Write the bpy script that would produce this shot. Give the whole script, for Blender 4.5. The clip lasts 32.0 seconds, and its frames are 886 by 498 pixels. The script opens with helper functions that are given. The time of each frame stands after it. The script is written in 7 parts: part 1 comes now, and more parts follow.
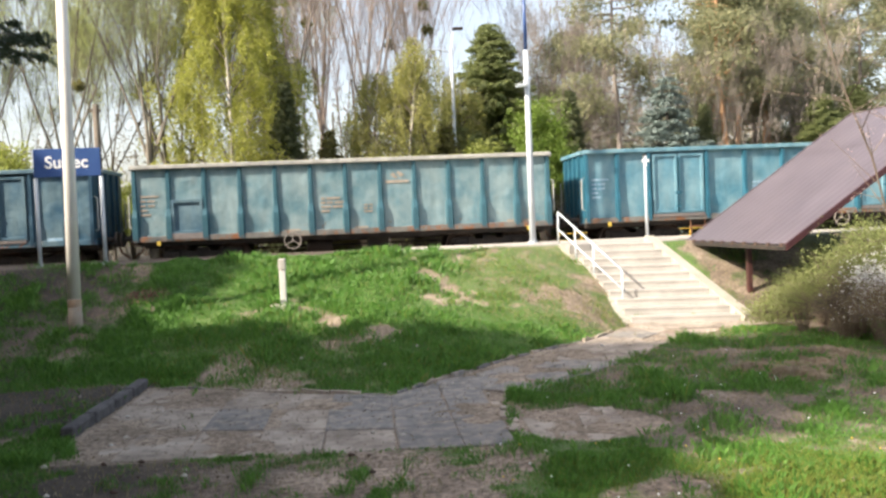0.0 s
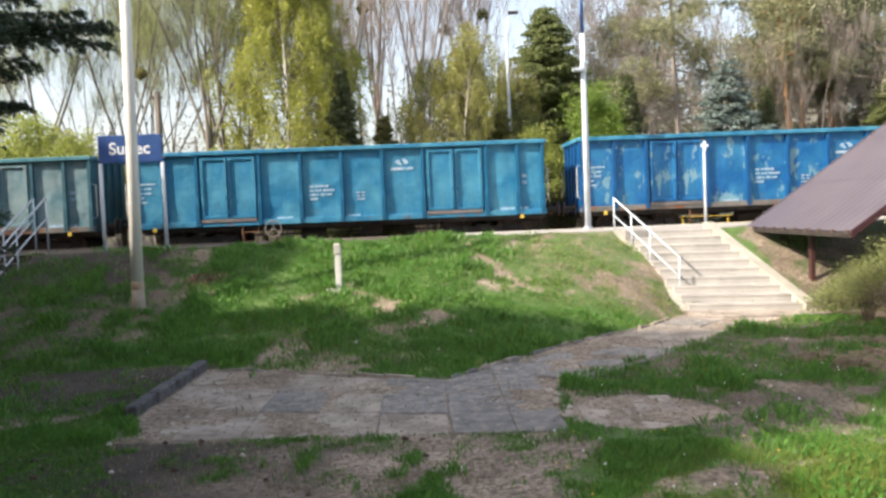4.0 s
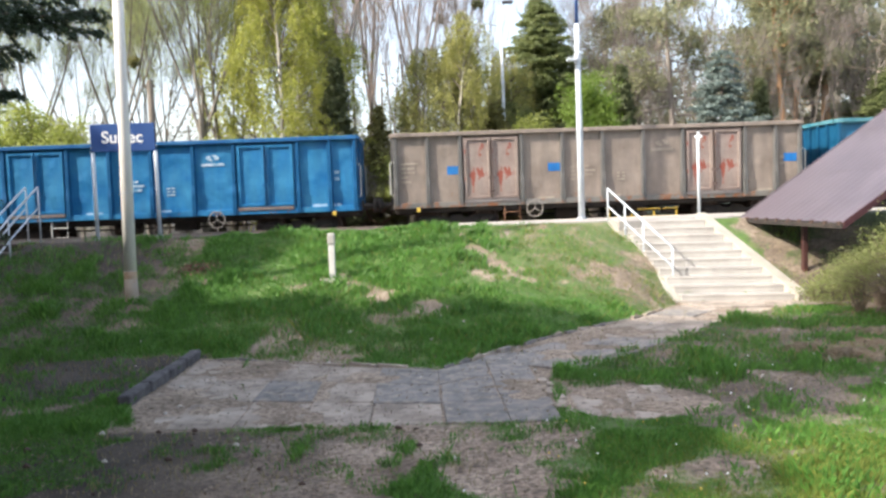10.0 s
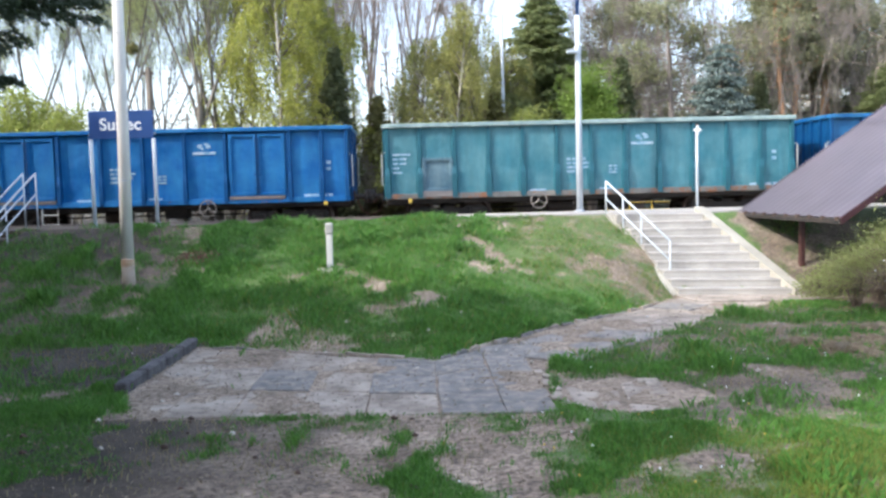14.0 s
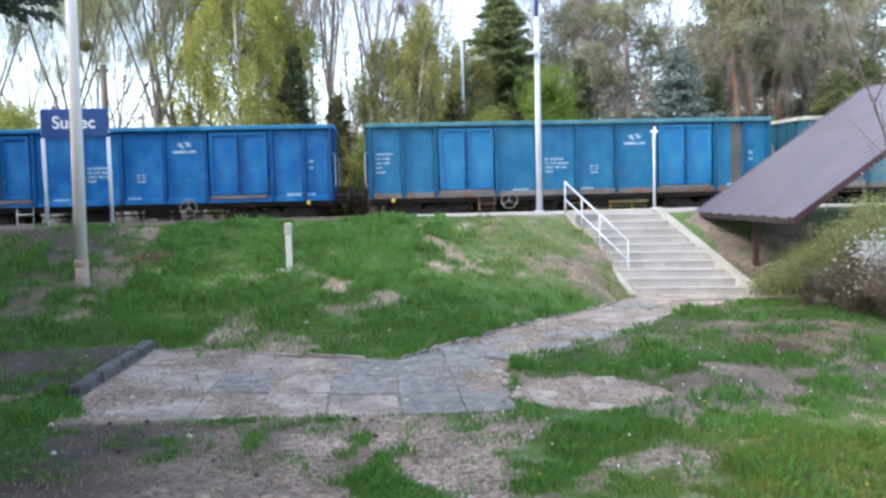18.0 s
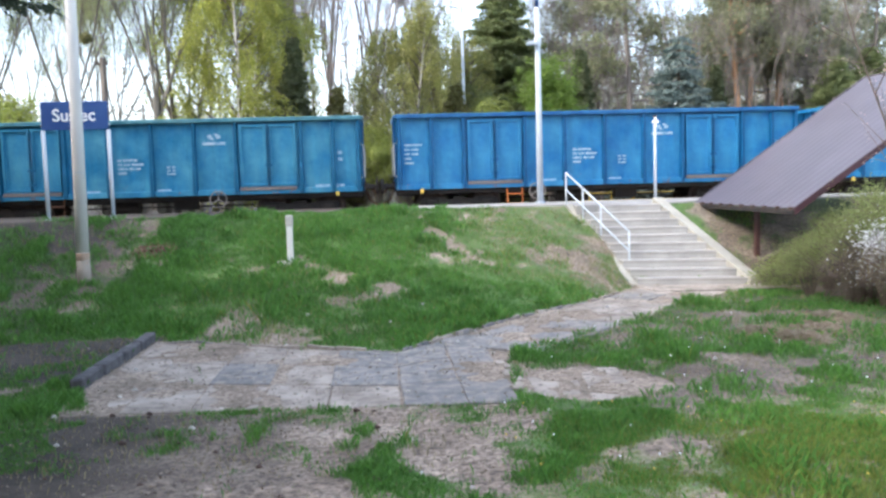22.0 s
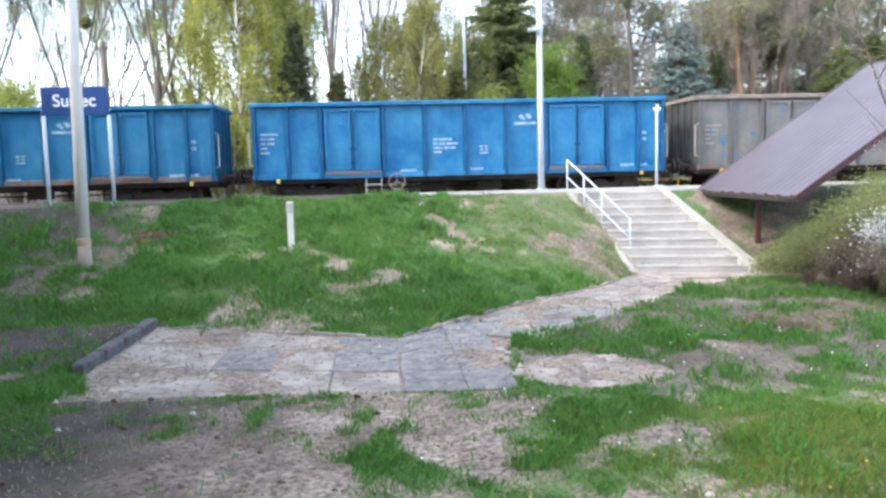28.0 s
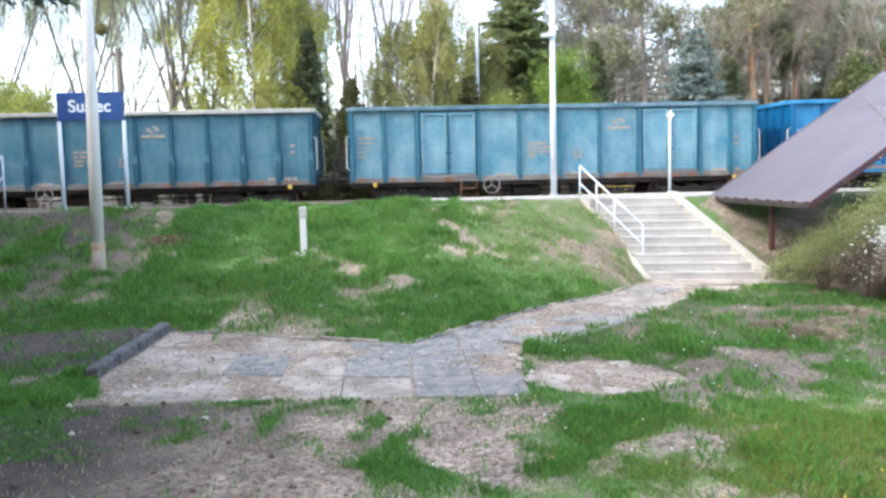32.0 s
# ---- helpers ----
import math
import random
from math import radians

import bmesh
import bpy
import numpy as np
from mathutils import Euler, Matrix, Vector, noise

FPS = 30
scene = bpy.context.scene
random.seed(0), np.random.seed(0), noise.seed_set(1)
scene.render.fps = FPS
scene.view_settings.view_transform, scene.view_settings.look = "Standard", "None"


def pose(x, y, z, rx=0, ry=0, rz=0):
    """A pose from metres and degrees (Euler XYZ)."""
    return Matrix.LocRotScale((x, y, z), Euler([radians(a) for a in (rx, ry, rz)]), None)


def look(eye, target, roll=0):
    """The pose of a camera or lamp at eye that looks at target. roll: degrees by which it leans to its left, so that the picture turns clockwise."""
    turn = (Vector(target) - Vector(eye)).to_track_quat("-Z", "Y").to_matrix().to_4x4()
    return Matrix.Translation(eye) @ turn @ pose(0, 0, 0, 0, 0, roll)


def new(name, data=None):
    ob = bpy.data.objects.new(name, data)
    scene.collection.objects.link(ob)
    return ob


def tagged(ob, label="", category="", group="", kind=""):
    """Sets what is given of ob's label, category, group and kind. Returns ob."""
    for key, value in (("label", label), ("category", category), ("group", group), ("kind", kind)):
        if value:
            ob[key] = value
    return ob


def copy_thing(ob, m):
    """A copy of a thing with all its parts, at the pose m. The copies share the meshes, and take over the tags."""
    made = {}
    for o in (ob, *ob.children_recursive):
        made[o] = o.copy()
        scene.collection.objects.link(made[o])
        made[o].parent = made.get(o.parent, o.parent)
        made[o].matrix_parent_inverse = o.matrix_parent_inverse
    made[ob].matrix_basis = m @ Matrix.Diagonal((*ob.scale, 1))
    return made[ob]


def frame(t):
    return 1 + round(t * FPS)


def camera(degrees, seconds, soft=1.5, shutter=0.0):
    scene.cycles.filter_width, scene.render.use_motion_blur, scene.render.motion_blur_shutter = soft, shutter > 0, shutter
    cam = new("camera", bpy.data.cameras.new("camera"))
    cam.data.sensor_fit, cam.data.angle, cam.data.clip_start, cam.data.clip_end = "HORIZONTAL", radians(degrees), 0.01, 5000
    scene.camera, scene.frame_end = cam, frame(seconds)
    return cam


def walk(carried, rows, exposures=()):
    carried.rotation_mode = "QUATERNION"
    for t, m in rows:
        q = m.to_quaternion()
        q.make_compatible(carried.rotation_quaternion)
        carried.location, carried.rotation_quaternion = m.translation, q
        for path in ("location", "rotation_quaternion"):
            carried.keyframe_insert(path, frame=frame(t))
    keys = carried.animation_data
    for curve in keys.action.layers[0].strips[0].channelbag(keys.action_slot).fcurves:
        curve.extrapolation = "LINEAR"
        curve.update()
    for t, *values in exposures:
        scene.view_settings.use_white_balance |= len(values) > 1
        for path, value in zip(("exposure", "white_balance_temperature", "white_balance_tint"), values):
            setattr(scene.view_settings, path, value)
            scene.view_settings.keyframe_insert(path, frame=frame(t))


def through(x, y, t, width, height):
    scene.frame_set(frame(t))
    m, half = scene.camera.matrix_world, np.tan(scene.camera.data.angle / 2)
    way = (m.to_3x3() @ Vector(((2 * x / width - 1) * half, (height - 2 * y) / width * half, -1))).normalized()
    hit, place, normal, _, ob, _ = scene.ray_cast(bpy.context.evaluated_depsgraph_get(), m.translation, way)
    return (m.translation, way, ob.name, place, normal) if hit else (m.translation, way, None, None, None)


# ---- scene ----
# The camera turns on one spot, held by hand on a low rise before the station.
EYE = (0.0, 0.0, 2.55)
PATH = [
    (0, 88.222, 2.388, -5.096), (0.5, 87.981, 2.351, -4.805), (1, 87.639, 2.395, -4.532), (1.5, 87.257, 2.359, -4.403),
    (2, 87.271, 2.411, -4.368), (2.5, 87.503, 2.322, -3.963), (3, 87.603, 2.285, -3.075), (3.5, 87.456, 2.293, -2.232),
    (5.5, 87.349, 2.083, 0.209), (6, 87.579, 2.143, 0.124), (6.5, 87.737, 2.149, 0.513), (7, 87.862, 2.289, 0.876),
    (7.5, 87.786, 2.263, 0.772), (8, 87.376, 2.142, 0.530), (8.5, 87.121, 2.166, 0.057), (9, 86.973, 2.116, -0.782),
    (9.5, 86.734, 2.029, -1.425), (10, 86.684, 2.087, -1.804), (10.5, 86.392, 1.856, -2.215), (11, 86.001, 1.749, -2.421),
    (11.5, 85.960, 1.751, -2.109), (12, 86.134, 1.715, -1.889), (12.5, 86.226, 1.590, -1.866), (13, 86.199, 1.456, -1.803),
    (13.5, 86.070, 1.423, -1.842), (14, 86.064, 1.458, -1.921), (14.5, 86.073, 1.634, -2.194), (16.5, 86.137, 1.731, -4.020),
    (17, 86.017, 1.535, -4.340), (17.5, 85.971, 1.417, -4.556), (18, 86.012, 1.348, -4.641), (18.5, 85.943, 1.291, -4.590),
    (19, 85.844, 1.263, -4.565), (19.5, 85.786, 1.421, -4.840), (20, 85.667, 1.525, -4.991), (20.5, 85.718, 1.481, -4.840),
    (21, 85.801, 1.369, -4.632), (21.5, 85.702, 1.360, -4.549), (22, 85.423, 1.582, -4.585), (22.5, 85.306, 1.768, -4.622),
    (23, 85.403, 1.867, -4.611), (23.5, 85.470, 1.988, -4.754), (24, 85.437, 2.158, -4.965), (24.5, 85.488, 2.089, -4.929),
    (25, 85.391, 1.932, -4.674), (25.5, 85.072, 1.742, -4.646), (27.5, 84.589, 1.527, -4.552), (28, 84.527, 1.400, -4.519),
    (28.5, 84.521, 1.310, -4.394), (29, 84.576, 1.308, -4.404), (29.5, 84.536, 1.326, -4.519), (30, 84.423, 1.369, -4.178),
    (30.5, 84.414, 1.417, -3.786), (31, 84.583, 1.401, -3.593), (31.5, 84.811, 1.199, -3.698), (32, 84.931, 1.280, -3.672),
]
EXPOSURES = [(0, 1.10, 6950, 12), (3.5, 1.14, 6900, 12), (6, 1.06, 6150, 10), (7.5, 1.18, 6200, 10), (9, 1.42, 6400, 12), (11, 1.48, 6550, 11), (12, 1.55, 6300, 11), (13, 1.64, 6020, 11),
             (17, 1.96, 6020, 11), (19, 1.96, 6050, 11), (24, 2.20, 6120, 11), (28, 2.33, 6120, 11), (32, 2.40, 6180, 10)]
cam = camera(55.8, 32.0, soft=2.7)
walk(cam, [(t, pose(*EYE, rx, ry, rz)) for t, rx, ry, rz in PATH], EXPOSURES)

# ---- light ----
SUN_DIR = Vector((-1.0, -0.42, 0.82)).normalized()
world = bpy.data.worlds.new("sky")
scene.world = world
world.use_nodes = True
wn = world.node_tree.nodes
sky = wn.new("ShaderNodeTexSky")
sky.sky_type = "NISHITA"
sky.sun_disc = False
sky.sun_elevation = math.asin(SUN_DIR.z)
sky.sun_rotation = math.atan2(SUN_DIR.x, SUN_DIR.y)
sky.dust_density = 4.0
sky.air_density = 1.0
wn["Background"].inputs["Strength"].default_value = 0.19
haze = wn.new("ShaderNodeMix")          # thin even veil of cloud over the sky
haze.data_type = "RGBA"
haze.inputs[0].default_value = 0.36
haze.inputs[7].default_value = (2.55, 2.65, 2.72, 1)
world.node_tree.links.new(sky.outputs[0], haze.inputs[6])
world.node_tree.links.new(haze.outputs[2], wn["Background"].inputs["Color"])
sun = new("sun", bpy.data.lights.new("sun", "SUN"))
sun.data.energy = 5.0
sun.data.angle = radians(1.2)
sun.data.color = (1.0, 0.93, 0.82)
sun.matrix_world = look(SUN_DIR * 60, (0, 0, 0))


# ---- materials ----
def ramp_node(nt, stops):
    r = nt.nodes.new("ShaderNodeValToRGB")
    e = r.color_ramp.elements
    while len(e) < len(stops):
        e.new(0.5)
    for k, (at, c) in zip(e, stops):
        k.position, k.color = at, (*c, 1)
    return r


def noise_node(nt, coord, scale, detail=4.0, rough=0.6, stretch=None):
    n = nt.nodes.new("ShaderNodeTexNoise")
    n.inputs["Scale"].default_value, n.inputs["Detail"].default_value = scale, detail
    n.inputs["Roughness"].default_value = rough
    if stretch:
        m = nt.nodes.new("ShaderNodeMapping")
        m.inputs["Scale"].default_value = stretch
        nt.links.new(coord, m.inputs["Vector"])
        coord = m.outputs[0]
    nt.links.new(coord, n.inputs["Vector"])
    return n


def mix_node(nt, fac, a, b, mode="MIX"):
    m = nt.nodes.new("ShaderNodeMix")
    m.data_type, m.blend_type = "RGBA", mode
    for v, s in ((fac, m.inputs[0]), (a, m.inputs[6]), (b, m.inputs[7])):
        if isinstance(v, bpy.types.NodeSocket):
            nt.links.new(v, s)
        elif isinstance(v, tuple):
            s.default_value = (*v, 1)
        else:
            s.default_value = v
    return m.outputs[2]


def blank(name):
    m = bpy.data.materials.new(name)
    m.use_nodes = True
    nt = m.node_tree
    b = nt.nodes["Principled BSDF"]
    tc = nt.nodes.new("ShaderNodeTexCoord")
    return m, nt, b, tc.outputs["Object"]


def bumped(nt, b, height, strength, distance=0.02):
    k = nt.nodes.new("ShaderNodeBump")
    k.inputs["Strength"].default_value, k.inputs["Distance"].default_value = strength, distance
    nt.links.new(height, k.inputs["Height"])
    nt.links.new(k.outputs[0], b.inputs["Normal"])


def surf(name, c1, c2, c3=None, scale=2.0, fine=25.0, rough=0.8, metal=0.0, bump=0.3, spots=0.5, stretch=None, vary=0.0):
    """Two-scale stained surface: c1 to c2 by large noise, c3 in fine spots."""
    m, nt, b, co = blank(name)
    big = noise_node(nt, co, scale, 5, 0.6, stretch)
    r = ramp_node(nt, [(0.35, c1), (0.65, c2)])
    nt.links.new(big.outputs[0], r.inputs[0])
    col = r.outputs[0]
    small = noise_node(nt, co, fine, 3, 0.7, stretch)
    if c3:
        r2 = ramp_node(nt, [(spots, (0, 0, 0)), (min(spots + 0.18, 1.0), (1, 1, 1))])
        nt.links.new(small.outputs[0], r2.inputs[0])
        col = mix_node(nt, r2.outputs[0], col, c3)
    if vary:
        info = nt.nodes.new("ShaderNodeObjectInfo")
        mr = nt.nodes.new("ShaderNodeMapRange")
        mr.inputs[3].default_value, mr.inputs[4].default_value = 1 - vary, 1 + vary
        nt.links.new(info.outputs["Random"], mr.inputs[0])
        vm = nt.nodes.new("ShaderNodeVectorMath")
        vm.operation = "SCALE"
        nt.links.new(col, vm.inputs[0])
        nt.links.new(mr.outputs[0], vm.inputs["Scale"])
        col = vm.outputs[0]
    nt.links.new(col, b.inputs["Base Color"])
    b.inputs["Roughness"].default_value, b.inputs["Metallic"].default_value = rough, metal
    if bump:
        bumped(nt, b, small.outputs[0], bump)
    return m


def leafy(name, c1, c2, through=0.35, rough=0.6):
    """Thin leaves: each piece its own shade, partly letting light through."""
    m, nt, b, co = blank(name)
    geo = nt.nodes.new("ShaderNodeNewGeometry")
    r = ramp_node(nt, [(0.0, c1), (1.0, c2)])
    big = noise_node(nt, co, 0.6, 2)
    add = nt.nodes.new("ShaderNodeMath")
    add.operation = "MULTIPLY_ADD"
    nt.links.new(geo.outputs["Random Per Island"], add.inputs[0])
    add.inputs[1].default_value = 0.6
    sub = nt.nodes.new("ShaderNodeMath")
    sub.operation = "MULTIPLY"
    sub.inputs[1].default_value = 0.4
    nt.links.new(big.outputs[0], sub.inputs[0])
    nt.links.new(sub.outputs[0], add.inputs[2])
    nt.links.new(add.outputs[0], r.inputs[0])
    nt.links.new(r.outputs[0], b.inputs["Base Color"])
    b.inputs["Roughness"].default_value = rough
    tr = nt.nodes.new("ShaderNodeBsdfTranslucent")
    nt.links.new(r.outputs[0], tr.inputs["Color"])
    mx = nt.nodes.new("ShaderNodeMixShader")
    mx.inputs[0].default_value = through
    nt.links.new(b.outputs[0], mx.inputs[1])
    nt.links.new(tr.outputs[0], mx.inputs[2])
    nt.links.new(mx.outputs[0], nt.nodes["Material Output"].inputs["Surface"])
    return m


COATS = {}


def wagon_paint(name, base, faded, fade=0.5, rust=0.5, patch=None, patch_at=0.62):
    """Old wagon paint: chalky faded clouds, downward streaks, rust spots low on the plates; patch is a second coat in blotches."""
    m, nt, b, co = blank(name)
    COATS[name] = (base, rust)
    cloud = noise_node(nt, co, 1.3, 5, 0.65)
    r = ramp_node(nt, [(max(0.02, 0.62 - fade * 0.5), (0, 0, 0)), (min(0.98, 0.95 - fade * 0.45), (1, 1, 1))])
    nt.links.new(cloud.outputs[0], r.inputs[0])
    col = mix_node(nt, r.outputs[0], base, faded)
    streak = noise_node(nt, co, 1.6, 4, 0.65, (3.0, 3.0, 0.6))
    r2 = ramp_node(nt, [(0.42, (0.72, 0.72, 0.72)), (0.66, (1.12, 1.12, 1.12))])
    nt.links.new(streak.outputs[0], r2.inputs[0])
    col = mix_node(nt, 0.42, col, r2.outputs[0], "MULTIPLY")
    if patch:
        pn = noise_node(nt, co, 2.2, 4, 0.65, (1.0, 1.0, 0.6))
        r3 = ramp_node(nt, [(patch_at - 0.02, (0, 0, 0)), (patch_at + 0.03, (1, 1, 1))])
        nt.links.new(pn.outputs[0], r3.inputs[0])
        col = mix_node(nt, r3.outputs[0], col, patch)
    sep = nt.nodes.new("ShaderNodeSeparateXYZ")
    nt.links.new(co, sep.inputs[0])
    low = nt.nodes.new("ShaderNodeMapRange")
    low.inputs[1].default_value, low.inputs[2].default_value = 1.9, 0.9
    low.inputs[3].default_value, low.inputs[4].default_value = -0.10, 0.10
    nt.links.new(sep.outputs[2], low.inputs[0])
    rn = noise_node(nt, co, 3.5, 6, 0.75)
    ad = nt.nodes.new("ShaderNodeMath")
    nt.links.new(rn.outputs[0], ad.inputs[0])
    nt.links.new(low.outputs[0], ad.inputs[1])
    r4 = ramp_node(nt, [(0.74 - rust * 0.16, (0, 0, 0)), (0.80 - rust * 0.14, (1, 1, 1))])
    nt.links.new(ad.outputs[0], r4.inputs[0])
    col = mix_node(nt, r4.outputs[0], col, (0.20, 0.085, 0.04))
    nt.links.new(col, b.inputs["Base Color"])
    b.inputs["Roughness"].default_value = 0.46
    b.inputs["Specular IOR Level"].default_value = 0.38
    dent = noise_node(nt, co, 1.5, 2.5)
    bumped(nt, b, dent.outputs[0], 0.85, 0.08)
    return m


M = {}
M["concrete"] = surf("concrete", (0.42, 0.40, 0.36), (0.55, 0.52, 0.46), (0.30, 0.28, 0.25), 1.2, 18, 0.9, 0, 0.4, 0.6)
M["step"] = surf("step_concrete", (0.27, 0.255, 0.235), (0.37, 0.35, 0.32), (0.19, 0.175, 0.16), 1.8, 22, 0.9, 0, 0.4, 0.62)
M["riser"] = surf("pale_riser_concrete", (0.33, 0.315, 0.29), (0.43, 0.41, 0.38), (0.24, 0.225, 0.205), 1.8, 16, 0.9, 0, 0.3, 0.62)
# step concrete again, with the left flight's deep shade in its colour
M["shaded_step"] = surf("shaded_step_concrete", (0.085, 0.075, 0.068), (0.15, 0.13, 0.115), (0.05, 0.043, 0.038), 2.2, 18, 0.9, 0, 0.5, 0.55)
M["stringer"] = surf("pale_concrete", (0.31, 0.29, 0.24), (0.41, 0.385, 0.32), (0.24, 0.22, 0.19), 1.4, 14, 0.9, 0, 0.3, 0.66)
M["slab"] = surf("old_slab", (0.115, 0.112, 0.109), (0.22, 0.207, 0.195), (0.29, 0.255, 0.215), 1.9, 6, 0.92, 0, 0.5, 0.46, None, 0.10)
M["sand_slab"] = surf("sandy_slab", (0.20, 0.166, 0.134), (0.40, 0.34, 0.28), (0.11, 0.092, 0.074), 1.7, 6.0, 0.95, 0, 0.4, 0.53, None, 0.06)
M["kerb"] = surf("dark_kerb", (0.045, 0.043, 0.046), (0.11, 0.105, 0.108), (0.24, 0.215, 0.19), 4.5, 14, 0.9, 0, 0.5, 0.62)
M["paving"] = surf("platform_paving", (0.26, 0.245, 0.225), (0.35, 0.33, 0.30), (0.20, 0.185, 0.17), 0.8, 12, 0.9, 0, 0.2, 0.6)
# gravel colour lowered to take in the shade at this end
M["dirt_platform"] = surf("platform_gravel", (0.058, 0.044, 0.034), (0.105, 0.083, 0.064), (0.15, 0.125, 0.10), 1.1, 16, 0.95, 0, 0.5, 0.58)
M["ballast"] = surf("ballast", (0.11, 0.075, 0.06), (0.19, 0.13, 0.10), (0.26, 0.20, 0.17), 2.0, 22, 0.95, 0, 0.9, 0.55)
M["sleeper"] = surf("sleeper", (0.20, 0.18, 0.16), (0.30, 0.27, 0.24), None, 2, 20, 0.9, 0, 0.4)
M["rail"] = surf("rail_steel", (0.10, 0.055, 0.035), (0.17, 0.09, 0.06), None, 3, 30, 0.6, 0.5, 0.2)
M["white_metal"] = surf("white_paint", (0.45, 0.50, 0.54), (0.57, 0.61, 0.645), (0.36, 0.40, 0.43), 2, 30, 0.45, 0, 0.1, 0.68)
M["galvanised"] = surf("galvanised_steel", (0.46, 0.50, 0.54), (0.58, 0.61, 0.65), (0.36, 0.38, 0.42), 3, 26, 0.45, 0.35, 0.15, 0.62)
M["pole"] = surf("pole_concrete", (0.60, 0.58, 0.54), (0.72, 0.69, 0.64), (0.47, 0.45, 0.41), 1.0, 14, 0.9, 0, 0.4, 0.62, (3, 3, 0.5))
M["pole_foot"] = surf("pole_foot_concrete", (0.274, 0.231, 0.186), (0.360, 0.306, 0.250), (0.36, 0.22, 0.14), 2.0, 9, 0.9, 0, 0.4, 0.6)
M["pole_rust"] = surf("rust_stained_concrete", (0.40, 0.26, 0.17), (0.50, 0.40, 0.31), (0.28, 0.14, 0.08), 3.0, 9, 0.9, 0, 0.3, 0.58)
M["sign_blue"] = surf("sign_blue", (0.026, 0.07, 0.225), (0.036, 0.09, 0.255), None, 2, 20, 0.4, 0, 0.05)
M["white_letters"] = surf("white_letters", (0.78, 0.80, 0.82), (0.84, 0.85, 0.86), None, 3, 20, 0.5, 0, 0)
M["roof"] = surf("maroon_sheet", (0.090, 0.073, 0.086), (0.115, 0.095, 0.110), (0.155, 0.132, 0.148), 0.9, 7, 0.36, 0, 0.1, 0.66)
M["roof_red"] = surf("red_trim", (0.036, 0.010, 0.014), (0.056, 0.016, 0.020), None, 2, 20, 0.5, 0, 0.1)
M["post_red"] = surf("rusty_red_post", (0.048, 0.016, 0.014), (0.080, 0.030, 0.024), None, 3, 22, 0.6, 0, 0.2)
M["dark_wood"] = surf("dark_wood", (0.05, 0.03, 0.022), (0.09, 0.055, 0.04), None, 2, 24, 0.8, 0, 0.3, 0.5, (1, 6, 6))
M["yellow"] = surf("yellow_paint", (0.55, 0.38, 0.05), (0.66, 0.47, 0.08), (0.38, 0.27, 0.08), 2, 20, 0.5, 0, 0.1, 0.66)
M["orange"] = surf("orange_paint", (0.48, 0.13, 0.03), (0.58, 0.19, 0.05), (0.25, 0.10, 0.05), 3, 22, 0.5, 0, 0.1, 0.66)
M["chassis"] = surf("dark_chassis", (0.022, 0.019, 0.018), (0.05, 0.038, 0.03), (0.10, 0.06, 0.04), 2.5, 18, 0.75, 0.1, 0.3, 0.62)
M["wheel"] = surf("wheel_steel", (0.06, 0.045, 0.04), (0.11, 0.075, 0.06), None, 3, 26, 0.6, 0.4, 0.2)
M["rust"] = surf("rusty_steel", (0.13, 0.06, 0.035), (0.22, 0.11, 0.06), (0.07, 0.05, 0.045), 2.4, 14, 0.85, 0.1, 0.4, 0.56)
M["mark"] = surf("faded_white_marking", (0.10, 0.27, 0.42), (0.42, 0.52, 0.60), None, 9, 40, 0.7, 0, 0)
M["mark_orange"] = surf("faded_orange_marking", (0.24, 0.20, 0.16), (0.34, 0.30, 0.25), None, 4, 30, 0.7, 0, 0)
M["grab"] = surf("pale_grab_iron", (0.36, 0.37, 0.35), (0.50, 0.50, 0.46), None, 3, 30, 0.5, 0, 0)
M["bark"] = surf("bark", (0.10, 0.085, 0.07), (0.19, 0.16, 0.13), (0.07, 0.06, 0.05), 1.2, 9, 0.95, 0, 0.6, 0.55, (3, 3, 0.8))
M["bark_warm"] = surf("poplar_bark", (0.30, 0.24, 0.21), (0.43, 0.355, 0.315), (0.19, 0.155, 0.135), 1.2, 8, 0.95, 0, 0.5, 0.58, (3, 3, 0.8))
M["bark_grey"] = surf("grey_bark", (0.13, 0.12, 0.10), (0.23, 0.205, 0.17), (0.09, 0.08, 0.065), 1.2, 8, 0.95, 0, 0.5, 0.58, (3, 3, 0.8))
M["bark_brown"] = surf("brown_bark", (0.185, 0.160, 0.143), (0.30, 0.262, 0.235), (0.12, 0.103, 0.093), 1.2, 8, 0.95, 0, 0.5, 0.58, (3, 3, 0.8))
M["bark_birch"] = surf("birch_bark", (0.38, 0.36, 0.31), (0.52, 0.50, 0.44), (0.08, 0.075, 0.07), 1.5, 5, 0.85, 0, 0.4, 0.60, (1, 1, 3.5))
M["bark_pine"] = surf("pine_bark", (0.46, 0.26, 0.145), (0.60, 0.36, 0.205), (0.20, 0.13, 0.09), 1.0, 7, 0.95, 0, 0.6, 0.6, (3, 3, 1))
M["leaf_spring"] = leafy("spring_leaf", (0.28, 0.33, 0.12), (0.47, 0.52, 0.24), 0.5)
M["leaf_birch"] = leafy("birch_leaf", (0.25, 0.285, 0.05), (0.48, 0.49, 0.13), 0.6)
M["leaf_olive"] = leafy("olive_birch_leaf", (0.25, 0.265, 0.07), (0.46, 0.45, 0.17), 0.6)
M["leaf_hedge"] = leafy("hedge_leaf", (0.20, 0.25, 0.05), (0.40, 0.44, 0.12), 0.5)
M["leaf_bright"] = leafy("bright_leaf", (0.11, 0.19, 0.025), (0.225, 0.325, 0.055), 0.45)
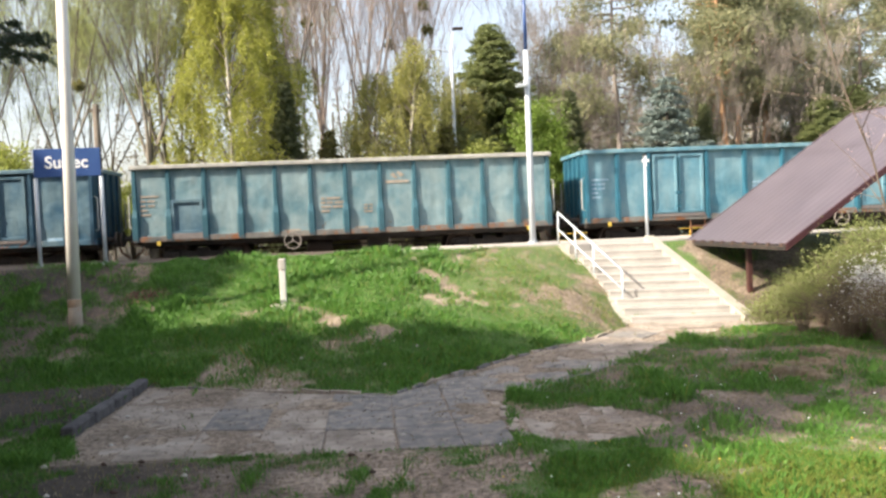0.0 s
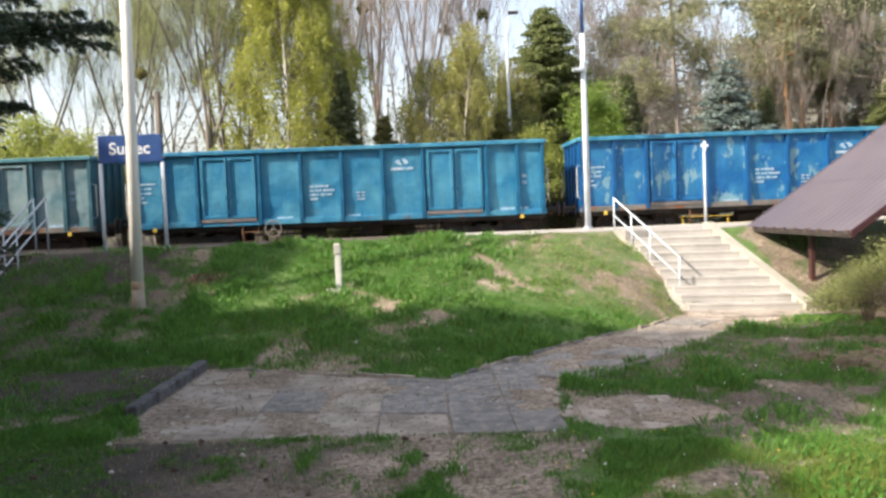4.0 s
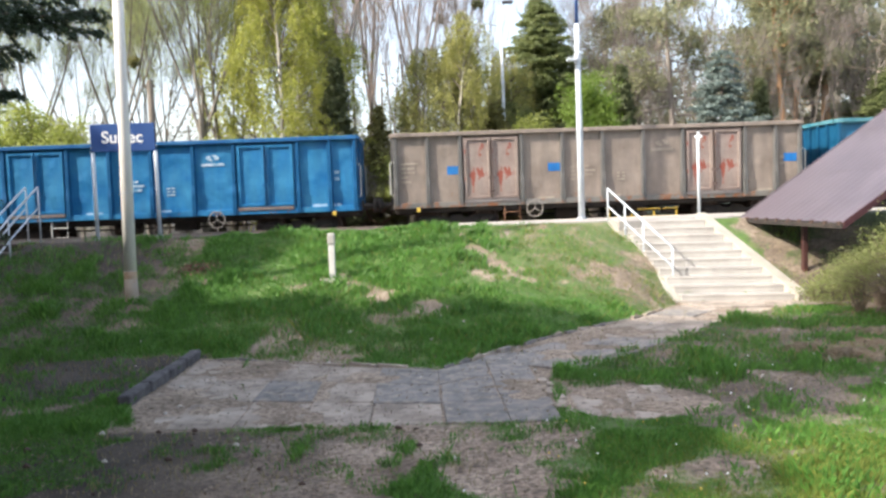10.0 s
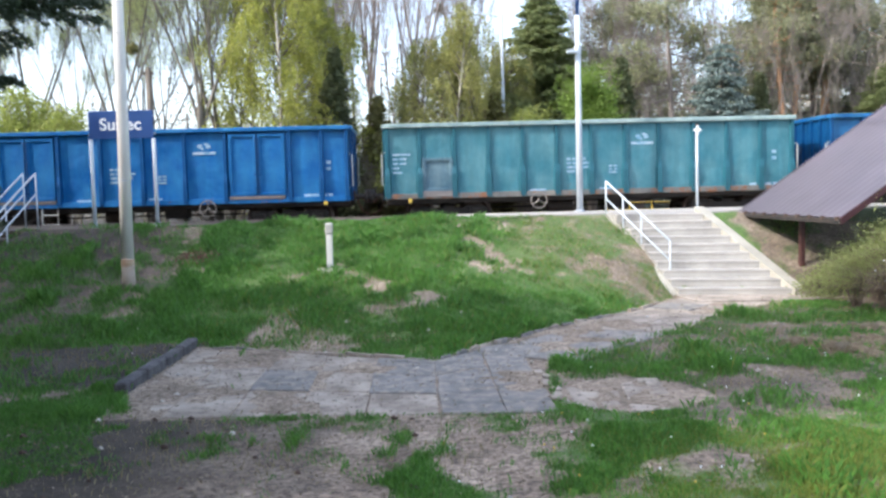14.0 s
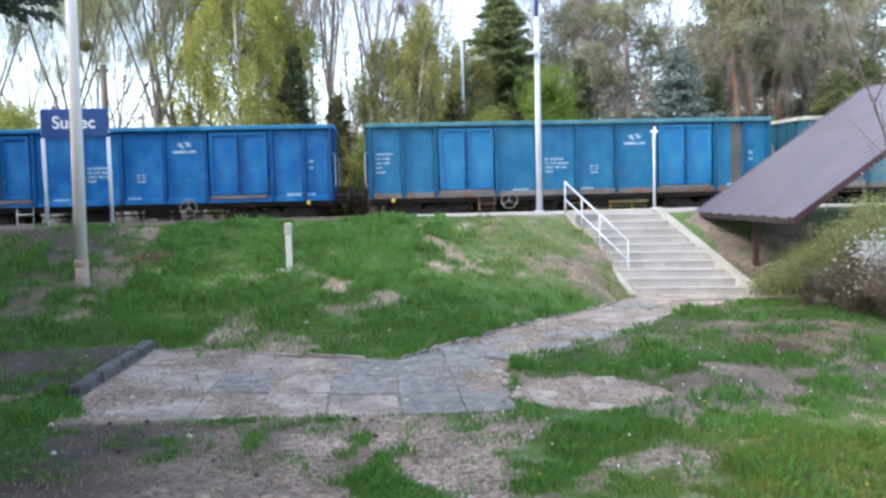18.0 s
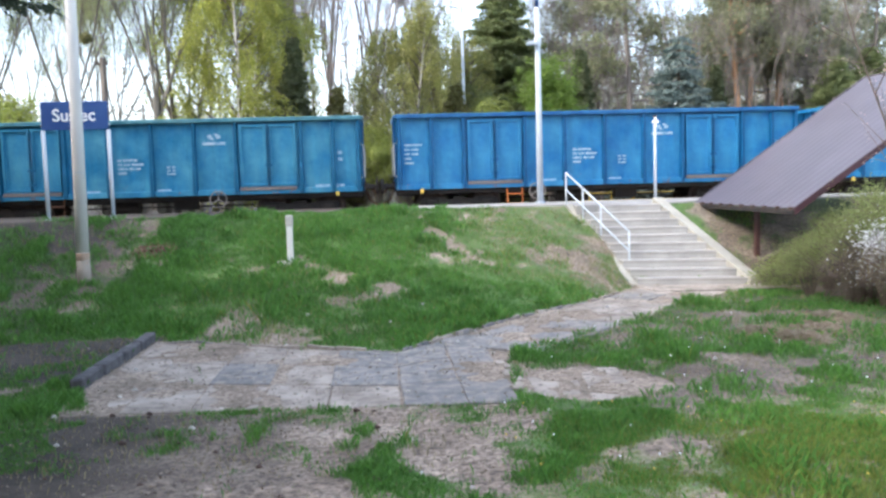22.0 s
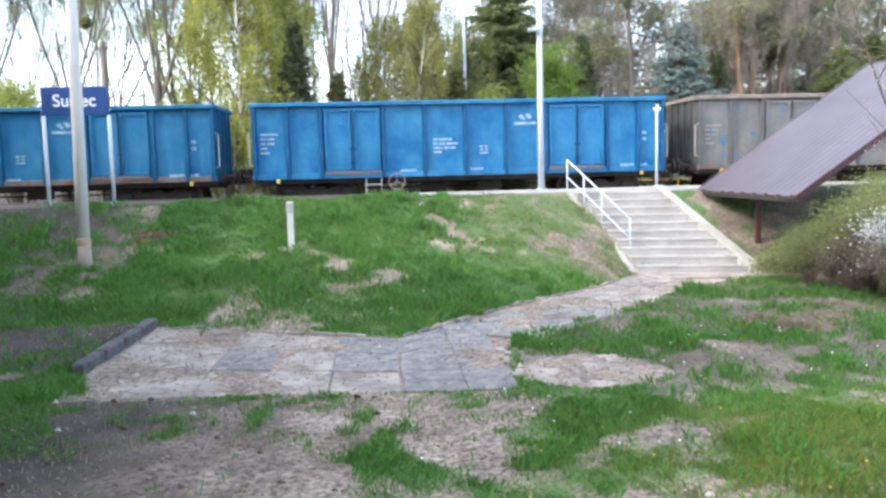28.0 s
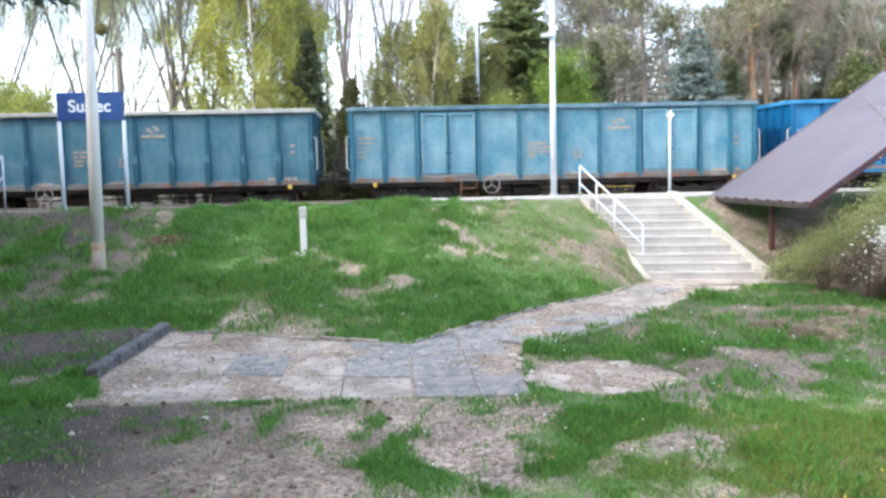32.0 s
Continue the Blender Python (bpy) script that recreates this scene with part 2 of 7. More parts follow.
M["leaf_bud"] = leafy("bud", (0.22, 0.19, 0.09), (0.36, 0.33, 0.16), 0.35)
M["needle_dark"] = leafy("dark_needle", (0.020, 0.036, 0.020), (0.055, 0.085, 0.040), 0.2)
M["needle_thuja"] = leafy("thuja_needle", (0.06, 0.078, 0.034), (0.155, 0.175, 0.075), 0.25)
M["needle_spruce"] = leafy("spruce_needle", (0.145, 0.185, 0.075), (0.33, 0.37, 0.155), 0.5)
M["needle_olive"] = leafy("olive_needle", (0.125, 0.13, 0.045), (0.27, 0.25, 0.095), 0.35)
# haze put into the leaf colour, paler than near foliage
M["haze_leaf"] = leafy("hazed_far_foliage", (0.24, 0.225, 0.18), (0.44, 0.40, 0.33), 0.5)
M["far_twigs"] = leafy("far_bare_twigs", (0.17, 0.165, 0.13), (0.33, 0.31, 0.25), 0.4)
M["under_leaf"] = leafy("undergrowth", (0.16, 0.14, 0.115), (0.34, 0.29, 0.24), 0.45)
M["bush_leaf"] = leafy("grey_green_leaf", (0.16, 0.20, 0.06), (0.33, 0.36, 0.14), 0.45)
M["needle_blue"] = leafy("blue_needle", (0.09, 0.13, 0.118), (0.24, 0.30, 0.275), 0.25)
M["needle_pine"] = leafy("pine_needle", (0.18, 0.20, 0.11), (0.43, 0.43, 0.25), 0.6)
M["twig"] = surf("twig", (0.11, 0.085, 0.065), (0.19, 0.145, 0.11), None, 2, 12, 0.9, 0, 0.2)
M["blossom"] = leafy("white_blossom", (0.62, 0.62, 0.62), (0.85, 0.84, 0.82), 0.3)
M["pink_bud"] = leafy("pink_bud", (0.55, 0.38, 0.33), (0.75, 0.62, 0.55), 0.3)
M["grass"] = leafy("lush_grass", (0.034, 0.112, 0.020), (0.155, 0.335, 0.058), 0.35, 0.5)
M["grass_yellow"] = leafy("sunny_grass", (0.115, 0.15, 0.028), (0.25, 0.29, 0.065), 0.35, 0.5)
M["grass_dry"] = leafy("dry_grass", (0.19, 0.165, 0.08), (0.34, 0.295, 0.165), 0.2, 0.7)
M["rusty_leaf"] = leafy("rusty_leaf", (0.12, 0.068, 0.043), (0.25, 0.145, 0.095), 0.05, 0.8)
M["dead_stalk"] = leafy("dead_stalk", (0.17, 0.13, 0.09), (0.36, 0.30, 0.225), 0.15, 0.8)
M["litter"] = leafy("leaf_litter", (0.07, 0.045, 0.028), (0.36, 0.30, 0.23), 0.05, 0.8)
M["stone"] = surf("stone", (0.40, 0.37, 0.33), (0.58, 0.54, 0.48), None, 5, 30, 0.9, 0, 0.3)


def ground_material():
    """Soil that turns to turf by the 'turf' attribute of the sheet."""
    m, nt, b, co = blank("ground")
    at = nt.nodes.new("ShaderNodeAttribute")
    at.attribute_name = "turf"
    sepc = nt.nodes.new("ShaderNodeSeparateColor")
    nt.links.new(at.outputs["Color"], sepc.inputs[0])
    n1 = noise_node(nt, co, 1.1, 6, 0.65)
    n2 = noise_node(nt, co, 14, 4, 0.7)
    soil = ramp_node(nt, [(0.3, (0.125, 0.092, 0.067)), (0.5, (0.255, 0.20, 0.152)), (0.7, (0.40, 0.325, 0.255))])
    nt.links.new(n1.outputs[0], soil.inputs[0])
    crumbs = ramp_node(nt, [(0.39, (0.42, 0.39, 0.36)), (0.53, (1, 1, 1)), (0.66, (1.38, 1.34, 1.3))])
    nt.links.new(n2.outputs[0], crumbs.inputs[0])
    soil_c = mix_node(nt, 1.0, soil.outputs[0], crumbs.outputs[0], "MULTIPLY")
    turf = ramp_node(nt, [(0.32, (0.042, 0.088, 0.018)), (0.56, (0.08, 0.145, 0.03)), (0.72, (0.17, 0.16, 0.072))])
    n3 = noise_node(nt, co, 3.2, 5, 0.7)
    nt.links.new(n3.outputs[0], turf.inputs[0])
    n4 = noise_node(nt, co, 4.5, 5, 0.75)       # turf breaks up into tufts at its edges
    tuft = nt.nodes.new("ShaderNodeMath")
    tuft.operation = "MULTIPLY_ADD"
    tuft.inputs[1].default_value = 1.5
    nt.links.new(n4.outputs[0], tuft.inputs[0])
    nt.links.new(sepc.outputs[0], tuft.inputs[2])
    edge = nt.nodes.new("ShaderNodeMapRange")
    edge.inputs[1].default_value, edge.inputs[2].default_value = 1.02, 1.50
    nt.links.new(tuft.outputs[0], edge.inputs[0])
    col = mix_node(nt, edge.outputs[0], soil_c, turf.outputs[0])
    col = mix_node(nt, sepc.outputs[1], col, (0.24, 0.20, 0.135))
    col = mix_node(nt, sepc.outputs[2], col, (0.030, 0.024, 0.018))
    nt.links.new(col, b.inputs["Base Color"])
    b.inputs["Roughness"].default_value = 0.95
    bumped(nt, b, n2.outputs[0], 0.7, 0.03)
    return m


M["ground"] = ground_material()


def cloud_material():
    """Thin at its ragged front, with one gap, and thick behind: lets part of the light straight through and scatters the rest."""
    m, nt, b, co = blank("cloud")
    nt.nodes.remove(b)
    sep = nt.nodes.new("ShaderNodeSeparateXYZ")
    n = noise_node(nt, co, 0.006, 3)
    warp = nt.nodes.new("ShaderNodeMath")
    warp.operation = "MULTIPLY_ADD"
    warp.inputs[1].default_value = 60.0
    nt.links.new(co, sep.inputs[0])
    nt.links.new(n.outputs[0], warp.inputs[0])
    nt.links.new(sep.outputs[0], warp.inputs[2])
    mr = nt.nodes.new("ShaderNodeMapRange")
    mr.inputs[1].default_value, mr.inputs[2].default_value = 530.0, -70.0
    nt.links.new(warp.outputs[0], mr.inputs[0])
    # stops set the wanted share of sunlight over time
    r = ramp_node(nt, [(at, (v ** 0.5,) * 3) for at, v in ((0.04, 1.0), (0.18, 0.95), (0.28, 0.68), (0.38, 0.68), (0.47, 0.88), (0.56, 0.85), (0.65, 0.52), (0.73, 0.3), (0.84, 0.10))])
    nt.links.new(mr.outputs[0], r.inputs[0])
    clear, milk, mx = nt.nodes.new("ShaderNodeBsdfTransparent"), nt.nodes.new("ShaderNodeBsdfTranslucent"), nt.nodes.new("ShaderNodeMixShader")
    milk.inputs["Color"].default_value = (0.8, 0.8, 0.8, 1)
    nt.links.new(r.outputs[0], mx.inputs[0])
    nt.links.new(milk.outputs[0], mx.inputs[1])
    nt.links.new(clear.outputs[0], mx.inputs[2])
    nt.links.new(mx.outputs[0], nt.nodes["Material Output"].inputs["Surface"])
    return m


M["cloud"] = cloud_material()


# ---- mesh helpers ----
class Geo:
    """Plain vertex and face lists."""
    def __init__(self):
        self.v, self.f = [], []

    def add(self, verts, faces):
        k = len(self.v)
        self.v.extend(verts)
        self.f.extend([tuple(i + k for i in f) for f in faces])

    def box(self, x0, x1, y0, y1, z0, z1, bev=0.0):
        if bev <= 0:
            self.add([(x, y, z) for x in (x0, x1) for y in (y0, y1) for z in (z0, z1)],
                     [(0, 1, 3, 2), (4, 6, 7, 5), (0, 4, 5, 1), (2, 3, 7, 6), (0, 2, 6, 4), (1, 5, 7, 3)])
            return
        bm = bmesh.new()
        bmesh.ops.create_cube(bm, size=1)
        for v in bm.verts:
            v.co = Vector(((x0 + x1) / 2 + v.co.x * (x1 - x0), (y0 + y1) / 2 + v.co.y * (y1 - y0), (z0 + z1) / 2 + v.co.z * (z1 - z0)))
        bmesh.ops.bevel(bm, geom=bm.edges[:], offset=bev, segments=1, affect="EDGES")
        bm.verts.index_update()
        self.add([tuple(v.co) for v in bm.verts], [tuple(v.index for v in f.verts) for f in bm.faces])
        bm.free()

    def tube(self, pts, radii, n=6, caps=True):
        """A tapered round bar along the points."""
        pts = [Vector(p) for p in pts]
        k = len(self.v)
        for i, p in enumerate(pts):
            d = (pts[min(i + 1, len(pts) - 1)] - pts[max(i - 1, 0)])
            d = d.normalized() if d.length > 1e-9 else Vector((0, 0, 1))
            a = d.cross(Vector((0, 0, 1)) if abs(d.z) < 0.9 else Vector((1, 0, 0))).normalized()
            b = d.cross(a)
            r = radii[i] if isinstance(radii, (list, tuple)) else radii
            for j in range(n):
                w = 2 * math.pi * j / n
                q = p + (a * math.cos(w) + b * math.sin(w)) * r
                self.v.append((q.x, q.y, q.z))
        for i in range(len(pts) - 1):
            for j in range(n):
                j2 = (j + 1) % n
                self.f.append((k + i * n + j, k + i * n + j2, k + (i + 1) * n + j2, k + (i + 1) * n + j))
        if caps:
            self.f.append(tuple(k + j for j in reversed(range(n))))
            self.f.append(tuple(k + (len(pts) - 1) * n + j for j in range(n)))

    def ring(self, c, axis, r, thick, n=20, m=6):
        c, axis = Vector(c), Vector(axis).normalized()
        a = axis.cross(Vector((0, 0, 1)) if abs(axis.z) < 0.9 else Vector((1, 0, 0))).normalized()
        b = axis.cross(a)
        k = len(self.v)
        for i in range(n):
            w = 2 * math.pi * i / n
            rad = a * math.cos(w) + b * math.sin(w)
            for j in range(m):
                u = 2 * math.pi * j / m
                q = c + rad * (r + thick * math.cos(u)) + axis * thick * math.sin(u)
                self.v.append((q.x, q.y, q.z))
        for i in range(n):
            for j in range(m):
                i2, j2 = (i + 1) % n, (j + 1) % m
                self.f.append((k + i * m + j, k + i2 * m + j, k + i2 * m + j2, k + i * m + j2))

    def mesh(self, name, material, smooth=False):
        me = bpy.data.meshes.new(name)
        me.from_pydata(self.v, [], self.f)
        me.materials.append(material)
        if smooth:
            me.polygons.foreach_set("use_smooth", [True] * len(me.polygons))
        me.update()
        return me


def part(name, geo, material, parent=None, label="", smooth=False):
    """One mesh object of that geometry, under a thing or a part."""
    ob = new(name, geo.mesh(name, material, smooth) if isinstance(geo, Geo) else geo)
    if parent:
        ob.parent = parent
    return tagged(ob, label) if label else ob


def thing(name, label, category, group="", at=(0, 0, 0), turn=0.0, kind=""):
    ob = new(name)
    ob.empty_display_size = 0.2
    ob.matrix_basis = pose(*at, 0, 0, turn)
    return tagged(ob, label, category, group, kind)


def framed_panel(g, x0, x1, z0, z1, out, back, b):
    """A door leaf in one piece: a raised border round a recessed panel, facing -y."""
    k = len(g.v)
    for y, d in ((0.0, 0.0), (-out, 0.006), (-out, b), (-back, b + 0.012)):
        g.v += [(x0 + d, y, z0 + d), (x1 - d, y, z0 + d), (x1 - d, y, z1 - d), (x0 + d, y, z1 - d)]
    for r in range(3):
        for i in range(4):
            j = (i + 1) % 4
            g.f.append((k + 4 * r + i, k + 4 * r + j, k + 4 * r + 4 + j, k + 4 * r + 4 + i))
    g.f.append((k + 12, k + 13, k + 14, k + 15))
    g.f.append((k + 3, k + 2, k + 1, k))


def leaf_cloud(centres, size, rng, flat=0.0, aspect=0.55):
    """Small pointed leaves at the centres: arrays of vertices and faces."""
    n = len(centres)
    a = rng.normal(size=(n, 3))
    a[:, 2] *= 1 - flat
    a /= np.linalg.norm(a, axis=1)[:, None] + 1e-9
    b = np.cross(a, rng.normal(size=(n, 3)))
    b /= np.linalg.norm(b, axis=1)[:, None] + 1e-9
    s = size * rng.uniform(0.6, 1.3, (n, 1))
    v = np.stack([centres - a * s, centres + b * s * aspect, centres + a * s, centres - b * s * aspect], 1).reshape(-1, 3)
    return v, np.arange(4 * n).reshape(-1, 4)


def array_mesh(name, verts, faces, material):
    """A mesh from numpy arrays of equal-sided faces."""
    me = bpy.data.meshes.new(name)
    k = faces.shape[1]
    me.vertices.add(len(verts))
    me.vertices.foreach_set("co", np.ascontiguousarray(verts, dtype=np.float32).ravel())
    me.loops.add(faces.size)
    me.loops.foreach_set("vertex_index", faces.astype(np.int32).ravel())
    me.polygons.add(len(faces))
    me.polygons.foreach_set("loop_start", np.arange(0, faces.size, k, dtype=np.int32))
    me.materials.append(material)
    me.update(calc_edges=True)
    return me


# ---- unseen cloud added to dim the sun as it drifts ----
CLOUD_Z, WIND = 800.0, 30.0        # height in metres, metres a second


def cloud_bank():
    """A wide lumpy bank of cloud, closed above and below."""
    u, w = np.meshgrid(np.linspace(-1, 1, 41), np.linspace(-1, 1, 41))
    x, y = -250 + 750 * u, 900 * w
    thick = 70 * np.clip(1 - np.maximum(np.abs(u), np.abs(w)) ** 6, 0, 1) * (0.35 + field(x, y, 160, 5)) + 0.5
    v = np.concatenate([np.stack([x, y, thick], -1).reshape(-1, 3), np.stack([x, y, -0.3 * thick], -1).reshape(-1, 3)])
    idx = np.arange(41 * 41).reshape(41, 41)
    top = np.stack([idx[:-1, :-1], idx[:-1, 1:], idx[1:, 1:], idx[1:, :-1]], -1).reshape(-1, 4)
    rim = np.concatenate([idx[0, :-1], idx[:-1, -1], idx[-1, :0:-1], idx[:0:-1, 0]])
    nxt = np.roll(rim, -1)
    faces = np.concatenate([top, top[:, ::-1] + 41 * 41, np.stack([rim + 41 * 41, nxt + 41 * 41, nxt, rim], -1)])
    return tagged(new("cloud", array_mesh("cloud", v, faces, M["cloud"])), "wide thin unseen cloud added to dim the sun", "cloud", kind="structure")


# ---- ground and platform ----
PLAT, RAIL_Z = 1.83, 1.40          # platform and rail-head heights
NEAR_FACE = 26.2                   # the wagons' near side
TRACK_Y = NEAR_FACE + 1.45
EDGE_Y = 25.75                     # platform edge

FOOT_X = [-60, -20, -3.9, -1.5, 0.3, 1.5, 2.6, 4.6, 5.9, 8.7, 12, 60]
FOOT_Y = [15.5, 15.0, 14.4, 13.4, 12.7, 14.1, 15.4, 17.2, 19.0, 18.5, 18.0, 17.5]
TOP_X = [-60, 3.5, 5.2, 7.4, 9, 60]
TOP_Y = [21.6, 21.7, 22.5, 22.0, 22.0, 22.0]


def slope_z(x, y):
    """Height of the ground in front of the track: flat yard, bank, platform level."""
    y0, y1 = np.interp(x, FOOT_X, FOOT_Y), np.interp(x, TOP_X, TOP_Y)
    u = np.clip((y - y0) / (y1 - y0), 0, 1)
    e = np.interp(x, [1.0, 5.0], [1.45, 1.05])
    z = (PLAT - 0.03) * u ** e
    cut = np.interp(y, [13.5, 16.0, 19.2, 22.3], [0.0, 0.12, 0.26, PLAT - 0.2])     # bed of the second flight
    return np.where((x > -12.9) & (x < -10.2) & (y < 22.3), np.minimum(z, cut), z)


def field(x, y, scale, seed):
    """Smooth value noise in 0..1."""
    rs = np.random.RandomState(seed)
    g = rs.rand(64, 64)
    fx, fy = x / scale + 200, y / scale + 200
    ix, iy = np.floor(fx).astype(int), np.floor(fy).astype(int)
    tx, ty = fx - ix, fy - iy
    tx, ty = tx * tx * (3 - 2 * tx), ty * ty * (3 - 2 * ty)
    q = lambda a, b: g[a % 64, b % 64]
    return (q(ix, iy) * (1 - tx) + q(ix + 1, iy) * tx) * (1 - ty) + (q(ix, iy + 1) * (1 - tx) + q(ix + 1, iy + 1) * tx) * ty


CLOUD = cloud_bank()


def noise2(x, y, seed=1):
    return 0.42 * field(x, y, 1.2, seed) + 0.33 * field(x, y, 0.46, seed + 1) + 0.25 * field(x, y, 0.19, seed + 2)


def blob(x, y, cx, cy, rx, ry, turn=0.0):
    c, s = math.cos(radians(turn)), math.sin(radians(turn))
    dx, dy = x - cx, y - cy
    u, w = (dx * c + dy * s) / rx, (-dx * s + dy * c) / ry
    return np.clip(1.25 - np.sqrt(u * u + w * w), 0, 1)


def far_edge(x):
    return np.interp(x, [-3.9, 0.3, 2.6, 4.6, 5.9, 6.2], [14.3, 12.55, 15.3, 17.1, 18.9, 19.0])


def near_edge(x):
    return np.interp(x, [-3.9, -3.3, 1.55, 1.75, 2.15, 3.3, 4.4, 6.5, 8.6], [10.9, 9.65, 9.3, 11.5, 12.3, 13.4, 14.4, 16.9, 17.9])


def on_path(x, y):
    a = (x > -3.85) & (x < 6.0) & (y < far_edge(x)) & (y > near_edge(x))
    b = (x >= 6.0) & (x < 8.8) & (y < np.interp(x, [6, 8.8], [19.0, 18.4])) & (y > near_edge(x))
    c = ((x - 2.6) / 0.95) ** 2 + ((y - 10.1) / 0.85) ** 2 < 1
    return a | b | c


def cover(x, y):
    """Turf, bare sand and darkening of the ground at a place, each 0..1."""
    n = noise2(x, y, 3)
    x0, y0 = x, y
    x = x + (field(x0, y0, 0.9, 51) - 0.5) * 0.9 + (field(x0, y0, 0.3, 52) - 0.5) * 0.35
    y = y + (field(x0, y0, 0.8, 53) - 0.5) * 0.8 + (field(x0, y0, 0.28, 54) - 0.5) * 0.3
    turf = np.full_like(x, 0.74)
    sand, dark = np.zeros_like(x), np.zeros_like(x)
    foot = np.interp(x, FOOT_X, FOOT_Y)
    bank = y > foot
    turf = np.where(bank, 1.12, turf)
    bare = np.maximum.reduce([
        1.25 * blob(x, y, -2.0, 18.1, 0.95, 0.65), 1.3 * blob(x, y, -1.0, 17.2, 1.0, 0.35, -35), 1.3 * blob(x, y, 0.15, 16.3, 0.85, 0.28, 0),
        1.5 * blob(x, y, 1.75, 19.6, 1.7, 0.26, -62), 0.8 * blob(x, y, -2.7, 15.7, 0.5, 1.3, 15), 0.8 * blob(x, y, -3.6, 16.7, 0.45, 0.9, 25),
        0.35 * blob(x, y, -2.3, 14.2, 1.2, 0.5, -20), 0.6 * blob(x, y, 0.6, 14.6, 0.4, 0.2)])
    straw = np.maximum(0.8 * blob(x, y, -1.1, 13.95, 1.8, 0.7, -22), blob(x, y, -2.4, 14.9, 1.3, 1.5, -10), 0.8 * blob(x, y, -3.6, 16.9, 0.5, 0.9, 25))
    straw = np.maximum(straw, 0.9 * blob(x, y, -0.7, 15.6, 0.5, 1.4, 30))
    trail = np.maximum(blob(x, y, -2.6, 15.4, 0.35, 1.9, -22), blob(x, y, -2.4, 13.75, 1.7, 0.5, -8))     # trodden way from the post down to the path
    straw = np.maximum(straw, trail)
    turf, sand = turf - 0.6 * straw - 0.25 * trail, np.maximum(sand, 0.12 * straw + 0.18 * trail)
    turf = turf - np.where(bank, bare * 0.58, 0)
    sand = np.maximum(sand, np.where(bank, bare * 0.3, 0))
    # thin yellowish turf beside the stairs, brown earth under the shelter
    thin = np.clip((x - 1.7) / 0.8, 0, 1) * np.clip((y - 17.9) / 0.8, 0, 1) * (x < 6)
    turf, sand = turf - 0.30 * thin, np.maximum(sand, 0.12 * thin)
    earth = np.clip((x - 8.2) / 0.4, 0, 1) * (y > 17.0)
    turf, sand = turf - 0.5 * earth, np.maximum(sand, 0.2 * earth)
    # shade under the roof put into the earth colour
    dark = np.maximum(dark, 0.4 * earth)
    # thin turf, leaf litter and a darker ground tone on the left of the bank
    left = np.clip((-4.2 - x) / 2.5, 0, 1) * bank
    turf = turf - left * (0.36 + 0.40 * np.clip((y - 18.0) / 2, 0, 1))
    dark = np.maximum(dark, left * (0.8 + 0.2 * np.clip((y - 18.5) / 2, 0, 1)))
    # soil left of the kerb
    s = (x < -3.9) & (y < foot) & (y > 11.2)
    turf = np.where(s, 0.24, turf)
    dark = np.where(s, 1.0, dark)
    # yard before the path
    yard = (y < near_edge(x)) & (x < 9)
    lawn = np.where(x < 0.0, 0.22, 0.66)
    lawn = np.where((x < -3.1 - 0.25 * (9.6 - y)) , 0.92, lawn)
    lawn = np.maximum(lawn, 0.95 * blob(x, y, -0.1, 8.7, 0.62, 0.85))
    lawn = np.maximum(lawn, 0.75 * blob(x, y, 0.1, 7.15, 0.4, 0.4))
    lawn = np.maximum(lawn, 0.6 * blob(x, y, -2.3, 7.1, 0.7, 0.7))
    lawn = lawn - 0.8 * blob(x, y, 0.72, 7.4, 0.5, 0.75) - 0.5 * blob(x, y, 2.4, 7.5, 0.7, 0.25) - 0.4 * blob(x, y, 3.6, 7.0, 0.5, 0.3)
    turf = np.where(yard & (y < 11), lawn, turf)
    # dark litter and the trees' shade, both put into the soil colour
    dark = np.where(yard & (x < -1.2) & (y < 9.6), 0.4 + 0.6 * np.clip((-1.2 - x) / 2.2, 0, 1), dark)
    brown = np.clip((x - 1.6) / 1.2, 0, 1) * np.clip((y - 8.6) / 0.8, 0, 1) * (y < near_edge(x) + 0.3)
    dark = np.maximum(dark, 0.5 * brown)
    turf = turf - 0.10 * brown
    strip = (x > 3.0) & (y > 8.95) & (y < 10.5)
    turf = np.where(strip, 0.40, turf)
    litter = blob(x, y, 6.6, 13.6, 1.6, 0.8)
    turf = turf - litter * 0.35
    x, y = x0, y0
    turf = np.where(on_path(x, y), 0.0, turf)
    dark = np.where(on_path(x, y), 0.0, dark)
    sand = np.where(on_path(x, y), 0.1, sand)
    t = np.clip((turf + (n - 0.5) * 2.0 - 0.28) * 1.5, 0, 1)
    t = np.where(bank & (straw > 0.08), np.maximum(t, np.clip(0.30 + (n - 0.5) * 0.9, 0.12, 0.6)), t)
    t = t * (1 - 0.75 * np.clip(trail * 1.4, 0, 1) * bank)
    t = np.where(on_path(x, y), np.clip((n - 0.76) * 4, 0, 0.5), t)
    return t, np.clip(sand, 0, 1), np.clip(dark + (n - 0.5) * 0.6 * (dark > 0), 0, 1)


def axis(parts):
    out = []
    for a, b, n in parts:
        out += list(np.linspace(a, b, n, endpoint=False))
    return np.array(out + [parts[-1][1]])


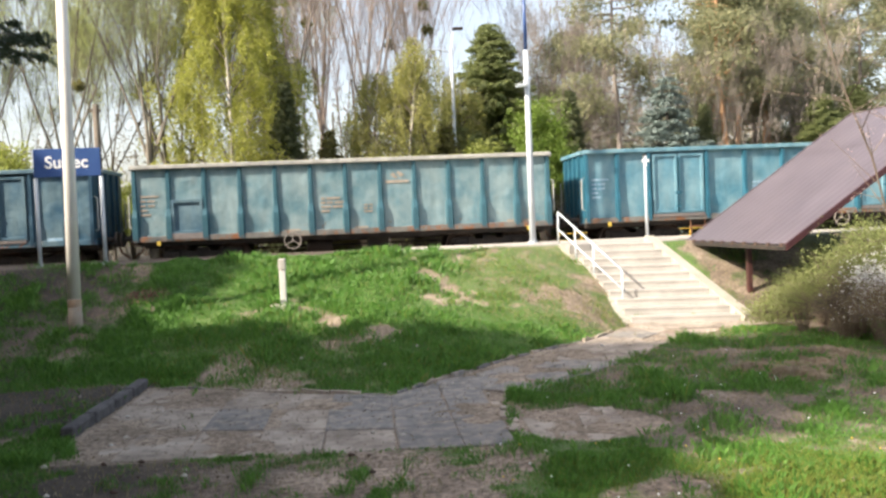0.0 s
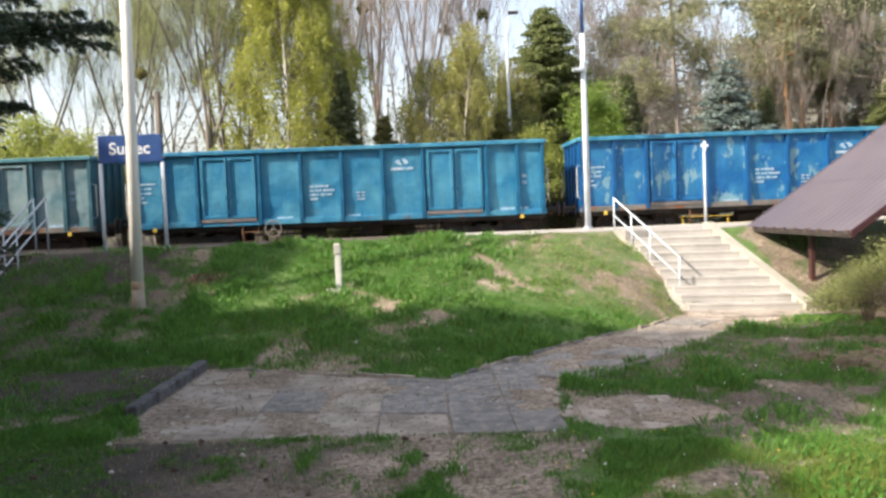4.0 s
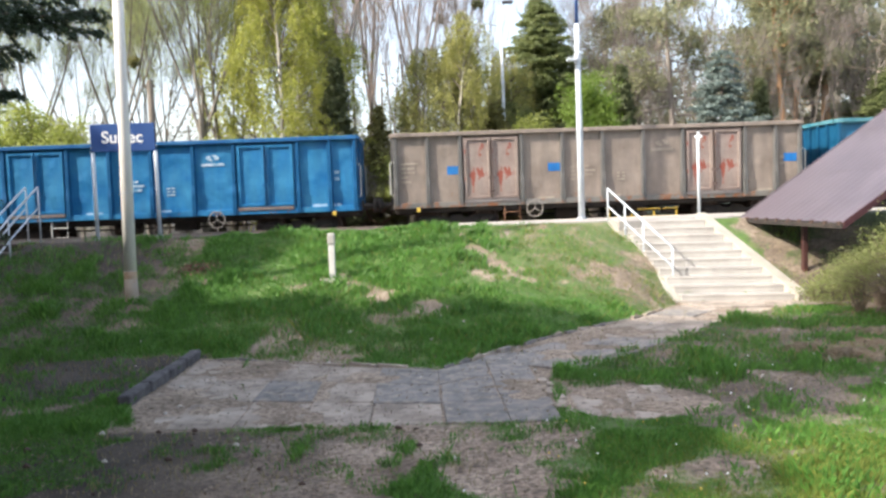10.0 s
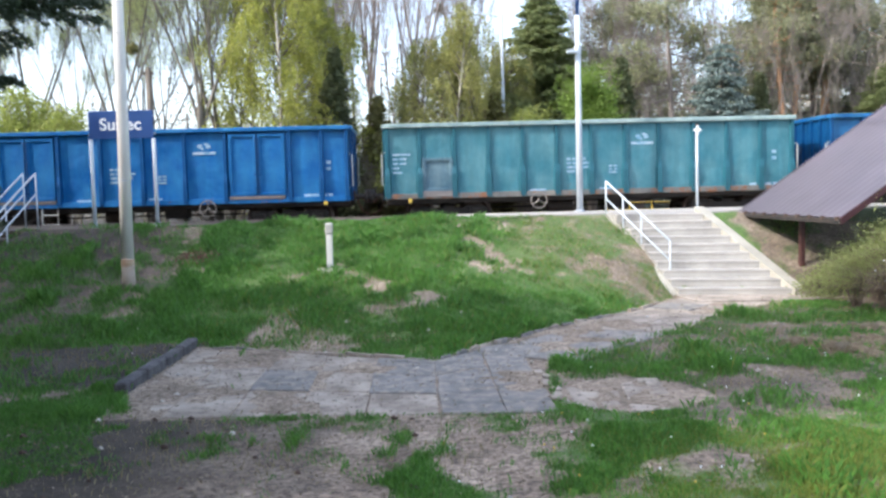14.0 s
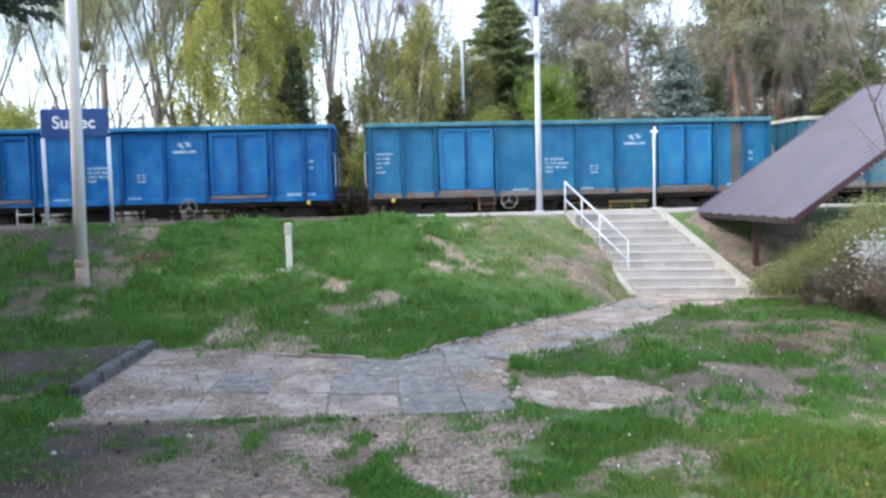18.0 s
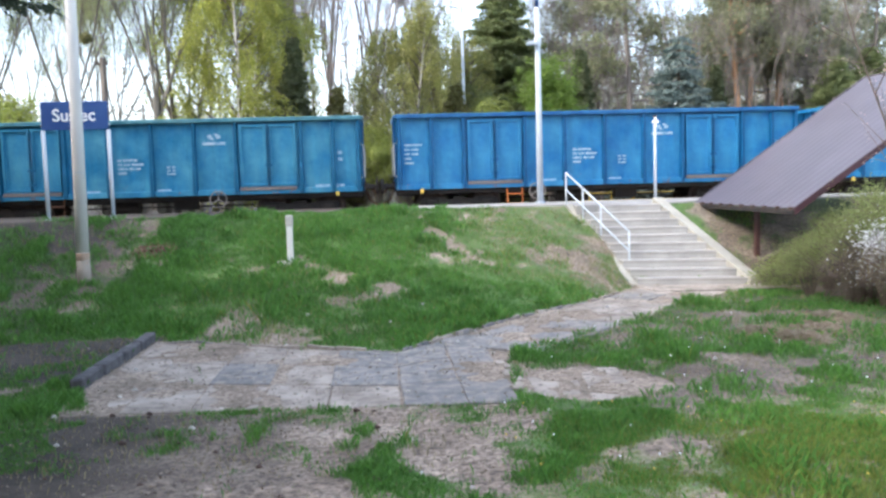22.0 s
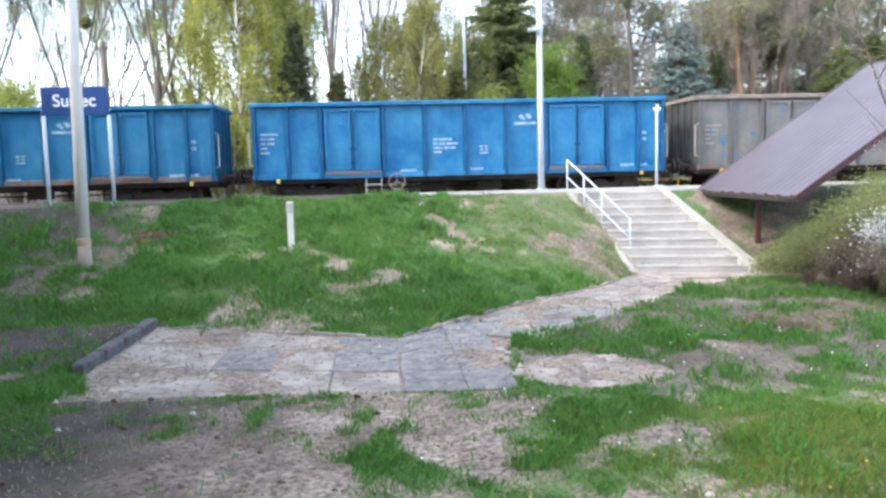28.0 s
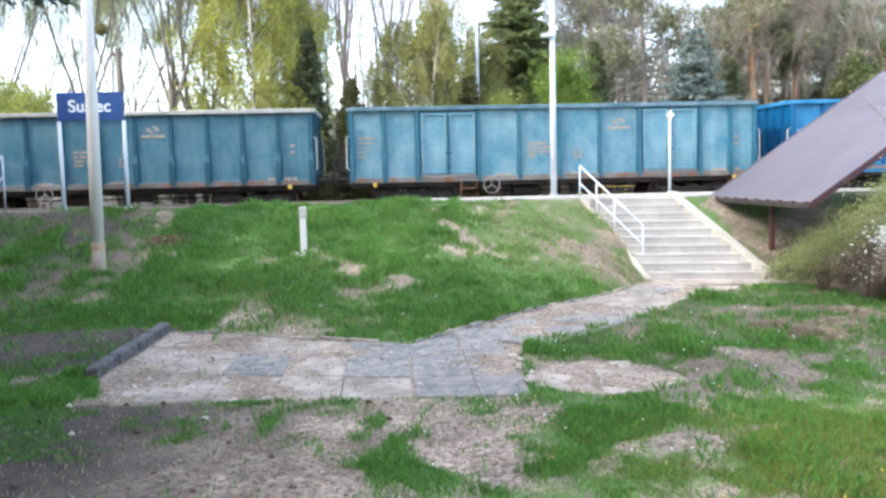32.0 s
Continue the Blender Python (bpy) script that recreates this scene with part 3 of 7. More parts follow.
def build_ground():
    xs = axis([(-3000, -300, 6), (-300, -60, 8), (-60, -16, 22), (-16, -9, 28), (-9, 10, 190), (10, 18, 32), (18, 60, 21), (60, 300, 8), (300, 3000, 6)])
    ys = axis([(-3000, -300, 5), (-300, -40, 6), (-40, 3, 20), (3, 5.5, 10), (5.5, 23, 190), (23, EDGE_Y - 0.1, 6), (EDGE_Y - 0.1, EDGE_Y + 0.05, 1), (EDGE_Y + 0.05, 34, 12), (34, 80, 23), (80, 300, 8), (300, 3000, 6)])
    X, Y = np.meshgrid(xs, ys)
    Z = slope_z(X, Y)
    Z = np.where(Y > EDGE_Y, 1.12, Z)
    Z = np.where(Y > 32, 1.25, Z)
    near = (X > -20) & (X < 20) & (Y > 3) & (Y < 22)
    Z += np.where(near & ~on_path(X, Y), (noise2(X, Y, 11) - 0.5) * 0.09, 0)
    Z += np.where(on_path(X, Y), np.where(X < -0.4, 0.006, -0.004) + (noise2(X, Y, 17) - 0.5) * 0.10, 0)
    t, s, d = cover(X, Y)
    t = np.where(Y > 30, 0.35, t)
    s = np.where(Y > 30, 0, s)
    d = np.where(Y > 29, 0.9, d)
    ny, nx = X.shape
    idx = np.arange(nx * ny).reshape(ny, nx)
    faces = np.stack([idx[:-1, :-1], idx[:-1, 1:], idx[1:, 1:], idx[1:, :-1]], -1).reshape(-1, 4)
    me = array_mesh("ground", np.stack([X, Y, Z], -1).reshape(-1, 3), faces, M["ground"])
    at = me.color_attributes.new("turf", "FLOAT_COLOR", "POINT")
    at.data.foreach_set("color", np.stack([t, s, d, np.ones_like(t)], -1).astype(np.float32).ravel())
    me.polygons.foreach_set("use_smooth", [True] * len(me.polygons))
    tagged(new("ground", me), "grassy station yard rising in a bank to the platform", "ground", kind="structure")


build_ground()


def build_platform():
    # paved top, in plates from the lamp eastward, gravel to the west
    g = Geo()
    x = 0.4
    while x < 40:
        w = 1.98
        g.box(x, x + w, 22.95 if x > 8.0 or x < 4.5 else 22.1, EDGE_Y - 0.62, PLAT - 0.2, PLAT, 0.012)
        x += 2.0
    tagged(part("platform_paving", g, M["paving"]), "pale worn paved platform top", "platform", kind="structure")
    g = Geo()
    g.box(-70, 0.38, 21.9, EDGE_Y - 0.62, PLAT - 0.2, PLAT - 0.01)
    tagged(part("platform_gravel", g, M["dirt_platform"]), "brown trodden gravel platform", "platform", kind="structure")
    edge = thing("platform_edge", "concrete edge slabs along the platform", "platform edge", kind="structure")
    me = None
    x = -30.0
    while x < 30:
        if me is None:
            g = Geo()
            g.box(0, 0.98, EDGE_Y - 0.6, EDGE_Y + 0.12, -0.12, 0.006, 0.012)
            me = g.mesh("slab", M["concrete"])
            old = g.mesh("slab", M["dirt_platform"])
        part("slab", me if x > 0.2 else old, None, edge).location = (x, 0, PLAT)
        x += 1.0
    g = Geo()
    g.box(-70, 70, EDGE_Y - 0.1, EDGE_Y + 0.06, 1.0, PLAT - 0.13)
    tagged(part("platform_wall", g, M["concrete"]), "concrete platform wall facing the track", "platform wall", kind="structure")


def build_track(y, group):
    g = Geo()
    g.add([(-300, y - 2.0, 1.1), (300, y - 2.0, 1.1), (300, y - 1.35, RAIL_Z - 0.17), (-300, y - 1.35, RAIL_Z - 0.17),
           (300, y + 1.35, RAIL_Z - 0.17), (-300, y + 1.35, RAIL_Z - 0.17), (300, y + 2.3, 1.05), (-300, y + 2.3, 1.05)],
          [(0, 1, 2, 3), (3, 2, 4, 5), (5, 4, 6, 7)])
    tagged(part("ballast", g, M["ballast"]), "reddish brown ballast bed", "ballast", kind="structure")
    tr = thing("railway_track", "rusty rails on concrete sleepers in ballast", "railway track", group, kind="structure")
    for s in (-0.755, 0.755):
        g = Geo()
        g.box(-300, 300, y + s - 0.035, y + s + 0.035, RAIL_Z - 0.04, RAIL_Z)
        g.box(-300, 300, y + s - 0.01, y + s + 0.01, RAIL_Z - 0.14, RAIL_Z - 0.04)
        g.box(-300, 300, y + s - 0.07, y + s + 0.07, RAIL_Z - 0.16, RAIL_Z - 0.14)
        part("rail", g, M["rail"], tr)
    g = Geo()
    g.box(-0.13, 0.13, y - 1.25, y + 1.25, RAIL_Z - 0.3, RAIL_Z - 0.155, 0.02)
    me = g.mesh("sleeper", M["sleeper"])
    for i in range(-55, 56):
        part("sleeper", me, None, tr).location = (i * 0.6, 0, 0)


build_platform()
build_track(TRACK_Y, "tracks")


# ---- stairs ----
def stairs(name, bl, br, tl, tr, z0, z1, steps, label, mat="step"):
    """A flight between the corners (bottom left, bottom right, top left, top right)."""
    st = thing(name, label, "stairs")
    bl, br, tl, tr = (Vector((*p, 0)) for p in (bl, br, tl, tr))
    for i in range(steps):
        u0, u1 = i / steps, (i + 1) / steps
        a, b = bl.lerp(tl, u0), br.lerp(tr, u0)
        c, d = br.lerp(tr, min(1.0, u1 + 0.03)), bl.lerp(tl, min(1.0, u1 + 0.03))
        zt = z0 + (z1 - z0) * (i + 1) / steps
        zb = z0 + (z1 - z0) * i / steps - 0.12
        ahead = (a - d).normalized()
        n = Geo()
        lip = ahead * 0.008
        j = [random.uniform(-0.006, 0.006) for _ in range(4)]
        n.add([(*(a + lip).xy, zt - 0.07), (*(b + lip).xy, zt - 0.07), (*c.xy, zt - 0.07), (*d.xy, zt - 0.07),
               (*(a + lip).xy, zt - 0.012 + j[0]), (*(b + lip).xy, zt - 0.012 + j[1]), (*c.xy, zt + j[2]), (*d.xy, zt + j[3]),
               (*(a + lip - ahead * 0.02).xy, zt + j[0]), (*(b + lip - ahead * 0.02).xy, zt + j[1])],
              [(0, 3, 2, 1), (0, 1, 5, 4), (4, 5, 9, 8), (8, 9, 6, 7), (1, 2, 6, 9, 5), (0, 4, 8, 7, 3), (2, 3, 7, 6)])
        part("tread", n, M[mat], st)
        r = Geo()
        r.add([(*a.xy, zb), (*b.xy, zb), (*(b - ahead * 0.1).xy, zb), (*(a - ahead * 0.1).xy, zb),
               (*a.xy, zt - 0.07), (*b.xy, zt - 0.07), (*(b - ahead * 0.1).xy, zt - 0.07), (*(a - ahead * 0.1).xy, zt - 0.07)],
              [(0, 3, 2, 1), (0, 1, 5, 4), (1, 2, 6, 5), (3, 0, 4, 7), (2, 3, 7, 6)])
        part("riser", r, M["riser" if mat == "step" else mat], st)
    return st


def stringer(st, p0, p1, z0, z1, width, up, mat):
    """A sloped side beam, beside a flight."""
    p0, p1 = Vector((*p0, z0)), Vector((*p1, z1))
    d = (p1 - p0).xy.normalized()
    side = Vector((d.y, -d.x, 0)) * width
    g = Geo()
    lo, hi = Vector((0, 0, -0.35)), Vector((0, 0, up))
    pts = [p0 + lo, p0 + side + lo, p1 + side + lo, p1 + lo, p0 + hi, p0 + side + hi, p1 + side + hi, p1 + hi]
    g.add([tuple(p) for p in pts], [(0, 1, 2, 3), (4, 7, 6, 5), (0, 4, 5, 1), (1, 5, 6, 2), (2, 6, 7, 3), (3, 7, 4, 0)])
    part("stringer", g, mat, st)


main_stairs = stairs("concrete_stairs", (6.02, 19.0), (8.45, 18.45), (5.32, 22.35), (7.35, 21.85), 0.0, PLAT - 0.01, 10,
                     "pale worn concrete stairs up to the platform")
stringer(main_stairs, (8.45, 18.35), (7.36, 21.9), 0.06, PLAT + 0.05, 0.30, 0.10, M["stringer"])
stringer(main_stairs, (5.84, 18.95), (5.12, 22.4), 0.0, PLAT - 0.02, 0.18, 0.04, M["stringer"])
g = Geo()
g.box(5.3, 7.4, 21.9, 23.0, PLAT - 0.25, PLAT + 0.004, 0.01)
part("landing", g, M["paving"], main_stairs)
g = Geo()
g.add([(5.9, 19.15, -0.05), (8.75, 18.55, -0.05), (9.6, 17.9, -0.05), (8.0, 17.7, -0.05), (6.1, 17.9, -0.05),
       (5.9, 19.15, 0.03), (8.75, 18.55, 0.03), (9.6, 17.9, 0.02), (8.0, 17.7, 0.02), (6.1, 17.9, 0.02)],
      [(5, 9, 8, 7, 6), (0, 5, 6, 1), (1, 6, 7, 2), (2, 7, 8, 3), (3, 8, 9, 4), (4, 9, 5, 0)])
part("foot_slab", g, M["sand_slab"], main_stairs)


def handrail(posts, height, mid, label, mat, name="handrail", r=0.023):
    """Upright posts at the given places with a top rail and a middle rail."""
    rail = thing(name, label, "handrail")
    for p in posts:
        g = Geo()
        g.tube([(p[0], p[1], p[2] - 0.1), (p[0], p[1], p[2] + height + sum(p[3:]))], r, 8)
        part("post", g, mat, rail, smooth=True)
        g = Geo()
        g.tube([(p[0], p[1], p[2] - 0.01), (p[0], p[1], p[2] + 0.015)], 0.06, 8)
        part("base_plate", g, mat, rail)
    for h, nm in ((height, "top_rail"), (mid, "middle_rail")):
        g = Geo()
        g.tube([(p[0], p[1], p[2] + h + sum(p[3:])) for p in posts], r * (1.1 if h == height else 0.95), 8)
        part(nm, g, mat, rail, smooth=True)
    return rail


posts = []
for u in (0.0, 0.29, 0.58, 1.0):
    posts.append((5.16 + (6.04 - 5.16) * u, 22.5 + (19.7 - 22.5) * u, 1.74 + (0.27 - 1.74) * u))
handrail(posts, 0.97, 0.50, "white painted tubular handrail beside the concrete stairs", M["white_metal"])

# the second flight, further along the bank
left_stairs = stairs("concrete_stairs", (-12.6, 19.2), (-10.35, 19.2), (-12.6, 22.3), (-10.35, 22.3), 0.35, PLAT - 0.01, 8,
                     "shade-darkened old concrete stairs with a pipe handrail", "shaded_step")
stringer(left_stairs, (-10.33, 19.2), (-10.33, 22.3), 0.35, PLAT - 0.03, 0.15, 0.05, M["shaded_step"])
posts = [(-10.12, 19.3, 0.42), (-10.05, 20.9, 1.15, 0.17), (-9.95, 22.4, 1.80, 0.34)]
handrail(posts, 1.15, 0.62, "grey galvanised pipe handrail beside shaded stairs", M["galvanised"])
handrail([(p[0] - 0.32, *p[1:]) for p in posts], 1.15, 0.62, "grey galvanised pipe handrail beside shaded stairs", M["galvanised"])


# ---- sign, lamps, poles ----
def station_sign():
    s = thing("station_sign", "dark blue station name sign on two white posts", "sign")
    for x in (-8.50, -6.86):
        g = Geo()
        g.tube([(x, 22.5, 1.6), (x, 22.5, 4.15)], 0.05, 10)
        part("post", g, M["white_metal"], s, smooth=True)
        g = Geo()
        g.box(x - 0.07, x + 0.07, 22.43, 22.57, 1.80, 1.90)
        part("post_foot", g, M["white_metal"], s)
        for z in (4.28, 4.74):
            g = Geo()
            g.box(x - 0.05, x + 0.05, 22.48, 22.53, z - 0.03, z + 0.03)
            part("bracket", g, M["galvanised"], s)
    g = Geo()
    g.box(-8.52, -6.84, 22.44, 22.475, 4.15, 4.88, 0.01)
    board = part("board", g, M["sign_blue"], s)
    cu = bpy.data.curves.new("lettering", "FONT")
    cu.body = "Susiec"
    cu.size, cu.extrude, cu.align_x, cu.offset = 0.44, 0.003, "CENTER", 0.008
    cu.materials.append(M["white_letters"])
    tx = new("lettering", cu)
    tx.parent = board
    tx.matrix_basis = pose(-7.69, 22.434, 4.38, 90, 0, 0)
    tagged(tx, "white station name lettering")


station_sign()


def platform_lamp():
    s = thing("street_lamp", "tall white platform lamp post with a floodlight", "street lamp")
    x, y = 4.96, 25.1
    g = Geo()
    g.tube([(x, y, PLAT - 0.1), (x, y, 4.4), (x, y, 7.66)], [0.095, 0.09, 0.072], 14)
    part("pole", g, M["white_metal"], s, smooth=True)
    g = Geo()
    g.tube([(x, y, 7.6), (x, y, 9.7)], 0.05, 10)
    part("upper_tube", g, M["sign_blue"], s, "blue painted upper tube", True)
    g = Geo()
    g.tube([(x, y, PLAT), (x, y, PLAT + 0.06)], 0.16, 12)
    part("base_plate", g, M["galvanised"], s)
    g = Geo()
    g.tube([(x, y - 0.05, 6.62), (x - 0.12, y - 0.14, 6.62)], 0.025, 6)
    part("bracket", g, M["galvanised"], s)
    g = Geo()
    g.box(x - 0.36, x - 0.08, y - 0.28, y - 0.06, 6.53, 6.61, 0.015)
    part("floodlight", g, M["white_metal"], s, "small white floodlight head")
    g = Geo()
    g.tube([(x, y, 6.5), (x, y, 6.78)], 0.10, 12)
    part("clamp", g, M["galvanised"], s)
    g = Geo()
    g.box(x - 0.18, x + 0.5, y - 0.12, y + 0.12, 9.62, 9.74, 0.02)
    part("lamp_head", g, M["white_metal"], s)


platform_lamp()


def far_lamp():
    s = thing("street_lamp", "grey street lamp with a long arm behind the train", "street lamp")
    x, y = 3.92, 36.5
    g = Geo()
    g.tube([(x, y, 1.1), (x, y, 6), (x, y, 10.15)], [0.10, 0.08, 0.06], 10)
    part("pole", g, M["galvanised"], s, smooth=True)
    g = Geo()
    g.tube([(x, y, 9.95), (x - 0.5, y, 10.08), (x - 1.75, y, 10.12)], 0.032, 6)
    part("arm", g, M["galvanised"], s)
    g = Geo()
    g.box(x - 2.15, x - 1.7, y - 0.1, y + 0.1, 10.06, 10.16, 0.03)
    part("lamp_head", g, M["galvanised"], s)
    g = Geo()
    g.tube([(x, y, 10.1), (x + 0.1, y, 10.8), (x + 0.25, y, 10.95)], 0.03, 6)
    part("upper_arm", g, M["galvanised"], s)
    g = Geo()
    g.box(x + 0.1, x + 0.55, y - 0.1, y + 0.1, 10.92, 11.04, 0.03)
    part("lamp_head", g, M["chassis"], s)


far_lamp()


def cross_post():
    s = thing("marker_post", "thin white post with a small cross-shaped marker", "marker post")
    x, y = 8.33, 24.5
    g = Geo()
    g.tube([(x, y, PLAT - 0.1), (x, y, 4.15)], 0.04, 10)
    part("post", g, M["white_metal"], s, smooth=True)
    g = Geo()
    g.box(x - 0.035, x + 0.035, y - 0.06, y - 0.03, 4.0, 4.3, 0.006)
    g.box(x - 0.11, x + 0.11, y - 0.062, y - 0.028, 4.12, 4.2, 0.006)
    part("marker", g, M["white_letters"], s)
    g = Geo()
    g.tube([(x, y, 4.28), (x, y, 4.36)], 0.055, 8)
    part("cap", g, M["chassis"], s)
    g = Geo()
    g.tube([(x, y, PLAT), (x, y, PLAT + 0.04)], 0.1, 8)
    part("base_plate", g, M["galvanised"], s)


cross_post()


def concrete_pole():
    s = thing("utility_pole", "tall grey concrete pole on a stained stub at the bank", "utility pole")
    x, y = -6.16, 18.0
    g = Geo()
    lean = 0.10
    g.tube([(x, y, 1.12), (x + lean * 0.4, y, 4.0), (x + lean, y, 10.5)], [0.132, 0.122, 0.098], 12)
    part("shaft", g, M["pole"], s, smooth=True)
    g = Geo()
    g.tube([(x + 0.01, y, 0.3), (x + 0.0, y, 1.28)], [0.142, 0.138], 12)
    part("stub", g, M["pole_foot"], s, "rust-stained concrete stub", True)
    g = Geo()
    g.tube([(x, y, 1.12), (x, y, 1.13), (x, y, 1.27), (x, y, 1.29)], [0.132, 0.142, 0.140, 0.132], 12)
    part("band", g, M["pole_rust"], s, "rust-stained collar", True)
    g = Geo()
    g.ring((x + 0.02, y, 2.95), (0, 0, 1), 0.129, 0.008, 16, 5)
    part("wire_band", g, M["galvanised"], s)


concrete_pole()


def wooden_pole():
    s = thing("utility_pole", "old mossy wooden pole behind the track", "utility pole")
    g = Geo()
    g.tube([(-10.7, 35, 1.0), (-10.75, 35, 7.9)], [0.17, 0.12], 9)
    part("shaft", g, M["bark"], s, smooth=True)
    g = Geo()
    g.box(-10.95, -10.55, 34.93, 35.07, 7.6, 7.72)
    part("crossarm", g, M["bark"], s)


wooden_pole()


def stub_post():
    s = thing("marker_post", "short white concrete marker post in bare sand", "marker post")
    g = Geo()
    g.box(-1.98, -1.85, 18.44, 18.57, 0.6, 1.72, 0.012)
    part("post", g, M["pole"], s)
    g = Geo()
    g.box(-1.995, -1.835, 18.42, 18.59, 1.68, 1.92, 0.02)
    part("cap", g, M["concrete"], s)
    g = Geo()
    zb = float(slope_z(np.array(-1.92), np.array(18.5)))
    for k in range(7):
        a = k * 0.9 + 0.3
        cx, cy, r = -1.92 + 0.22 * math.cos(a), 18.48 + 0.2 * math.sin(a), 0.07 + 0.02 * (k % 3)
        g.tube([(cx, cy, zb - 0.1), (cx, cy, zb + 0.05), (cx + 0.01, cy, zb + 0.07)], [r, r, r * 0.6], 7)
    part("footing", g, M["concrete"], s, "broken concrete footing")


stub_post()



# ---- shelter ----
def shelter():
    s = thing("shelter", "low picnic shelter with a steep maroon sheet roof", "shelter")
    x0, z0, slope = 8.70, 1.79, math.tan(radians(34.5))
    yn, yf, xr = 16.87, 22.28, 13.55
    zr = z0 + (xr - x0) * slope
    nseg = 18
    # shallow trapezoid profile along the eave, in sheets running up the slope
    ys = np.linspace(yn, yf, nseg * 4 + 1)
    prof = [0.0, 0.003, 0.003, 0.0]
    for a, b, sg in ((x0, xr, 1), (2 * xr - x0, xr, -1)):
        for rows in range(3):
            ua, ub = rows / 3, (rows + 1) / 3 + (0.01 if rows < 2 else 0)
            g = Geo()
            k = 0
            for i, yy in enumerate(ys):
                for u in (ua, ub):
                    x = a + (b - a) * u
                    g.v.append((x, yy, z0 + abs(x - a) * slope + prof[i % 4] + (0.008 if u == ua else 0)))
            for i in range(len(ys) - 1):
                g.f.append((k + 2 * i, k + 2 * i + 1, k + 2 * i + 3, k + 2 * i + 2))
            part("roof_sheet", g, M["roof"], s, "maroon sheet metal roof covering")
    for a in (x0, 2 * xr - x0):
        g = Geo()
        g.box(a - 0.03, a + 0.03, yn - 0.02, yf + 0.02, z0 - 0.12, z0 - 0.015, 0.01)
        part("eave_board", g, M["chassis"], s)
    for yy in (yn - 0.03, yf + 0.03):
        for a, sg in ((x0, 1), (2 * xr - x0, -1)):
            g = Geo()
            g.add([(a, yy - 0.03, z0 - 0.12), (xr, yy - 0.03, zr - 0.12), (xr, yy - 0.03, zr + 0.03), (a, yy - 0.03, z0 + 0.03),
                   (a, yy + 0.03, z0 - 0.12), (xr, yy + 0.03, zr - 0.12), (xr, yy + 0.03, zr + 0.03), (a, yy + 0.03, z0 + 0.03)],
                  [(0, 1, 2, 3), (7, 6, 5, 4), (3, 2, 6, 7), (0, 4, 5, 1), (0, 3, 7, 4), (1, 5, 6, 2)])
            part("barge_board", g, M["roof_red"] if yy < 20 else M["roof"], s, "dark red barge board" if yy < 20 else "")
    for i in range(5):
        yy = yn + 0.35 + i * (yf - yn - 0.7) / 4
        for a in (x0 + 0.08, 2 * xr - x0 - 0.08):
            g = Geo()
            g.add([(a, yy - 0.04, z0 - 0.14), (xr, yy - 0.04, zr - 0.2), (xr, yy - 0.04, zr - 0.04), (a, yy - 0.04, z0 - 0.02),
                   (a, yy + 0.04, z0 - 0.14), (xr, yy + 0.04, zr - 0.2), (xr, yy + 0.04, zr - 0.04), (a, yy + 0.04, z0 - 0.02)],
                  [(0, 1, 2, 3), (7, 6, 5, 4), (3, 2, 6, 7), (0, 4, 5, 1), (0, 3, 7, 4), (1, 5, 6, 2)])
            part("rafter", g, M["chassis"], s)
    for i in range(9):
        yy = yn + 0.12 + i * 0.6
        g = Geo()
        g.box(x0 - 0.05, x0 + 0.06, yy - 0.05, yy + 0.05, z0 - 0.05, z0 + 0.035, 0.01)
        part("sheet_end", g, M["dark_wood"], s)
    for yy in (19.6, 21.9):
        g = Geo()
        zb = float(slope_z(np.array(9.18), np.array(yy)))
        g.box(9.12, 9.24, yy - 0.06, yy + 0.06, zb - 0.15, z0 - 0.05, 0.01)
        part("post", g, M["post_red"], s, "rusty red steel post")
    for xx, yy in ((11.3, 17.1), (11.3, 22.0), (15.8, 17.1), (15.8, 22.0)):
        g = Geo()
        zb = float(slope_z(np.array(xx), np.array(yy)))
        zt = z0 + min(abs(xx - x0), abs(2 * xr - x0 - xx)) * slope
        g.tube([(xx, yy, zb - 0.1), (xx, yy, zt - 0.12)], 0.08, 10)
        part("post", g, M["yellow"], s, "yellow painted round post", True)
    g = Geo()
    g.box(xr - 0.06, xr + 0.06, yn, yf, zr - 0.22, zr - 0.02)
    part("ridge_beam", g, M["dark_wood"], s)


shelter()


# ---- far side: low yellow fence ----
def yellow_fence():
    s = thing("fence", "low yellow tube fence behind the track", "fence")
    y = 31.2
    for i in range(9):
        x = 7.2 + i * 0.85
        g = Geo()
        g.tube([(x, y, 1.2), (x, y, 2.0)], 0.035, 8)
        part("post", g, M["yellow"], s)
    for z in (1.95, 1.68):
        g = Geo()
        g.tube([(7.2, y, z), (14.0, y, z)], 0.022, 6)
        part("rail", g, M["yellow"], s)


yellow_fence()


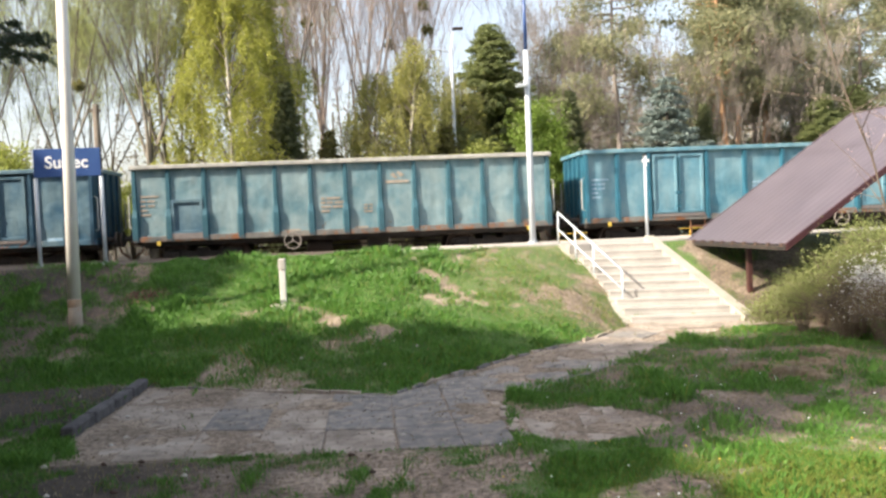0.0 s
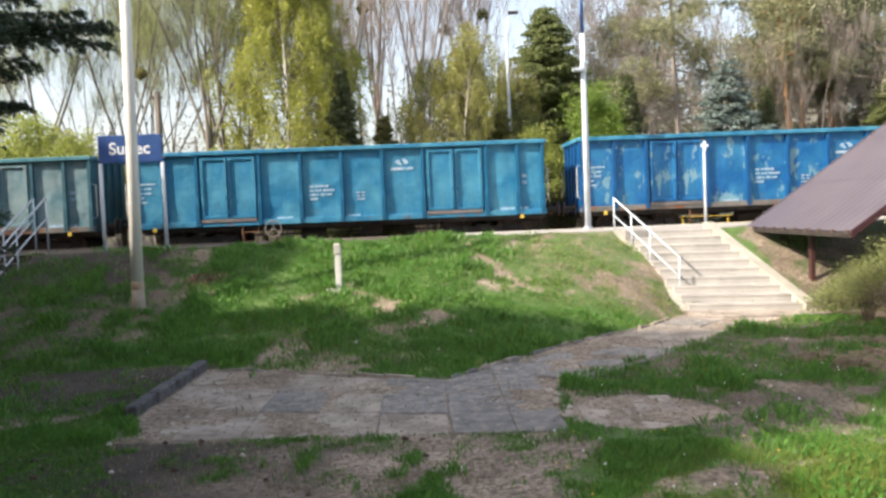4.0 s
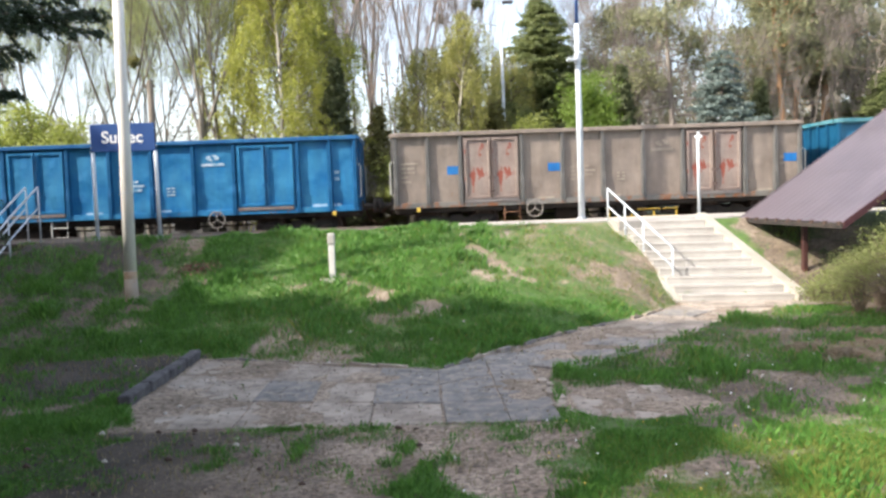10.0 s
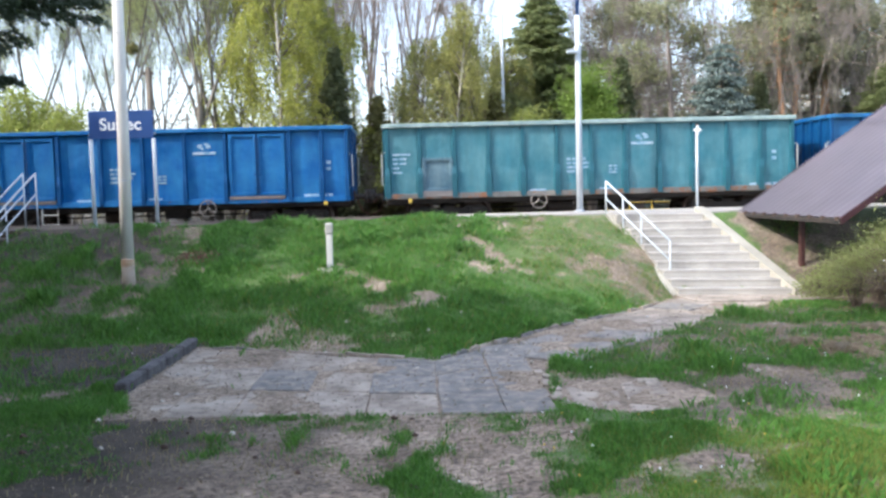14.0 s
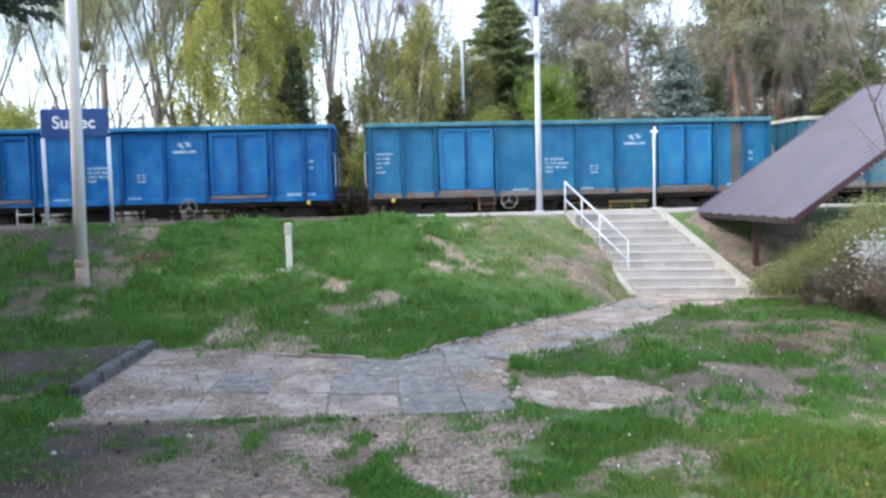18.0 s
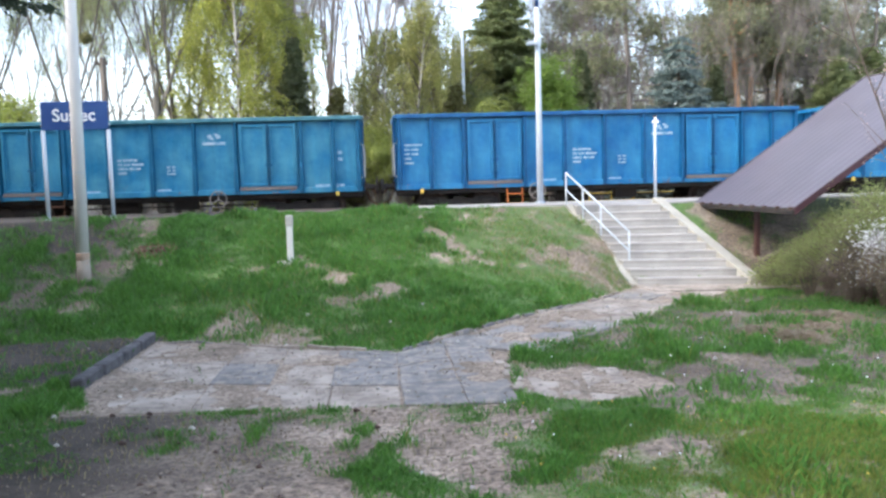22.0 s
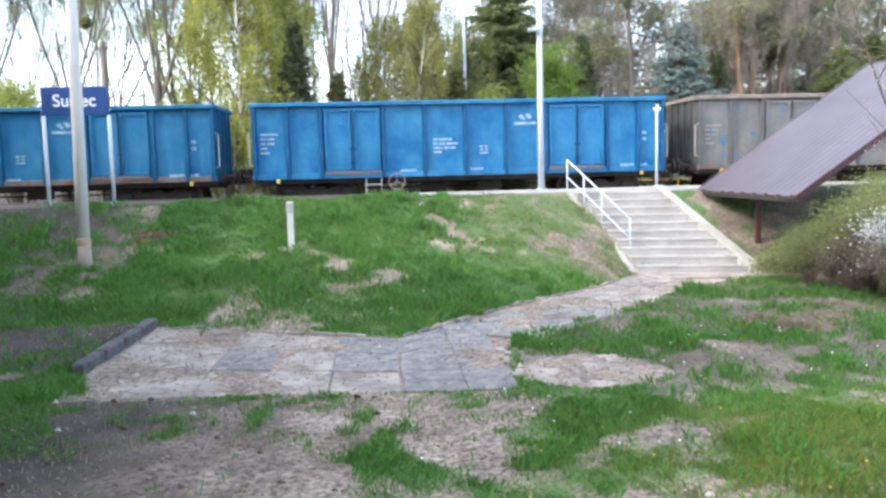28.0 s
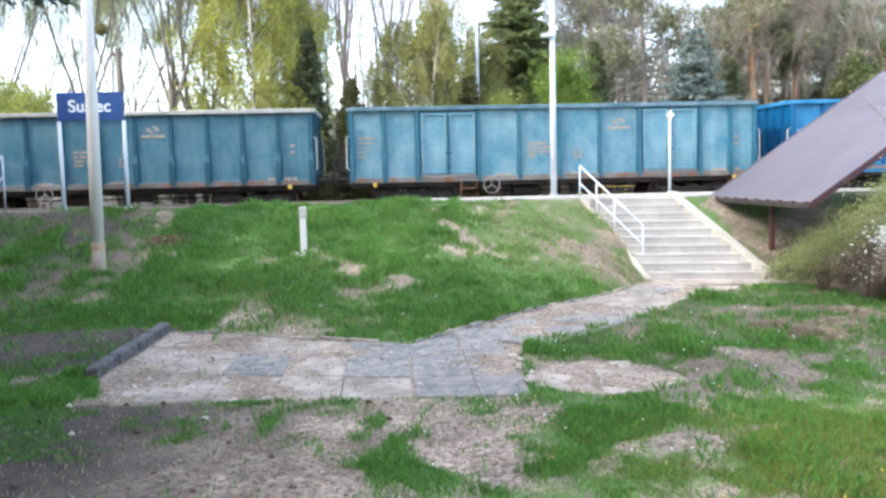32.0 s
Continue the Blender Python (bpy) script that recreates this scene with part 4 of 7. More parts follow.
# ---- path ----
def path_slabs():
    walk_way = thing("footpath", "cracked old concrete slab path partly under sand", "footpath", kind="structure")
    rng = random.Random(5)
    # main apron before the bank
    xs = [-3.75, -3.05, -2.25, -1.45, -0.65, 0.22, 0.98, 1.6]
    for i in range(len(xs) - 1):
        xm = (xs[i] + xs[i + 1]) / 2
        y0, y1 = float(near_edge(xm)) + 0.05, float(far_edge(xm)) - 0.12
        n = 3
        if i == 6:
            n = 2
        for j in range(n):
            a, b = y0 + (y1 - y0) * j / n, y0 + (y1 - y0) * (j + 1) / n
            ya = [float(near_edge(x)) + 0.05 + (float(far_edge(x)) - 0.17 - float(near_edge(x))) * j / n for x in (xs[i], xs[i + 1])]
            yb = [float(near_edge(x)) + 0.05 + (float(far_edge(x)) - 0.17 - float(near_edge(x))) * (j + 1) / n for x in (xs[i], xs[i + 1])]
            if i == 6:
                ya, yb = [a, a], [b, b]
            slab(walk_way, [(xs[i], ya[0]), (xs[i + 1], ya[1]), (xs[i + 1], yb[1]), (xs[i], yb[0])], rng, "slab" if (i > 3 and (i, j) != (4, 0)) or (i == 2 and j == 1) else "sand_slab")
    # the way to the stairs
    a0, a1 = Vector((1.0, 13.0)), Vector((6.05, 18.75))
    b0, b1 = Vector((2.25, 12.0)), Vector((7.6, 17.6))
    n = 8
    for i in range(n):
        for j in range(2):
            u0, u1, w0, w1 = i / n, (i + 1) / n, j / 2, (j + 1) / 2
            q = [a0.lerp(a1, u).lerp(b0.lerp(b1, u), w) for u, w in ((u0, w1), (u1, w1), (u1, w0), (u0, w0))]
            slab(walk_way, [tuple(p) for p in q], rng, "slab" if (i < 2 or rng.random() < 0.35) else "sand_slab")
    # a few slabs set apart
    for q in ([(1.80, 9.35), (2.35, 9.25), (2.5, 10.5), (1.85, 10.55)], [(2.4, 9.25), (2.95, 9.3), (3.1, 10.35), (2.56, 10.5)],
              [(2.55, 10.56), (3.1, 10.42), (3.15, 10.95), (2.75, 11.1)], [(3.0, 9.3), (3.5, 9.35), (3.4, 10.1), (3.12, 10.3)]):
        slab(walk_way, q, rng, "sand_slab")


def slab(parent, quad, rng, mat):
    c = Vector((sum(p[0] for p in quad) / 4, sum(p[1] for p in quad) / 4))
    q = []
    for p in quad:
        v = Vector(p)
        v = v + (c - v).normalized() * rng.uniform(0.006, 0.018) + Vector((rng.uniform(-0.015, 0.015), rng.uniform(-0.015, 0.015)))
        q.append(v)
    ins = [v + (c - v).normalized() * 0.025 for v in q]
    z = [(0.014 if mat == "slab" else 0.004) + rng.uniform(-0.012, 0.012) for _ in range(4)]
    g = Geo()
    g.add([(v.x, v.y, -0.05) for v in q] + [(v.x, v.y, h - 0.012) for v, h in zip(q, z)] + [(v.x, v.y, h) for v, h in zip(ins, z)],
          [(0, 1, 5, 4), (1, 2, 6, 5), (2, 3, 7, 6), (3, 0, 4, 7), (4, 5, 9, 8), (5, 6, 10, 9), (6, 7, 11, 10), (7, 4, 8, 11), (8, 9, 10, 11)])
    part("slab", g, M[mat], parent)


path_slabs()


def kerbs():
    k = thing("kerb", "dark raised kerb stones at the path's end", "kerb", kind="structure")
    for i in range(4):
        y = 10.95 + i * 0.85
        g = Geo()
        g.box(-4.02 + 0.02 * i, -3.84 + 0.02 * i, y, y + 0.83, -0.1, 0.15 + 0.012 * (i % 2), 0.02)
        part("kerb_stone", g, M["kerb"], k)
    k = thing("kerb", "low uneven kerb stones along the path under the bank", "kerb", kind="structure")
    rng = random.Random(15)
    pts = [(-3.6, 14.17), (-2.6, 13.76), (-1.7, 13.38), (-0.7, 12.97), (0.28, 12.57), (0.95, 13.38), (1.75, 14.3), (2.6, 15.3), (3.6, 16.2), (4.6, 17.1), (5.3, 18.1)]
    for i, (a, b) in enumerate(zip(pts, pts[1:])):
        a, b = Vector((*a, 0)), Vector((*b, 0))
        d = (b - a).normalized()
        n = Vector((-d.y, d.x, 0)) * 0.05
        h = 0.035 if i < 4 else 0.05
        m = 3 if i >= 4 else 2
        for j in range(m):       # sunken, tilted stones of uneven length
            p, q = a.lerp(b, j / m) + d * rng.uniform(0.01, 0.06), a.lerp(b, (j + 1) / m) - d * rng.uniform(0.01, 0.08)
            off = n * rng.uniform(-0.7, 0.5)
            h0, h1 = h + rng.uniform(-0.035, 0.02), h + rng.uniform(-0.035, 0.02)
            g = Geo()
            g.add([tuple(c + off + Vector((0, 0, z))) for c, z in ((p - n, -0.1), (q - n, -0.1), (q + n, -0.1), (p + n, -0.1), (p - n * 0.7, h0), (q - n * 0.7, h1), (q + n * 0.8, h1), (p + n * 0.8, h0))],
                  [(3, 2, 1, 0), (4, 5, 6, 7), (0, 1, 5, 4), (1, 2, 6, 5), (2, 3, 7, 6), (3, 0, 4, 7)])
            part("kerb_stone", g, M["slab" if rng.random() < 0.4 else "sand_slab"], k)
    g = Geo()
    for i in range(9):
        a = (1.62 + 0.05 * math.sin(i * 2.1), 9.35 + i * 0.24)
        g.box(a[0], a[0] + 0.12, a[1], a[1] + 0.2, -0.05, 0.022 + 0.012 * (i % 3), 0.006)
    k2 = thing("kerb", "broken kerb stones across the path", "kerb", kind="structure")
    part("kerb_stone", g, M["sand_slab"], k2)


kerbs()


# ---- the goods train ----
SHORT, LONG, GAP = 14.04, 15.74, 1.12
BODY_BOTTOM, BODY_TOP = 0.93, 3.27     # above the rail head
BLUE, BLUE2, TEAL, GREY = (0.012, 0.115, 0.42), (0.06, 0.22, 0.47), (0.045, 0.19, 0.27), (0.20, 0.26, 0.27)
PAINT = {
    "slate": wagon_paint("slate_blue_paint", (0.035, 0.10, 0.16), (0.15, 0.23, 0.26), 0.6, 0.6),
    "pale_teal": wagon_paint("pale_teal_paint", (0.055, 0.165, 0.215), (0.22, 0.305, 0.32), 0.75, 0.65),
    "teal": wagon_paint("teal_paint", (0.035, 0.17, 0.25), (0.17, 0.30, 0.35), 0.72, 0.6),
    "grey_teal": wagon_paint("grey_teal_paint", (0.03, 0.13, 0.19), (0.095, 0.195, 0.24), 0.75, 0.65),
    "mid_blue": wagon_paint("mid_blue_paint", (0.008, 0.15, 0.30), (0.07, 0.27, 0.38), 0.55, 0.5),
    "blotchy": wagon_paint("blotchy_blue_paint", (0.005, 0.105, 0.305), (0.03, 0.20, 0.365), 0.5, 0.6, (0.15, 0.29, 0.36), 0.57),
    "blue": wagon_paint("blue_paint", (0.004, 0.125, 0.315), (0.04, 0.225, 0.40), 0.55, 0.45),
    "royal": wagon_paint("royal_blue_paint", (0.003, 0.105, 0.325), (0.03, 0.19, 0.41), 0.5, 0.45),
    "deep": wagon_paint("deep_blue_paint", (0.004, 0.08, 0.24), (0.03, 0.15, 0.31), 0.5, 0.45),
    "brown": wagon_paint("brown_grey_paint", (0.19, 0.155, 0.13), (0.27, 0.225, 0.19), 0.6, 0.75),
    "brown_blue": wagon_paint("worn_brown_blue_paint", (0.125, 0.128, 0.124), (0.215, 0.205, 0.19), 0.6, 0.7, (0.025, 0.155, 0.29), 0.59),
    "green_teal": wagon_paint("green_teal_paint", (0.03, 0.155, 0.205), (0.095, 0.23, 0.265), 0.6, 0.5),
    "blue_teal": wagon_paint("blue_teal_paint", (0.006, 0.122, 0.262), (0.03, 0.178, 0.315), 0.55, 0.6),
    "dim_teal": wagon_paint("dim_teal_paint", (0.008, 0.10, 0.21), (0.03, 0.155, 0.265), 0.5, 0.55),
    "steel": wagon_paint("steel_blue_paint", (0.012, 0.15, 0.31), (0.05, 0.21, 0.35), 0.55, 0.55),
    "brown_rib": wagon_paint("dark_grey_rib", (0.085, 0.09, 0.09), (0.15, 0.14, 0.13), 0.5, 0.8),
    "red_door": wagon_paint("rusty_red_door", (0.20, 0.145, 0.125), (0.30, 0.25, 0.22), 0.6, 0.9, (0.22, 0.06, 0.04), 0.58),
    "rim_white": wagon_paint("pale_rim", (0.32, 0.32, 0.295), (0.44, 0.435, 0.40), 0.6, 0.5),
    "rim_pale": wagon_paint("pale_green_rim", (0.20, 0.30, 0.30), (0.34, 0.42, 0.40), 0.6, 0.5),
    "rim_teal": wagon_paint("teal_rim", (0.03, 0.16, 0.22), (0.10, 0.24, 0.27), 0.6, 0.4),
    "dirty_sill": wagon_paint("dirty_sill", (0.11, 0.115, 0.115), (0.19, 0.18, 0.16), 0.6, 0.9),
    "rust_band": wagon_paint("rusty_door_sill", (0.13, 0.12, 0.125), (0.25, 0.22, 0.20), 0.6, 0.45),
    "patch_blue": wagon_paint("fresh_blue_patch", (0.01, 0.13, 0.40), (0.02, 0.18, 0.45), 0.4, 0.1),
}


def layout(kind):
    """Post places and door bays as shares of the body's length."""
    if kind == "hatch":
        return [i / 12 for i in range(13)], []
    if kind == "long":
        return [0, 0.132, 0.27, 0.36, 0.45, 0.54, 0.63, 0.72, 0.855, 1], [(0.132, 0.27), (0.72, 0.855)]
    return [0, 0.083, 0.162, 0.311, 0.41, 0.509, 0.608, 0.705, 0.858, 0.934, 1], [(0.162, 0.311), (0.705, 0.858)]


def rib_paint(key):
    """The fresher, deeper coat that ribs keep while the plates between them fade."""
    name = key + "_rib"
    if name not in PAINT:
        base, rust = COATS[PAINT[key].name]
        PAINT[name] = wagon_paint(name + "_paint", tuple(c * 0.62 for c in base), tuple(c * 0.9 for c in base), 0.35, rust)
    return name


def rib_mesh(cache, mat, wide, kind):
    key = (mat, wide, kind)
    if key not in cache:
        g = Geo()
        z0, z1, w = BODY_BOTTOM + 0.02, BODY_TOP - 0.13, wide
        if kind == "hatch":   # post that swells below the middle
            prof = [(z0, w * 0.75, 0.13), (z0 + 0.75, w * 0.75, 0.13), (z0 + 0.98, w * 0.5, 0.075), (z1, w * 0.45, 0.07)]
        else:
            prof = [(z0, w * 0.52, 0.14), (z0 + 0.7, w * 0.52, 0.14), (z0 + 0.95, w * 0.44, 0.115), (z1, w * 0.42, 0.11)]
        k = len(g.v)
        for z, hw, d in prof:
            g.v += [(-hw, 0.0, z), (-hw * 0.65, -d, z), (hw * 0.65, -d, z), (hw, 0.0, z)]
        for i in range(len(prof) - 1):
            for j in range(3):
                a = k + i * 4 + j
                g.f.append((a, a + 1, a + 5, a + 4))
        g.f.append((k, k + 3, k + 2, k + 1))
        e = k + (len(prof) - 1) * 4
        g.f.append((e, e + 1, e + 2, e + 3))
        cache[key] = g.mesh("rib", PAINT[mat])
    return cache[key]


CACHE = {}


def shared(key, make, mat):
    if key not in CACHE:
        g = Geo()
        make(g)
        CACHE[key] = g.mesh(key[0], mat)
    return CACHE[key]


def wheelset_geo(g):
    for y in (-0.755, 0.755):
        s = -1 if y < 0 else 1
        n = 28
        rings = [(0.46, -0.065), (0.46, 0.05), (0.40, 0.06), (0.36, 0.02), (0.16, 0.0), (0.13, 0.07)]
        for side in (1, -1):
            k = len(g.v)
            prof = rings if side == 1 else [(0.46, -0.065), (0.49, -0.07), (0.49, -0.095), (0.40, -0.095), (0.36, -0.05), (0.13, -0.06)]
            for r, d in prof:
                for j in range(n):
                    w = 2 * math.pi * j / n
                    g.v.append((r * math.cos(w), y + s * d, r * math.sin(w)))
            for i in range(len(prof) - 1):
                for j in range(n):
                    j2 = (j + 1) % n
                    g.f.append((k + i * n + j, k + i * n + j2, k + (i + 1) * n + j2, k + (i + 1) * n + j))
    g.tube([(0, -0.95, 0), (0, 0.95, 0)], 0.08, 10)
    # balance cut-outs read as marks on the disc
    for y in (-0.80, 0.80):
        for a in (0, 120, 240):
            c, s = math.cos(radians(a)) * 0.26, math.sin(radians(a)) * 0.26
            g.box(c - 0.04, c + 0.04, y - 0.02, y + 0.02, s - 0.04, s + 0.04)


def bogie_frame_geo(g):
    for y in (-1.0, 1.0):
        g.add([(x, y + dy, z) for dy in (-0.05, 0.05) for x, z in
               ((-1.25, 0.52), (-1.15, 0.40), (-0.62, 0.40), (-0.45, 0.30), (0.45, 0.30), (0.62, 0.40), (1.15, 0.40), (1.25, 0.52),
                (1.2, 0.66), (0.55, 0.68), (0.4, 0.60), (-0.4, 0.60), (-0.55, 0.68), (-1.2, 0.66))],
              [tuple(reversed(range(14))), tuple(range(14, 28))] + [(i, (i + 1) % 14, 14 + (i + 1) % 14, 14 + i) for i in range(14)])
        for x in (-0.9, 0.9):
            g.box(x - 0.16, x + 0.16, y - 0.12 if y < 0 else y - 0.02, y + 0.02 if y < 0 else y + 0.12, 0.30, 0.58, 0.02)
            for dx in (-0.25, 0.25):
                g.tube([(x + dx, y, 0.36), (x + dx, y, 0.64)], 0.065, 8)
    g.box(-0.2, 0.2, -1.0, 1.0, 0.50, 0.70)
    g.box(-1.22, -1.12, -1.0, 1.0, 0.48, 0.60)
    g.box(1.12, 1.22, -1.0, 1.0, 0.48, 0.60)


WAGONS = []


def lettering(w, hb, kind, mat, rng, y):
    """Bars for the unreadable stencilled data, and a plain logo shape above a word bar."""
    L = 2 * hb
    def rows(x, z, widths, h=0.06, step=0.14):
        key = ("data_block", mat.name, str(widths), h)
        if key not in CACHE:
            g = Geo()
            for i, ws in enumerate(widths):
                xx = 0.0
                for wd in ws:
                    g.box(xx, xx + wd, -0.004, 0, -i * step - h, -i * step)
                    xx += wd + 0.05
            CACHE[key] = g.mesh("data_block", mat)
        tagged(part("data_block", CACHE[key], None, w, "faded stencilled data bars"), kind="stuff").location = (x, y, z)
    x = -hb + (0.018 if kind != "long" else 0.03) * L
    rows(x, 2.35, [(0.55,), (0.16, 0.22), (0.16, 0.22), (0.2,), (0.3,)])
    if kind == "long":
        rows(x + 0.55, 2.2, [(0.7,), (0.6,)])
    x = -hb + (0.43 if kind != "hatch" else 0.44) * L
    if kind == "long":
        x = -hb + 0.37 * L
    rows(x, 2.1, [(0.12, 0.42), (0.14, 0.18, 0.36), (0.30, 0.34), (0.26,)], 0.07, 0.13)
    x = -hb + (0.535 if kind != "long" else 0.47) * L
    rows(x + 0.1, 1.85, [(0.11, 0.11), (0.11, 0.11), (0.27,)], 0.055, 0.1)
    x = hb - (0.055 if kind != "long" else 0.09) * L
    rows(x, 2.2, [(0.14,), (0.14,)], 0.1, 0.2)
    rows(hb - 0.11 * L, 1.18, [(0.45, 0.2, 0.14)], 0.09)
    rows(-hb + 0.35 * L, 1.16, [(0.5,)], 0.06)
    rows(-hb + 0.52 * L, 1.16, [(0.4,)], 0.06)
    g = Geo()
    cx, cz = (-hb + (0.655 if kind != "long" else 0.67) * L), 2.72
    if kind == "hatch":
        cx = -hb + 0.625 * L
    for s in (-1, 1):
        pts, n = [], 9
        for i in range(n + 1):
            a = math.pi * i / n
            pts.append((cx + s * (0.05 + 0.15 * math.sin(a)) - 0.05 * s * math.cos(a), y - 0.004, cz + 0.02 * s + s * 0.085 * math.cos(a)))
        inner = [(cx + (p[0] - cx) * 0.35, p[1], cz + (p[2] - cz) * 0.35) for p in pts]
        k = len(g.v)
        g.v += pts + inner
        for i in range(n):
            q = (k + i, k + i + 1, k + n + 2 + i, k + n + 1 + i)
            g.f.append(q if s < 0 else tuple(reversed(q)))
    g.box(cx - 0.36, cx + 0.36, y - 0.004, y, cz - 0.25, cz - 0.165)
    part("logo", g, mat, w, "plain pale logo shape over a word bar")


def wagon(i, kind, paint, rim, door, mark, label, start):
    """One open wagon; its origin lies on the rail head under the body's middle."""
    rng = random.Random(100 + i)
    total = LONG if kind == "long" else SHORT
    hb = (total - GAP) / 2
    w = thing("goods_wagon", label, "goods wagon", "train of open wagons")
    Y = 1.40
    p_side, p_rim, p_door = PAINT[paint], PAINT[rim], PAINT[door]
    posts, bays = layout(kind)
    p_sill = PAINT["dirty_sill"] if paint in ("pale_teal", "teal", "grey_teal", "green_teal", "brown", "brown_blue", "blue_teal", "steel", "blotchy") else p_side
    tag = "long" if kind == "long" else "short"
    for s in (-1, 1):
        y = s * Y
        part("side_wall", shared(("side_wall", tag, paint, s), lambda g: g.box(-hb, hb, min(y, y + s * -0.02), max(y, y + s * -0.02), BODY_BOTTOM + 0.1, BODY_TOP - 0.05), p_side), None, w)
        part("sill", shared(("sill", tag, paint, s), lambda g: g.box(-hb - 0.02, hb + 0.02, min(s * (Y - 0.02), s * (Y + 0.10)), max(s * (Y - 0.02), s * (Y + 0.10)), BODY_BOTTOM, BODY_BOTTOM + 0.17, 0.012), p_sill), None, w)
        part("top_rim", shared(("top_rim", tag, rim, s), lambda g: g.box(-hb - 0.03, hb + 0.03, min(s * (Y - 0.06), s * (Y + 0.145)), max(s * (Y - 0.06), s * (Y + 0.145)), BODY_TOP - 0.13, BODY_TOP, 0.02), p_rim), None, w)
        part("side_plate", shared(("waist", tag, paint, s), lambda g: g.box(-hb, hb, min(s * Y, s * (Y + 0.012)), max(s * Y, s * (Y + 0.012)), BODY_BOTTOM + 0.17, BODY_BOTTOM + 0.23), p_side), None, w)
        for u in posts:
            x = -hb + u * 2 * hb
            x = min(max(x, -hb + 0.07), hb - 0.07)
            r = part("rib", rib_mesh(CACHE, "brown_rib" if paint.startswith("brown") else rib_paint(paint), 0.16, kind), None, w)
            r.matrix_basis = pose(x, s * Y, 0, 0, 0, 0 if s < 0 else 180)
        for a, b in bays:
            xa, xb = -hb + a * 2 * hb + 0.1, -hb + b * 2 * hb - 0.1
            half = (xb - xa) / 2

            def leaf(g, half=half):
                h0, h1 = BODY_BOTTOM + 0.24, BODY_TOP - 0.2
                framed_panel(g, 0.014, half - 0.014, h0, h1, 0.08, 0.028, 0.08)
            fr = part("door_frame", shared(("door_frame", tag, kind, door), lambda g: g.box(-0.012, xb - xa + 0.012, -0.008, 0.0, BODY_BOTTOM + 0.2, BODY_TOP - 0.15), PAINT[rib_paint(door)]), None, w)
            fr.matrix_basis = pose(xa if s < 0 else xb, s * (Y + 0.002), 0, 0, 0, 0 if s < 0 else 180)
            me = shared(("door", tag, door, kind), leaf, p_door)
            for k in (0, 1):
                d = part("door", me, None, w)
                d.matrix_basis = pose(xa + k * half if s < 0 else xb - k * half, s * (Y + 0.012), 0, 0, 0, 0 if s < 0 else 180)

                def latch(g):
                    g.tube([(0, -0.095, BODY_BOTTOM + 0.3), (0, -0.095, BODY_TOP - 0.3)], 0.016, 6)
                    g.box(-0.07, 0.07, -0.10, -0.06, 1.78, 1.86)
                    g.box(-0.05, 0.05, -0.10, -0.06, BODY_BOTTOM + 0.42, BODY_BOTTOM + 0.50)
                l = part("latch", shared(("latch", door), latch, PAINT[rib_paint(door)]), None, d)
                l.location = (half - 0.04 if k == 0 else 0.04, 0, 0)
            sill = part("door_sill", shared(("door_sill", tag, kind), lambda g: g.box(xa - xa, xb - xa, -0.11, 0.0, BODY_BOTTOM + 0.12, BODY_BOTTOM + 0.22, 0.01), PAINT["rust_band"]), None, w, "rusty folding door sill")
            sill.matrix_basis = pose(xa if s < 0 else xb, s * (Y + 0.02), 0, 0, 0, 0 if s < 0 else 180)
        if kind == "hatch":
            def hatch(g):
                framed_panel(g, 0, 0.95, BODY_BOTTOM + 0.22, 2.2, 0.09, 0.03, 0.09)
            h = part("door", shared(("hatch", paint), hatch, PAINT["slate"]), None, w, "low darker hatch door")
            h.matrix_basis = pose(-hb + (1 / 12 * 2 * hb + 0.07 if s < 0 else 2 * hb * 11 / 12 - 0.07), s * (Y + 0.01), 0, 0, 0, 0 if s < 0 else 180)
            sl = part("door_sill", shared(("hatch_sill",), lambda g: g.box(0, 1.0, -0.1, 0, BODY_BOTTOM + 0.06, BODY_BOTTOM + 0.24, 0.01), PAINT["rust_band"]), None, w, "rusty folding door sill")
            sl.matrix_basis = pose(-hb + (1 / 12 * 2 * hb + 0.05 if s < 0 else 2 * hb * 11 / 12 - 0.05), s * (Y + 0.02), 0, 0, 0, 0 if s < 0 else 180)
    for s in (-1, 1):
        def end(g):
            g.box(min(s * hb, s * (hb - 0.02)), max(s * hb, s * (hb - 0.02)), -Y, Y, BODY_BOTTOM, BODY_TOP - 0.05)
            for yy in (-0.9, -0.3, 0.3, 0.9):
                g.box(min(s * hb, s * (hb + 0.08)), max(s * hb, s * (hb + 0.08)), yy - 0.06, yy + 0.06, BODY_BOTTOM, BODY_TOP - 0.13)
        # the darker coat carries both grime and the shade between wagons
        part("end_wall", shared(("end_wall", tag, paint, s), end, PAINT[rib_paint(paint)]), None, w, "end wall darkened for grime and gap shade")
        part("top_rim", shared(("end_rim", tag, rim, s), lambda g: g.box(min(s * (hb - 0.06), s * (hb + 0.1)), max(s * (hb - 0.06), s * (hb + 0.1)), -Y + 0.06, Y - 0.06, BODY_TOP - 0.13, BODY_TOP - 0.004, 0.02), p_rim), None, w)
        for yy in (-0.875, 0.875):
            def buffer(g):
                g.tube([(0, 0, 0), (s * 0.34, 0, 0)], 0.09, 10)
                g.tube([(s * 0.34, 0, 0), (s * 0.36, 0, 0), (s * 0.42, 0, 0), (s * 0.44, 0, 0)], [0.09, 0.24, 0.24, 0.22], 16)
                g.box(min(0, s * 0.05), max(0, s * 0.05), -0.18, 0.18, -0.18, 0.18, 0.01)
            b = part("buffer", shared(("buffer", s), buffer, M["chassis"]), None, w)
            b.location = (s * (hb + 0.08), yy, 1.06)

